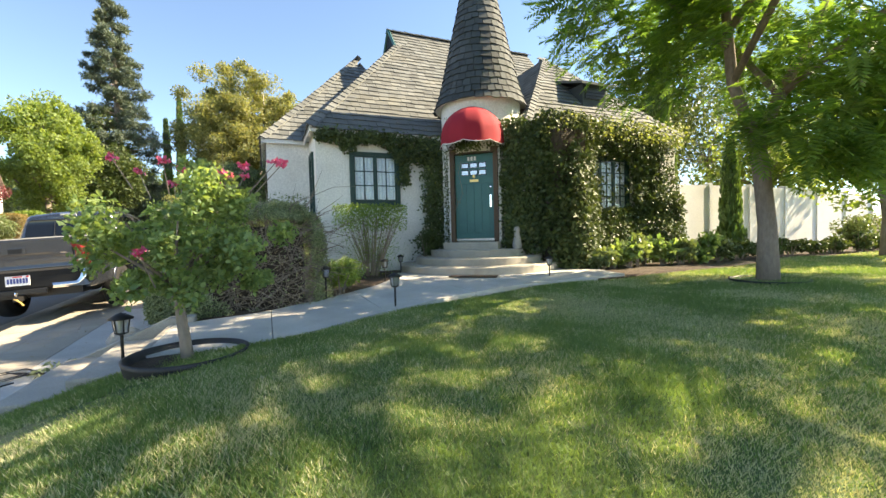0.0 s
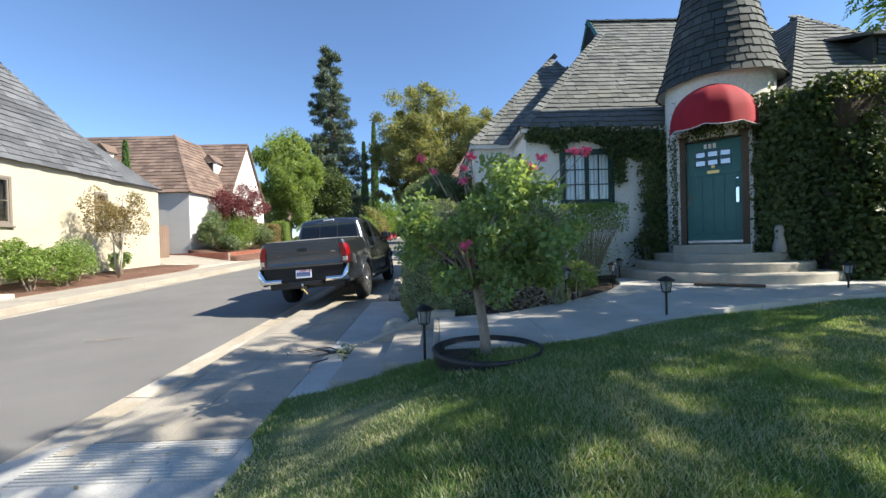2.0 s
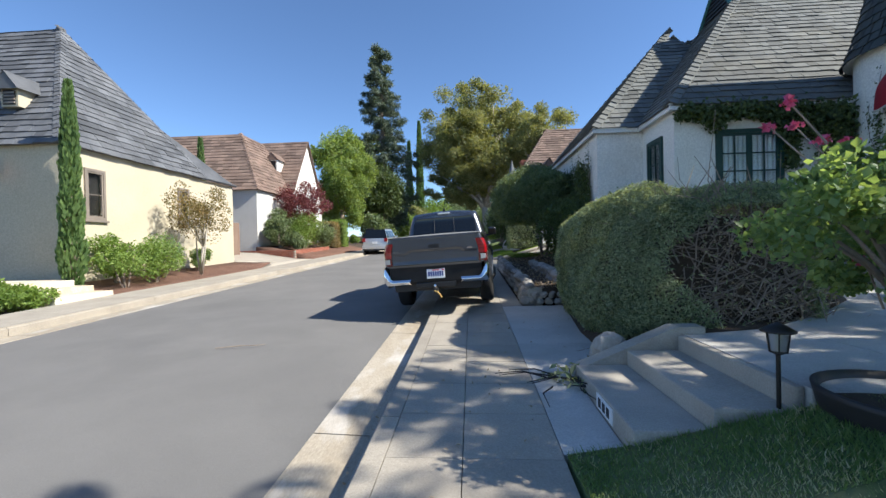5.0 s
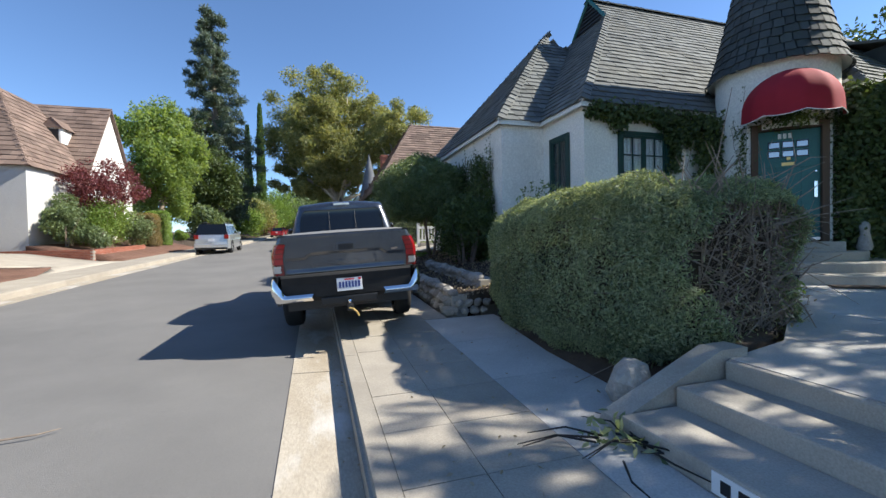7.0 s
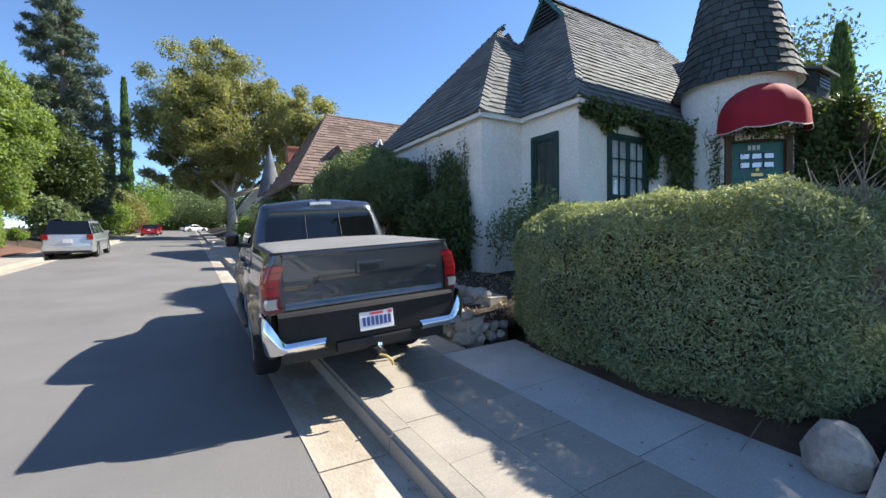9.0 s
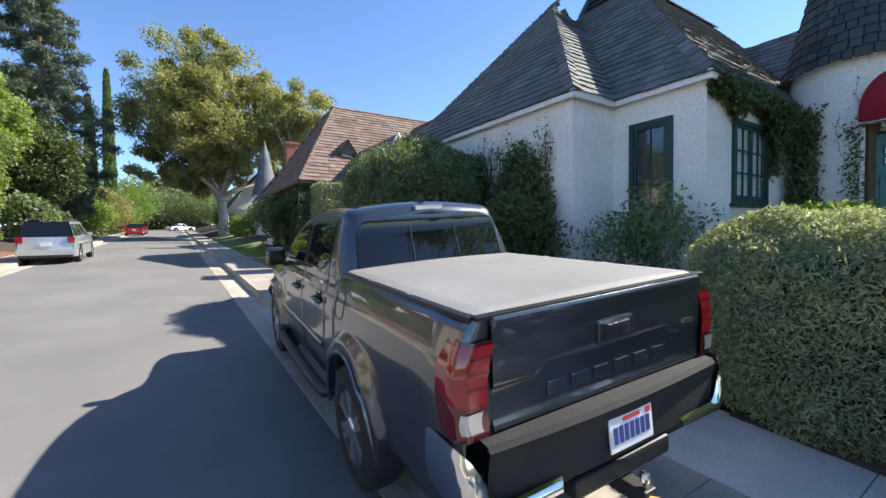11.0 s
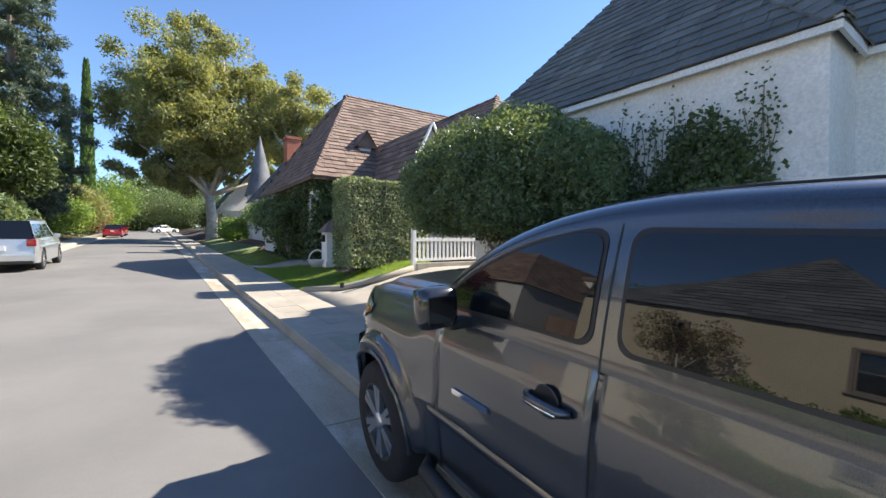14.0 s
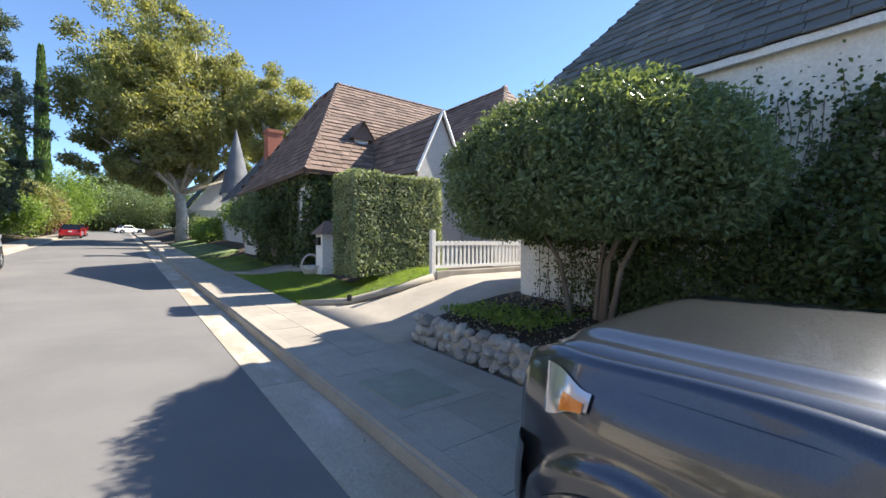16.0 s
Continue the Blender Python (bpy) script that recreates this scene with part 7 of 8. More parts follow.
part("wall", boxm(3.25, 25.2, 0.7, 14, 25.4, NZ), M_STUCCO_P, bh)
casement(bh, "window", pose(3.03, 26.1, 1.9, 0, 0, -90), 0.5, 1.6, 1, 4, 1, mat=M_WHITEPAINT, curtain=False)
NE, NS, NR = 2.72, 24.85, (5.6, 28.97, 8.38)
rf = new("roof")
rf.parent = bh
rf["label"] = "steep brown wooden shingle roof"
roof_faces(rf, [("south_slope", [(NE, NS, NZ), (15.5, NS, NZ), (15.5, NR[1], NR[2]), NR]), ("west_slope", [(NE, NS, NZ), (NE, 33.9, NZ), (5.6, 31.0, NR[2]), NR])], M_SHINGLE_B, 0.24, 0.42, 111)
roof_faces(rf, [("back_slope", [(NE, 33.9, NZ), (15.5, 33.9, NZ), (15.5, NR[1], NR[2]), NR])], M_SHINGLE_B, 0.6, 1.0, 114)
hip_caps(rf, (NE, NS, NZ), NR, M_SHINGLE_B)
hip_caps(rf, NR, (15.5, NR[1], NR[2]), M_SHINGLE_B)
part("fascia", boxm(NE - 0.03, NS, NZ - 0.13, NE, 33.9, NZ + 0.02), M_WOODBROWN, bh)
part("fascia", boxm(NE, NS - 0.03, NZ - 0.13, 10, NS, NZ + 0.02), M_WOODBROWN, bh)
# cross wing with hipped end, and a small white gable
X2 = (10.07, 23.7, 7.7)
roof_faces(rf, [("cross_west", [(6.9, 21.0, NZ), (6.9, 27.0, NZ), (10.07, 28.5, 7.7), X2]), ("cross_south", [(6.9, 21.0, NZ), (13.2, 21.0, NZ), X2])], M_SHINGLE_B, 0.24, 0.42, 121)
hip_caps(rf, (6.9, 21.0, NZ), X2, M_SHINGLE_B)
hip_caps(rf, X2, (10.07, 28.5, 7.7), M_SHINGLE_B)
part("wall", boxm(7.1, 21.3, 0.7, 13, 21.5, NZ), M_STUCCO_P, bh)
part("wall", boxm(7.1, 21.5, 0.7, 7.3, 25.2, NZ), M_STUCCO_P, bh)
ga, gb_, gp = (5.05, 22.3, 3.9), (6.65, 22.3, 3.9), (5.88, 22.3, 5.5)
part("gable", prism([(5.05, 22.3), (6.65, 22.3), (6.65, 22.5), (5.05, 22.5)], 0.7, 3.9), M_STUCCO_P, bh)
part("gable", solid([[ga, gb_, gp], [(5.05, 22.45, 3.9), (6.65, 22.45, 3.9), (5.88, 22.45, 5.5)]]), M_STUCCO_P, bh)
roof_faces(rf, [("gable_west", [(4.95, 22.2, 3.75), (4.95, 25.3, 3.75), (5.88, 26.3, 5.6), (5.88, 22.2, 5.6)]), ("gable_east", [(6.8, 22.2, 3.75), (6.8, 25.3, 3.75), (5.88, 26.3, 5.6), (5.88, 22.2, 5.6)])], M_SHINGLE_B, 0.24, 0.42, 131)
for a in (ga, gb_):
    part("barge_board", tube([(a[0] - 0.1 * (1 if a[0] < 6 else -1), 22.2, a[2] - 0.15), (5.88, 22.2, 5.62)], 0.05, 5), M_WHITEPAINT, bh)
# dormer vent
dv = new("dormer")
dv.parent = bh
dv["label"] = "small dormer vent with white louvres"
part("cheeks", boxm(4.95, 26.05, 4.9, 5.45, 27.2, 5.45), M_STUCCO_P, dv)
part("louvre_back", boxm(5.02, 26.03, 5.0, 5.38, 26.05, 5.32), M_BLACKTRIM, dv)
for k in range(4):
    part("slat", boxm(5.02, 26.0, 5.02 + 0.08 * k, 5.38, 26.035, 5.078 + 0.08 * k), M_WHITEPAINT, dv)
part("dormer_roof", solid([[(4.75, 25.85, 5.4), (5.2, 25.85, 6.05), (5.2, 27.6, 6.05), (4.75, 27.6, 5.4)], [(5.65, 25.85, 5.4), (5.2, 25.85, 6.05), (5.2, 27.6, 6.05), (5.65, 27.6, 5.4)], [(4.75, 25.95, 5.4), (5.65, 25.95, 5.4), (5.2, 25.95, 6.05)]]), M_SHINGLE_B, dv)
# ivy on the walls
P_, N_ = [], []
for _ in range(3000):
    P_.append((2.98 - 0.15 * rng.random(), rng.uniform(25.0, 31), rng.uniform(0.9, NZ - 0.1)))
    N_.append((-1, 0, 0.2))
    P_.append((rng.uniform(3.0, 6.0), 25.12 - 0.15 * rng.random(), rng.uniform(0.9, NZ - 0.1)))
    N_.append((0, -1, 0.2))
P_, N_ = zip(*[(p, n) for p, n in zip(P_, N_) if not (25.55 < p[1] < 26.15 and 1.9 < p[2] < 3.5 and p[0] < 3)])
vine("ivy", "dark ivy over the walls of the brown-roofed house", P_, N_, 16000, 0.12, L_IVY, 141)
shrub("shrub", "dark shrub by the house wall", 2.6, 27.6, 1.3, 0.9, 1.2, 2.0, L_IVY, 3500, 0.12, 142)
shrub("shrub", "green shrub beside the pavement lawn", 2.9, 30.5, 1.4, 1.0, 1.6, 2.6, L_PITTO, 4000, 0.14, 143)
shrub("shrub", "bright green shrub farther along", 3.2, 34.5, 1.5, 1.2, 1.6, 2.9, L_SHRUB, 3500, 0.15, 144)

# stone-edged beds by the pavement
part("paving_strip", strip(1.224, 1.56, 9.53, 17.45, -0.004, cross=0.01), M_CONC, pave)
wall1 = thing("stone_wall", "low dry-stone retaining wall of rounded field stones", "wall", (0, 0, 0))
stone_meshes = []
for k in range(6):
    bm = bmesh.new()
    bmesh.ops.create_icosphere(bm, subdivisions=2, radius=1.0)
    for v in bm.verts:
        v.co *= 0.85 + 0.3 * noise.noise(v.co * 1.3 + Vector((k * 7, 0, 0)))
        v.co.x = max(-0.8, min(0.8, v.co.x))
    me = bpy.data.meshes.new("stone")
    bm.to_mesh(me)
    bm.free()
    me.materials.append(M_STONE)
    stone_meshes.append(me)


def stones(parent, x, y0, y1, zf, rows, r):
    y = y0
    n = 0
    for j in range(rows):
        y = y0 + (0.5 * r if j % 2 else 0)
        while y < y1:
            s = r * random.uniform(0.75, 1.25)
            ob = new("stone", stone_meshes[random.randrange(6)])
            ob.parent = parent
            ob.matrix_local = pose(x + random.uniform(-0.03, 0.03) + 0.02 * j, y, zf(y) + 0.07 + j * r * 1.25, random.uniform(-25, 25), random.uniform(-20, 20), random.uniform(0, 360)) @ Matrix.Diagonal((s, s * random.uniform(0.9, 1.35), s * 0.8, 1))
            y += s * 1.75
            n += 1


stones(wall1, 1.70, 9.75, 17.5, lambda y: G(y) - 0.02, 3, 0.108)
part("wall_fill", prism([(1.70, 9.7), (1.95, 9.7), (1.95, 17.45), (1.70, 17.45)], lambda x, y: G(y) - 0.2, lambda x, y: G(y) + 0.30), M_STEP, wall1)
for j in range(2):
    for k in range(4):
        q = random.uniform(0.075, 0.095)
        ob = new("stone", stone_meshes[random.randrange(6)])
        ob.parent = wall1
        ob.matrix_local = pose(1.76 + 0.15 * k + 0.06 * (j % 2), 9.70, G(9.7) + 0.05 + j * 0.12, random.uniform(-25, 25), random.uniform(-20, 20), random.uniform(0, 360)) @ Matrix.Diagonal((q, q, q * 0.85, 1))
wall2 = thing("stone_wall", "second tier of low field-stone edging", "wall", (0, 0, 0))
stones(wall2, 2.32, 10.1, 13.2, lambda y: G(y) + 0.26, 2, 0.11)
part("wall_fill", prism([(2.3, 10.0), (2.6, 10.0), (2.6, 13.2), (2.3, 13.2)], lambda x, y: G(y) - 0.2, lambda x, y: G(y) + 0.46), M_STEP, wall2)
tagged(terrain([(1.74, 9.74), (3.7, 9.74), (3.7, 17.35), (2.6, 17.42), (1.74, 17.42)], lambda x, y: G(y) + 0.29 + 0.25 * sstep(1.8, 3.4, x) + 0.02 * math.sin(5 * x + 3 * y), 0.4, "planting_bed", M_SOIL_SHADE), "dark soil planting bed behind the stones", "soil", kind="structure")
tagged(terrain([(2.08, 6.22), (2.7, 6.22), (3.4, 6.3), (4.3, 6.85), (5.2, 7.6), (5.75, 8.4), (6.1, 9.4), (7.3, 9.5), (7.3, 10.5), (3.6, 10.5), (3.6, 9.2), (2.08, 9.2)], lambda x, y: 0.02 + 0.30 * sstep(2.2, 2.8, x) + 0.08 * sstep(3, 6, x), 0.4, "planting_bed", M_SOIL_SHADE), "dark soil planting bed below the windows", "soil", kind="structure")
tagged(terrain([(8.6, 6.3), (9.6, 6.25), (13.5, 6.35), (15.2, 7.05), (24, 6.85), (24, 9.2), (13.9, 9.2), (13.9, 8.7), (9.2, 8.7)], lambda x, y: 0.40, 0.8, "planting_bed", M_SOIL_SHADE), "dark soil planting bed below the ivy", "soil", kind="structure")
cov_ = thing("utility_cover", "rectangular concrete utility cover set in the pavement", "cover", (0.62, 16.05, G(16.05) + 0.001))
for nm, q, m_ in (("cover_frame", (-0.35, -0.42, -0.02, 0.35, 0.42, 0.0035), M_GUTTER), ("cover_lid", (-0.335, -0.40, -0.02, 0.335, 0.40, 0.008), M_COVER)):
    ob = part(nm, boxm(*q), m_, cov_)
    ob.matrix_local = pose(0, 0, 0, 2.0, 0, 0)
gc = thing("ground_cover", "low yellow-green ground cover plants", "plants", (2.4, 16.6, G(16.6) + 0.42), kind="stuff")
leaves("foliage", np.stack([rng.uniform(-0.4, 1.0, 2600), rng.uniform(-1.0, 0.7, 2600), rng.uniform(0, 0.09, 2600)], 1), 0.05, L_SHRUB, gc, "", rng, 0.7)
lit = thing("leaf_litter", "scattered fallen leaves and dry twigs on the soil", "litter", (2.3, 13, 0), kind="stuff")
q = np.stack([rng.uniform(-0.4, 1.2, 2500), rng.uniform(-3.5, 4.2, 2500), np.zeros(2500)], 1)
q[:, 2] = [G(13 + b) + 0.31 + 0.25 * sstep(1.8, 3.4, 2.3 + a) for a, b in q[:, :2]]
leaves("litter_leaves", q, 0.05, L_DEAD, lit, "", rng, 0.6)
boulder = tagged(new("boulder", stone_meshes[2]), "grey lichened boulder beside the steps", "boulder")
boulder.matrix_world = pose(2.02, 6.38, 0.10, 10, 15, 40) @ Matrix.Diagonal((0.24, 0.20, 0.24, 1))

# garden wall behind the lawn
gw = tagged(new("garden_wall"), "white panelled garden wall behind the lawn", "wall", kind="structure")
for k in range(6):
    part("wall_panel", boxm(14.1 + 1.95 * k, 9.0, 0.3, 14.1 + 1.95 * k + 1.93, 9.12, 2.55 - 0.12 * (k > 3)), M_STUCCO, gw)
for k in range(7):
    part("wall_post", boxm(14.04 + 1.95 * k, 8.96, 0.3, 14.16 + 1.95 * k, 9.16, 2.62 - 0.12 * (k > 3)), M_WHITEPAINT, gw)


# ---- far side of the street ----
yh = thing("yellow_house", "pale yellow stucco house with a tall slate-grey hipped roof", "house", (0, 0, 0))
YZ, YX, YS, YN = 4.05, -10.0, 12.3, 18.1
part("wall", wall_with_openings("y", YX, YS, YN, 0.3, YZ, [(12.95, 13.6, 2.1, 3.55), (16.6, 17.2, 2.2, 3.5)], 0.2, -1), M_STUCCO_Y, yh)
part("wall", boxm(-23, YS, 0.3, YX - 0.2, YS + 0.2, YZ), M_STUCCO_Y, yh)
part("wall", boxm(-23, YN - 0.2, 0.3, YX - 0.2, YN, YZ), M_STUCCO_Y, yh)
M_WINTRIM = surf("taupe_trim", (0.20, 0.17, 0.14), (0.25, 0.21, 0.175), 0.6, 3, 40, 0.1)
casement(yh, "window", pose(YX + 0.02, 12.95, 2.1, 0, 0, 90), 0.65, 1.45, 1, 2, 1, curtain=False, mat=M_WINTRIM)
casement(yh, "window", pose(YX + 0.02, 16.6, 2.2, 0, 0, 90), 0.6, 1.3, 1, 2, 1, curtain=False, mat=M_WINTRIM)
yr_ = new("roof")
yr_.parent = yh
yr_["label"] = "tall slate-grey shingle roof"
e = 0.12
PK = (-12.9, 15.2, 8.7)
roof_faces(yr_, [("east_slope", [(YX + e, YS - e, YZ), (YX + e, YN + e, YZ), PK]), ("south_slope", [(YX + e, YS - e, YZ), (-23, YS - e, YZ), (-23, 15.2, 8.7), PK]), ("north_slope", [(YX + e, YN + e, YZ), (-23, YN + e, YZ), (-23, 15.2, 8.7), PK]), ("low_roof", [(YX + e + 0.02, 17.3, YZ - 0.02), (YX + e + 0.02, 20.2, YZ - 0.02), (-12.4, 19.6, 5.5), (-11.7, 16.6, 6.6)])], M_SHINGLE_S, 0.24, 0.45, 201)
hip_caps(yr_, (YX + e, YS - e, YZ), PK, M_SHINGLE_S)
hip_caps(yr_, (YX + e, YN + e, YZ), PK, M_SHINGLE_S)
part("wall", boxm(-13, 18.1, 0.3, YX, 20.1, YZ - 0.05), M_STUCCO_Y, yh)
yd = new("dormer")
yd.parent = yh
yd["label"] = "small dormer vent with cream frame"
part("cheeks", boxm(-12.15, 12.75, 5.25, -11.65, 13.9, 5.75), M_STUCCO_Y, yd)
part("vent", boxm(-12.08, 12.73, 5.3, -11.72, 12.75, 5.7), M_BLACKTRIM, yd)
for k in range(4):
    part("slat", boxm(-12.08, 12.70, 5.33 + 0.09 * k, -11.72, 12.735, 5.37 + 0.09 * k), M_WINTRIM, yd)
part("dormer_roof", solid([[(-12.3, 12.6, 5.7), (-11.9, 12.6, 6.2), (-11.9, 14.4, 6.2), (-12.3, 14.4, 5.7)], [(-11.5, 12.6, 5.7), (-11.9, 12.6, 6.2), (-11.9, 14.4, 6.2), (-11.5, 14.4, 5.7)], [(-12.3, 12.62, 5.7), (-11.5, 12.62, 5.7), (-11.9, 12.62, 6.2)]]), M_SHINGLE_S, yd)
wl = thing("wall_lantern", "small dark lantern with amber glass on the yellow wall", "lantern", (-11.7, 12.28, 3.45))
part("bracket", tube([(0, 0, 0.1), (0, -0.16, 0.14), (0, -0.2, 0.06)], 0.018, 6), M_METAL_DK, wl)
part("glass", boxm(-0.08, -0.28, -0.22, 0.08, -0.12, 0.04, 0.02), M_AMBER, wl)
part("lid", lathe([(0.12, 0.0), (0.02, 0.09), (0.0, 0.12)], 8, None, (0, -0.2, 0.04)), M_METAL_DK, wl)
gp_ = thing("gate_pillar", "yellow stucco gate pillar with a slate cap", "pillar", (-9.55, 9.3, G(9.3) + 0.1))
part("shaft", boxm(-0.3, -0.3, -0.2, 0.3, 0.3, 1.45), M_STUCCO_Y, gp_)
part("cap", lathe([(0.52, 1.43), (0.45, 1.55), (0.25, 1.85), (0.0, 1.95)], 4, None), M_SHINGLE_S, gp_)
for k in range(3):
    part("number_bar", boxm(0.302, -0.05 + 0.09 * k, 1.18, 0.308, 0.0 + 0.09 * k, 1.3), M_METAL_DK, gp_)
ys_ = tagged(new("garden_steps"), "cream concrete steps up from the far pavement", "steps", kind="structure")
for k in range(3):
    part("step", boxm(-8.45 - 0.5 * k, 10.2, 0.0, -7.96 - 0.5 * k, 11.6, G(10.9) + 0.13 * (k + 1), 0.015), M_CREAM, ys_)
part("path_slab", boxm(-11, 10.2, 0.0, -9.45, 11.6, G(10.9) + 0.395), M_CREAM, ys_)
YL = [(-7.97, 2), (-7.97, 9.0), (-9.3, 8.6), (-16, 8.6), (-16, 2)]
tagged(terrain(YL, yard_z, 0.9, "lawn", M_TURF), "sunlit lawn beyond the far pavement", "lawn", kind="structure")
grass(YL, yard_z, 12000, np.random.default_rng(8), "grass", "green lawn grass across the street", h=0.07, dry=0.05, mats=(L_GRASS_SUN, L_GRASS))
tagged(terrain([(-7.97, 11.7), (-9.9, 11.7), (-9.9, 20.0), (-9.0, 21.4), (-7.97, 18.5)], yard_z, 0.8, "planting_bed", M_MULCH), "red-brown bark mulch bed", "mulch", kind="structure")
tagged(terrain([(-7.97, 18.6), (-9.0, 21.5), (-9.95, 20.2), (-16, 20.2), (-16, 24.3), (-7.97, 24.3)], lambda x, y: land(x, y) + 0.02, 1.2, "driveway", M_CONC), "pale driveway across the street", "driveway", kind="structure")
tagged(terrain([(-7.97, 24.4), (-9.1, 24.6), (-11.4, 24.6), (-11.4, 36), (-7.97, 36)], lambda x, y: land(x, y) + 0.05 + 0.25 * sstep(-8.2, -9.2, x), 0.9, "planting_bed", M_MULCH), "bare red-brown mulch slope", "mulch", kind="structure")
bw = thing("brick_planter", "low red brick planter wall", "wall", (-9.1, 24.5, G(24.5)))
bmesh_brick = boxm(-0.098, -0.045, -0.03, 0.098, 0.045, 0.03, 0.004)
bme = bpy.data.meshes.new("brick")
bmesh_brick.to_mesh(bme)
bmesh_brick.free()
bme.materials.append(M_BRICK)
for j in range(7):
    for k in range(16):
        ob = new("brick", bme)
        ob.parent = bw
        ob.matrix_local = pose(-0.1 - 0.205 * k - 0.1 * (j % 2), 0, 0.05 + 0.068 * j)
    for k in range(26):
        ob = new("brick", bme)
        ob.parent = bw
        ob.matrix_local = pose(0.0, 0.12 + 0.205 * k + 0.1 * (j % 2), 0.05 + 0.068 * j + 0.0072 * k, 0, 0, 90)
part("mortar", boxm(-3.4, -0.03, -0.05, 0.0, 0.03, 0.49), M_STEP, bw)
part("mortar", boxm(-0.03, 0.0, -0.05, 0.03, 5.4, 0.47), M_STEP, bw)

# second house across the street
hb = thing("gabled_house", "pale stucco house with brown shingle roof and white gable", "house", (0, 0, 0))
BX, BS, BZ = -11.5, 25.0, 4.6
part("wall", boxm(-24, BS, 0.5, BX, BS + 0.2, BZ), M_STUCCO_P, hb)
part("wall", boxm(BX - 0.2, BS + 0.2, 0.5, BX, 29.4, BZ), M_STUCCO_P, hb)
part("gable", prism([(BX, 29.4), (BX, 35.2), (BX - 0.2, 35.2), (BX - 0.2, 29.4)], 0.5, BZ), M_STUCCO, hb)
part("gable", solid([[(BX + 0.02, 29.4, BZ), (BX + 0.02, 35.2, BZ), (BX + 0.02, 32.3, 9.0)], [(BX - 0.2, 29.4, BZ), (BX - 0.2, 35.2, BZ), (BX - 0.2, 32.3, 9.0)]]), M_STUCCO, hb)
part("door", boxm(BX - 0.05, 32.9, 1.6, BX + 0.05, 33.8, 3.6), M_WOODBROWN, hb, "arched brown wooden door")
rb = new("roof")
rb.parent = hb
rb["label"] = "brown shingle roof"
PB = (-14.2, 28.3, 8.75)
roof_faces(rb, [("south_slope", [(BX + 0.15, BS - 0.15, BZ), (-24, BS - 0.15, BZ), (-24, 28.3, 8.75), PB]), ("east_slope", [(BX + 0.15, BS - 0.15, BZ), (BX + 0.15, 29.8, BZ), (-14.2, 31.2, 8.75), PB]), ("gable_south", [(BX + 0.2, 29.2, BZ - 0.1), (-20, 29.2, BZ - 0.1), (-20, 32.3, 9.15), (BX + 0.2, 32.3, 9.15)]), ("gable_north", [(BX + 0.2, 35.4, BZ - 0.1), (-20, 35.4, BZ - 0.1), (-20, 32.3, 9.15), (BX + 0.2, 32.3, 9.15)])], M_SHINGLE_B, 0.3, 0.6, 221)
hip_caps(rb, (BX + 0.15, BS - 0.15, BZ), PB, M_SHINGLE_B)
for yy, xx in ((30.6, -13.0), (27.0, -17.5)):
    dq = new("dormer")
    dq.parent = hb
    dq["label"] = "small dormer vent"
    part("cheeks", boxm(xx - 0.35, yy - 0.6, 6.6, xx + 0.35, yy + 0.9, 7.4), M_STUCCO, dq)
    part("vent", boxm(xx - 0.26, yy - 0.63, 6.65, xx + 0.26, yy - 0.6, 7.3), M_BLACKTRIM, dq)
    part("dormer_roof", solid([[(xx - 0.5, yy - 0.7, 7.35), (xx, yy - 0.7, 7.9), (xx, yy + 1.4, 7.9), (xx - 0.5, yy + 1.4, 7.35)], [(xx + 0.5, yy - 0.7, 7.35), (xx, yy - 0.7, 7.9), (xx, yy + 1.4, 7.9), (xx + 0.5, yy + 1.4, 7.35)], [(xx - 0.5, yy - 0.68, 7.35), (xx + 0.5, yy - 0.68, 7.35), (xx, yy - 0.68, 7.9)]]), M_SHINGLE_B, dq)
fg = thing("wooden_fence", "weathered brown board fence and gate between houses", "fence", (-11.2, 20.4, land(-11, 20.4)))
for k in range(14):
    part("board", boxm(-0.03, 0.16 * k, 0.0, 0.0, 0.16 * k + 0.15, 1.75, 0.003), M_FENCE, fg)
for k in range(8):
    part("board", boxm(-0.2 - 0.17 * k, 2.3, 0.0, -0.05 - 0.17 * k, 2.33, 1.6, 0.003), M_BRICK, fg, "red-brown gate board")

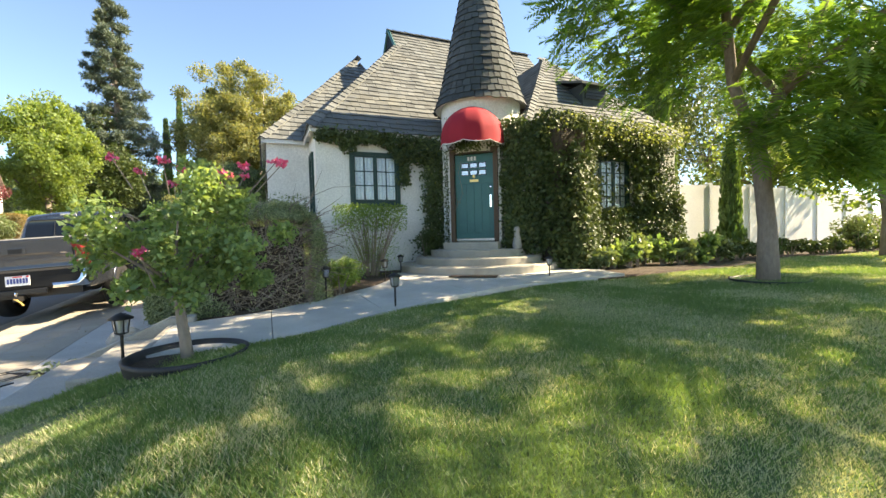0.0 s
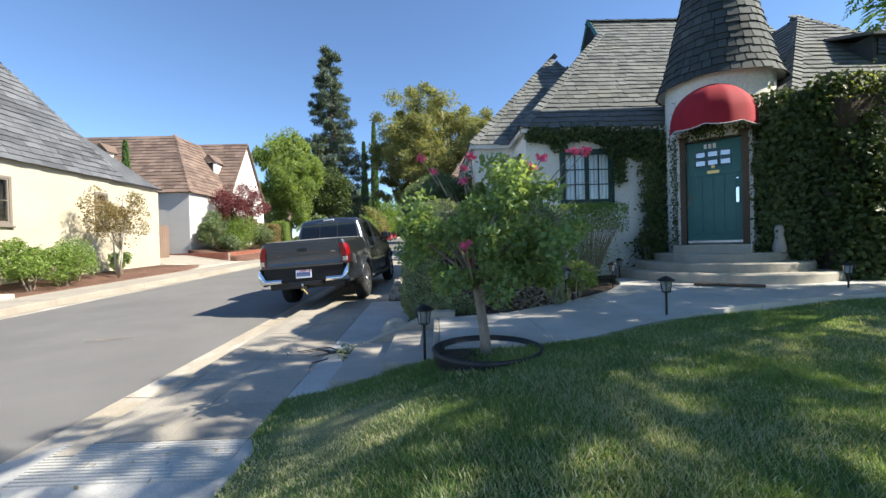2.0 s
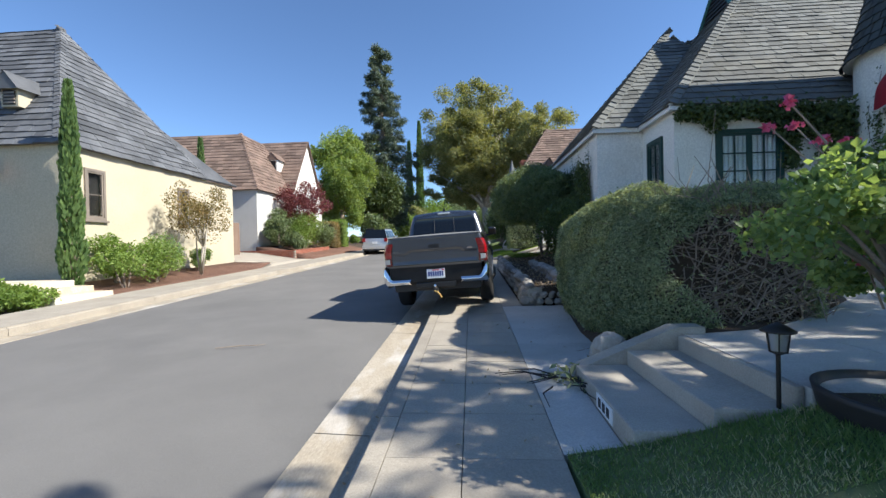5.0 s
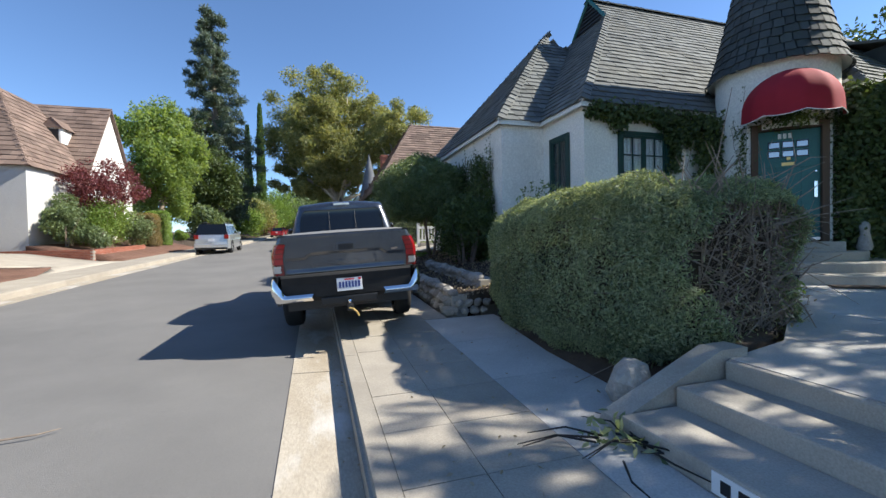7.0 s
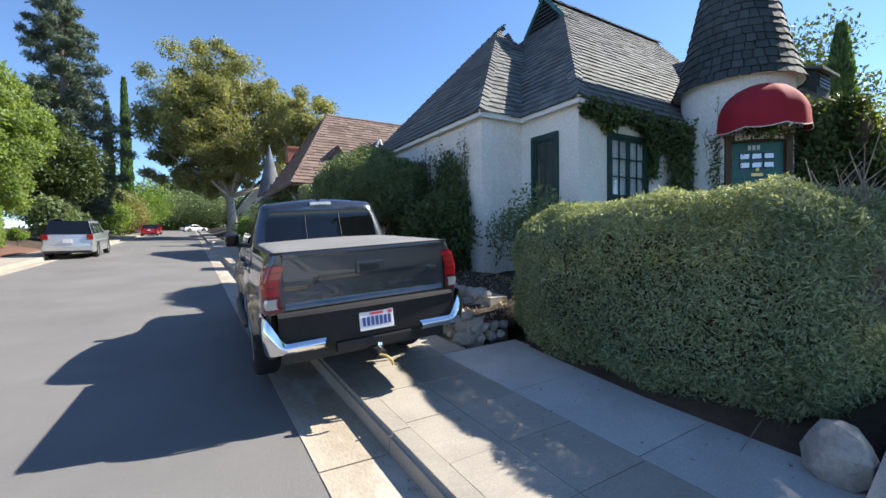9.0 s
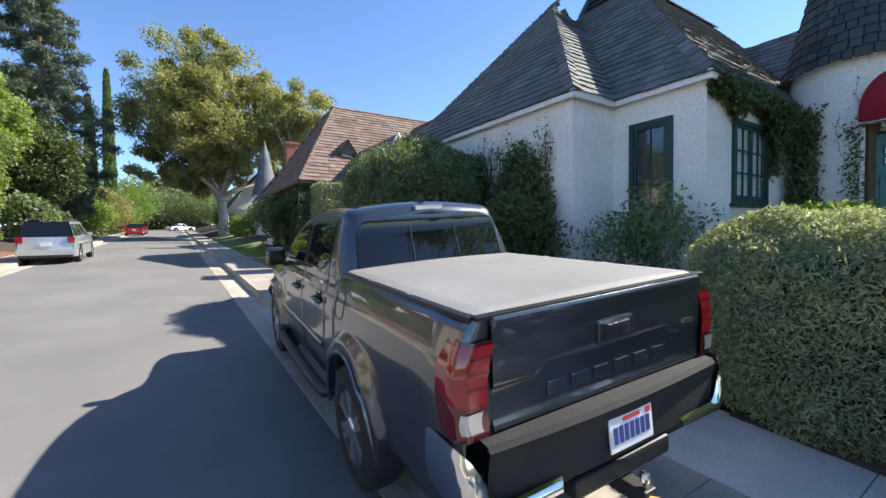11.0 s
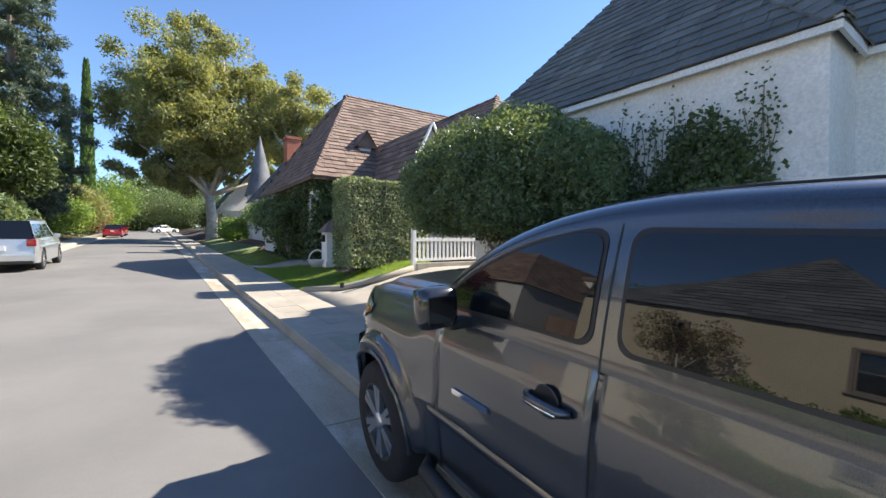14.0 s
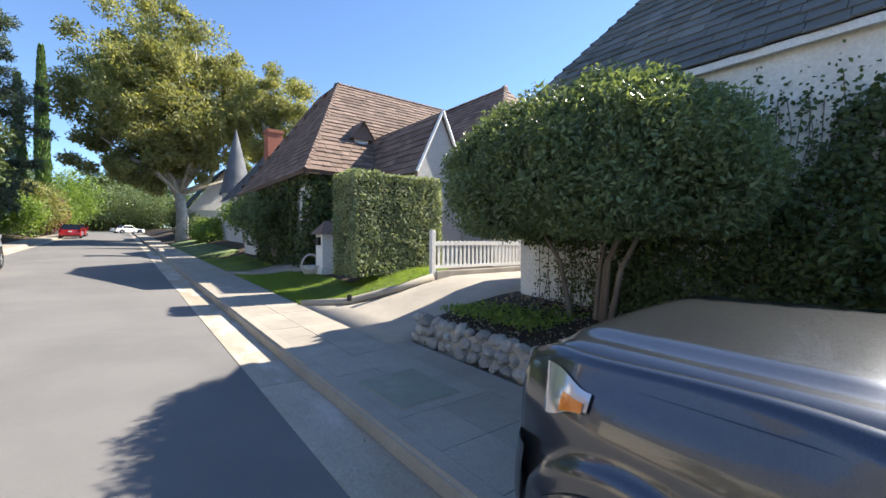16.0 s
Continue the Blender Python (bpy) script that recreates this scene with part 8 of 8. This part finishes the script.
# planting across the street
def cypress(x, y, zb, h, r, seed, label, mat=L_CYPRESS, n=2600, size=0.16):
    t = thing("cypress", label, "tree", (x, y, zb))
    g = np.random.default_rng(seed)
    part("trunk", tube([(0, 0, -0.1), (0, 0, h * 0.5), (0.02, 0, h * 0.92)], [0.10 * h / 5, 0.06 * h / 5, 0.01], 7), M_BARK, t)
    z = g.random(n) ** 0.85
    rad = r * (np.minimum(1, z * 6 + 0.55) * (1 - z) ** 0.55 + 0.03) * (0.75 + 0.35 * np.array([noise.noise(Vector((q * 9, seed, 0))) for q in z]))
    a = g.random(n) * 6.283
    rr = rad * (0.55 + 0.45 * g.random(n))
    p = np.stack([rr * np.cos(a), rr * np.sin(a), h * z], 1)
    d = np.stack([np.cos(a) * 0.35, np.sin(a) * 0.35, np.ones(n)], 1)
    v0 = p
    s = size * (0.7 + 0.6 * g.random(n))
    side = np.cross(d, g.normal(size=(n, 3)))
    side /= np.linalg.norm(side, axis=1, keepdims=True)
    d /= np.linalg.norm(d, axis=1, keepdims=True)
    verts = np.empty((n, 4, 3))
    verts[:, 0], verts[:, 1], verts[:, 2], verts[:, 3] = v0, v0 + (d * 0.5 + side * 0.22) * s[:, None], v0 + d * s[:, None], v0 + (d * 0.5 - side * 0.22) * s[:, None]
    i = np.arange(n) * 4
    raw("crown", verts.reshape(-1, 3).tolist(), np.stack([i, i + 1, i + 2, i + 3], 1).tolist(), mat, t)
    return t


cypress(-9.35, 11.95, land(-9.3, 12), 5.2, 0.36, 301, "slim green cypress at the yellow house corner", n=5200)
cypress(-12.2, 21.2, land(-12.2, 21.2), 5.6, 0.36, 302, "slim young cypress behind the board fence", n=3600)
SB = [(-8.6, 12.7, 0.85, 0.75, 1.2, L_SHRUB), (-8.7, 13.8, 0.95, 0.85, 1.45, L_SHRUB), (-9.2, 14.8, 0.85, 0.85, 1.5, L_ROSE), (-8.5, 9.4, 0.5, 0.4, 0.55, L_SHRUB), (-9.0, 9.9, 0.5, 0.4, 0.5, L_SHRUB), (-8.3, 10.0, 0.35, 0.35, 0.45, L_SHRUB), (-9.4, 13.2, 0.6, 0.6, 1.5, L_SHRUB), (-9.3, 16.8, 0.5, 0.5, 0.9, L_ROSE)]
for k, (x, y, rx, ry, h, m_) in enumerate(SB):
    shrub("shrub", "green garden shrub before the yellow house", x, y, land(x, y), rx, ry, h, m_, 3000, 0.075, 310 + k, group="shrubs before the yellow house")
ct = np.random.default_rng(320)
cs, rs = clumps(ct, (0, 0, 2.25), (0.95, 0.95, 1.05), 44, 0.20, 0.40, 1.0)
tree("crape_myrtle", "small multi-stemmed tree with bronze leaves", (-8.75, 16.0, land(-8.75, 16.0)), [([(0, 0, -0.1), (0.03, 0.02, 0.5), (0.05, 0.05, 1.0)], [0.05, 0.045, 0.04]), ([(0, 0, 0.0), (-0.2, 0.1, 0.7), (-0.3, 0.2, 1.6)], [0.04, 0.03, 0.015]), ([(0, 0, 0.0), (0.2, -0.1, 0.7), (0.35, -0.15, 1.6)], [0.04, 0.03, 0.015]), ([(0.05, 0.05, 1.0), (0.1, 0.15, 2.2), (0.15, 0.1, 3.2)], [0.03, 0.02, 0.006])], L_BRONZE, cs, rs, 110, 0.075, M_BARK_PALE, 321)
cs, rs = clumps(ct, (0, 0, 3.1), (1.85, 2.0, 1.35), 64, 0.3, 0.6, 0.9)
tree("plum_tree", "purple-leaved plum tree before the white gable", (-10.3, 28.2, land(-10.3, 28.2) + 0.1), [([(0, 0, -0.2), (0.05, 0, 0.9), (0.0, 0.05, 1.9)], [0.10, 0.08, 0.06])], L_PURPLE, cs, rs, 150, 0.12, M_BARK, 322)
for k, (x, y, rx, ry, h, m_) in enumerate([(-10.6, 25.7, 0.9, 0.8, 1.9, L_PITTO), (-9.9, 27.5, 1.6, 1.7, 2.1, L_SHRUB), (-9.7, 29.8, 1.2, 1.2, 1.7, L_PITTO), (-9.6, 25.8, 0.7, 0.6, 1.1, L_PITTO), (-10.9, 28.6, 0.8, 1.2, 2.3, L_IVY), (-10.8, 26.6, 0.7, 1.0, 2.4, L_PITTO), (-9.9, 35.2, 0.5, 0.5, 1.3, L_PITTO), (-9.2, 36.8, 0.5, 0.5, 1.0, L_SHRUB)]):
    shrub("shrub", "rounded green shrub above the brick planter", x, y, land(x, y) + 0.25, rx, ry, h, m_, 6500, 0.10, 330 + k, group="shrubs above the planter", stems=3)
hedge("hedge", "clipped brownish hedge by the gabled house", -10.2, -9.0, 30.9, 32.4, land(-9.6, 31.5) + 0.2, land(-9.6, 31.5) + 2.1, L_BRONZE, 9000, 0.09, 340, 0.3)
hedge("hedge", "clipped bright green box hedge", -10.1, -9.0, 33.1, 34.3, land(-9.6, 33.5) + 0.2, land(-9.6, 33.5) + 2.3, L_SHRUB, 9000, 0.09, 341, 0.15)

# big trees along the street
cs, rs = clumps(ct, (0, 0, 6.6), (3.3, 3.6, 5.0), 130, 0.55, 1.25, 0.85)
tree("street_tree", "broad bright green tree behind the parked car", (-12.6, 44.0, 1.6), [([(0, 0, -0.3), (0.1, 0, 1.6), (0.0, 0.1, 3.4)], [0.32, 0.26, 0.2])], L_GREENTREE, cs, rs, 300, 0.26, M_BARK, 351)


def conifer(x, y, zb, h, r, seed, label):
    t = thing("conifer", label, "tree", (x, y, zb))
    g = np.random.default_rng(seed)
    bm = tube([(0, 0, -0.3), (0.1, 0, h * 0.4), (0, 0.05, h * 0.97)], [0.5, 0.34, 0.04], 9)
    c, rr = [], []
    z = h * 0.10
    while z < h * 0.99:
        q = z / h
        R = r * (0.62 + 0.5 * math.sin(math.pi * min(1, q * 1.15))) * (1 - q) ** 0.42
        for k in range(max(2, int(3 + 5 * (1 - q)))):
            a = g.uniform(0, 6.283)
            L_ = R * g.uniform(0.55, 1.08)
            tube([(0, 0, z), (L_ * 0.5 * math.cos(a), L_ * 0.5 * math.sin(a), z - 0.02 * h * 0.3), (L_ * math.cos(a), L_ * math.sin(a), z + 0.15)], [0.07, 0.045, 0.015], 4, bm)
            for f in (0.45, 0.72, 0.97):
                c.append((L_ * f * math.cos(a) + g.normal() * 0.15, L_ * f * math.sin(a) + g.normal() * 0.15, z + g.normal() * 0.2))
                s = g.uniform(0.5, 1.0) * (0.6 + 0.4 * (1 - q)) * (1.15 - 0.35 * f)
                rr.append((s, s, s * 0.75))
        z += h * 0.030
    part("trunk", bm, M_BARK, t)
    leaves("crown", blob_points(g, c, rr, 165, 0.35), 0.36, L_CONIFER, t, "", g, 0.22)


conifer(-10.6, 55, 1.8, 25.5, 5.2, 361, "tall blue-green conifer above the houses")
cypress(-9.0, 82, 2.5, 22.5, 1.1, 362, "tall dark slim cypress", n=5000, size=0.6)
cypress(-11.2, 83, 2.5, 19.0, 1.0, 363, "second tall dark slim cypress", n=4000, size=0.6)
g = np.random.default_rng(371)
c1, r1 = clumps(g, (-1.0, 0, 13.0), (7.0, 6.6, 6.8), 210, 0.7, 1.9, 0.85)
c2, r2 = clumps(g, (5.2, 3, 12.5), (3.5, 3.5, 5.4), 70, 0.5, 1.3, 0.85)
c3, r3 = clumps(g, (-2.2, 0, 7.3), (5.6, 4.4, 2.8), 74, 0.5, 1.1, 0.7)
tree("plane_tree", "great plane tree with yellowing leaves over the street", (2.6, 55.5, 1.75), [([(0, 0, -0.3), (0.1, 0.1, 2.0), (-0.1, 0.2, 4.2)], [0.55, 0.46, 0.40]), ([(-0.1, 0.2, 3.8), (-1.6, 0.3, 7.0), (-3.4, 0.2, 11.5), (-4.0, 0.3, 16)], [0.34, 0.28, 0.18, 0.06]), ([(-0.1, 0.2, 3.8), (1.0, 0.5, 7.5), (1.6, 0.4, 12.5), (1.2, 0.4, 18)], [0.32, 0.25, 0.17, 0.05]), ([(0.5, 0.4, 5.5), (2.8, 1.5, 8.5), (5.0, 2.8, 13)], [0.24, 0.18, 0.07]), ([(-0.7, 0.2, 5.0), (-3.0, -0.5, 6.6), (-5.4, -0.8, 8.2)], [0.2, 0.14, 0.05])], L_PLANE, c1 + c2 + c3, r1 + r2 + r3, 460, 0.27, M_BARK_PALE, 372, shell=0.08)
c2, r2 = clumps(g, (0, 0, 11.0), (3.7, 3.5, 4.8), 70, 0.5, 1.4, 0.85)
tree("plane_tree", "second plane tree behind the brown roof", (9.5, 52, 1.8), [([(0, 0, -0.3), (0.1, 0.1, 3.0), (0, 0.1, 6.5)], [0.4, 0.33, 0.24])], L_PLANE, c2, r2, 420, 0.25, M_BARK_PALE, 373, shell=0.1)
# greenery that closes the street
far = [(-11.5, 60, 4.2, 3.0, 9.0, L_CONIFER), (-9.5, 47, 1.6, 2.4, 3.4, L_PITTO), (-9.6, 50, 2.6, 2.6, 10.5, L_IVY), (-12.0, 54, 3.4, 3.0, 15.0, L_IVY), (-26, 135, 14, 5, 15, L_PITTO), (0, 138, 14, 5, 13, L_IVY), (26, 135, 14, 5, 15, L_PITTO), (-48, 120, 14, 6, 14, L_PITTO), (-24, 60, 5, 6, 9, L_PITTO), (-26, 42, 4, 5, 8, L_GREENTREE), (-9.5, 66, 2.6, 4.0, 4.5, L_SHRUB), (-9, 74, 2.8, 4.0, 6.5, L_PLANE), (-8.6, 80, 2.2, 3.0, 4.5, L_PURPLE), (-8.0, 92, 4.5, 4.0, 9.0, L_SHRUB), (-3.0, 112, 6.5, 4.0, 9.5, L_PITTO), (4.0, 110, 5.5, 4.0, 7.5, L_PITTO), (7.0, 84, 4.0, 5.0, 6.5, L_PITTO), (4.6, 70, 2.0, 4.0, 4.5, L_IVY), (4.2, 60, 1.5, 3.0, 2.6, L_PITTO), (-14, 100, 6.0, 5.0, 13.0, L_IVY), (-16, 70, 5.0, 6.0, 11.0, L_IVY), (12, 95, 6, 5, 10, L_PITTO), (3.4, 47, 1.0, 2.4, 2.2, L_SHRUB), (-3.0, 122, 12.5, 3.0, 5.0, L_IVY), (-17, 112, 7.0, 3.0, 5.5, L_SHRUB), (-8.5, 84, 2.4, 3.0, 4.5, L_SHRUB)]
for k, (x, y, rx, ry, h, m_) in enumerate(far):
    shrub("street_bush", "leafy green growth along the far street", x, y, G(y), rx, ry, h, m_, 16000 if rx > 10 else 9000 if h > 6 else 5200, 0.8 if rx > 10 else 0.32 if h > 3 else 0.2, 380 + k, "bush", 0.5, "", 4)
# trees behind the white cottage and across the side street
for k, (x, y, zb, h, r, lab, m_, n) in enumerate([(14.8, 9.75, 0.4, 6.8, 0.75, "dense dark cypress beside the cottage", L_CYPRESS, 6000), (15.9, 8.3, 0.4, 3.2, 0.42, "small dark conifer before the garden wall", L_CYPRESS, 3500)]):
    cypress(x, y, zb, h, r, 400 + k, lab, m_, n, 0.18)
for k, (cx, cy, R, H, m_, lab) in enumerate([(17.5, 12.5, 2.6, 8.5, L_IVY, "dark leafy tree behind the garden wall"), (21.5, 10.5, 2.2, 5.5, L_GREENTREE, "sunlit tree hanging over the garden wall"), (23.5, 14.0, 3.2, 9.0, L_PITTO, "tall bright tree behind the garden wall"), (18.6, 6.0, 1.9, 5.0, L_GREENTREE, "small spreading tree on the lawn"), (-19, 24, 2.6, 7.0, L_GREENTREE, "garden tree between the far houses")]):
    g = np.random.default_rng(420 + k)
    cs, rs = clumps(g, (0, 0, H * 0.62), (R, R, H * 0.33), 44, R * 0.25, R * 0.48, 0.85)
    tree("garden_tree", lab, (cx, cy, land(cx, cy) if cy > 7 else 0.4), [([(0, 0, -0.3), (0.1, 0, H * 0.2), (0.05, 0.1, H * 0.4)], [0.16, 0.13, 0.1])], m_, cs, rs, 190, 0.17, M_BARK, 430 + k)
# houses farther along the near side
fh = thing("turret_house", "pale house with a grey conical turret farther along", "house", (0, 0, 0))
part("wall", boxm(4.2, 36.0, 1.0, 12, 44.0, 4.6), M_STUCCO_P, fh)
part("turret", lathe([(0.95, 1.0), (0.95, 5.4)], 20, None, (5.1, 45.8, 0)), M_STUCCO_P, fh, "", True)
part("turret_cone", lathe([(1.15, 5.2), (0.95, 5.9), (0.5, 7.9), (0.02, 10.0)], 20, None, (5.1, 45.8, 0)), M_SHINGLE_S, fh, "grey cone roof", True)
rq = new("roof")
rq.parent = fh
roof_faces(rq, [("south_slope", [(3.8, 35.6, 4.5), (12.4, 35.6, 4.5), (12.4, 40.0, 8.4), (6.6, 40.0, 8.4)]), ("west_slope", [(3.8, 35.6, 4.5), (3.8, 44.4, 4.5), (6.6, 40.0, 8.4)])], M_SHINGLE_S, 0.35, 0.7, 441)
chm = new("chimney")
chm.parent = fh
chm["label"] = "red brick chimney"
part("stack", boxm(5.1, 37.6, 4.0, 5.95, 38.4, 8.15, 0.01), M_BRICK, chm)
part("chimney_cap", boxm(5.04, 37.54, 8.1, 6.01, 38.46, 8.28, 0.01), M_BRICK, chm)
fh2 = thing("gable_house", "cream house with a dark pointed gable far along", "house", (0, 0, 0))
part("wall", prism([(3.6, 60), (10, 60), (10, 68), (3.6, 68)], 1.4, 5.0), M_STUCCO_P, fh2)
roof_faces(fh2, [("west_slope", [(3.3, 59.6, 4.9), (3.3, 68.4, 4.9), (6.8, 68.4, 9.2), (6.8, 59.6, 9.2)]), ("east_slope", [(10.3, 59.6, 4.9), (10.3, 68.4, 4.9), (6.8, 68.4, 9.2), (6.8, 59.6, 9.2)])], M_SHINGLE_D, 0.5, 1.0, 451)
part("gable", solid([[(3.5, 59.8, 4.9), (10.1, 59.8, 4.9), (6.8, 59.8, 9.0)]]), M_STUCCO_P, fh2)

# ---- small things ----
def path_lamp(x, y, z, h=0.42):
    l = thing("path_lamp", "small black garden path lamp with a glass lantern", "path lamp", (x, y, z), "lamps along the path")
    part("stake", lathe([(0.012, -0.1), (0.012, h - 0.13)], 10), M_METAL_DK, l)
    part("lantern_glass", lathe([(0.042, h - 0.13), (0.058, h - 0.02)], 12), M_CLEARLENS, l, "pale glass lantern", True)
    for k in range(6):
        a = k * math.pi / 3
        part("bar", tube([(0.045 * math.cos(a), 0.045 * math.sin(a), h - 0.135), (0.062 * math.cos(a), 0.062 * math.sin(a), h - 0.015)], 0.004, 4), M_METAL_DK, l)
    part("lid", lathe([(0.085, h - 0.02), (0.088, h - 0.01), (0.03, h + 0.025), (0.0, h + 0.035)], 16), M_METAL_DK, l, "", True)
    part("collar", lathe([(0.014, h - 0.15), (0.045, h - 0.135), (0.045, h - 0.125), (0.014, h - 0.12)], 12), M_METAL_DK, l)


for x, y, z, h in ((2.43, 4.70, 0.22, 0.44), (4.29, 6.72, 0.40, 0.42), (4.93, 5.42, 0.36, 0.42), (5.55, 8.15, 0.40, 0.40), (8.32, 6.85, 0.42, 0.36), (6.3, 9.55, 0.45, 0.35)):
    path_lamp(x, y, z, h)
cut = thing("cut_branch", "pruned branch with wilting leaves lying on the pavement", "branch", (1.52, 5.85, G(5.85) + 0.01))
bm = bmesh.new()
for k in range(16):
    a = rng.uniform(0, 6.28)
    p0 = Vector((rng.normal() * 0.12, rng.normal() * 0.12, 0.03))
    p1 = p0 + Vector((math.cos(a) * 0.25, math.sin(a) * 0.2, rng.uniform(0.0, 0.05)))
    part("twig", tube([p0, p1, p1 + Vector((math.cos(a + 0.5) * 0.25, math.sin(a + 0.5) * 0.2, -0.03))], [0.008, 0.006, 0.003], 5), M_METAL_DK, cut)
leaves("wilted_leaves", rng.normal(size=(90, 3)) * (0.13, 0.11, 0.018) + (0.05, 0.05, 0.04), 0.075, L_HEDGE, cut, "", rng, 0.4)
bits = thing("leaf_litter", "scattered small leaves and twigs on pavement and gutter", "litter", (0, 0, 0), kind="stuff")
q = np.stack([np.concatenate([rng.uniform(0.3, 1.2, 60), rng.uniform(-0.12, -0.02, 110), rng.uniform(1.3, 2.4, 50)]), np.concatenate([rng.uniform(3.4, 8.5, 60), rng.uniform(3.5, 16, 110), rng.uniform(4.7, 9, 50)]), np.zeros(220)], 1)
q[:, 2] = [G(b) + (0.006 if a > 0 else -0.135) for a, b in q[:, :2]]
q = q[(q[:, 0] < 1.3) | (q[:, 1] > 6.2)]
leaves("fallen_leaves", q, 0.035, L_DEAD, bits, "", rng, 0.5, 0, np.array([(0, 0, 1.0)] * len(q)))
fig = thing("garden_ornament", "small grey stone ornament beside the door", "ornament", (8.62, 8.35, 0.91))
part("body", lathe([(0.09, 0), (0.11, 0.06), (0.08, 0.22), (0.06, 0.32), (0.075, 0.40), (0.05, 0.47), (0.0, 0.49)], 14), M_STONE, fig, "", True)
mat_ = thing("door_mat", "flat brown mat at the foot of the porch steps", "mat", (7.05, 7.45, 0.455))
ob = part("mat_pad", boxm(-0.45, -0.13, 0, 0.45, 0.13, 0.02, 0.005), M_WOODBROWN, mat_)
ob.matrix_local = pose(0, 0, 0, 0, 0, -38)
tw = thing("fallen_twig", "thin dry twig lying on the asphalt", "twig", (-2.3, 7.3, G(7.3) - 0.075))
part("stick", tube([(-0.25, -0.1, 0.01), (0, 0, 0.015), (0.2, 0.03, 0.012), (0.3, 0.1, 0.01)], [0.006, 0.008, 0.006, 0.003], 5), M_TWIG, tw)
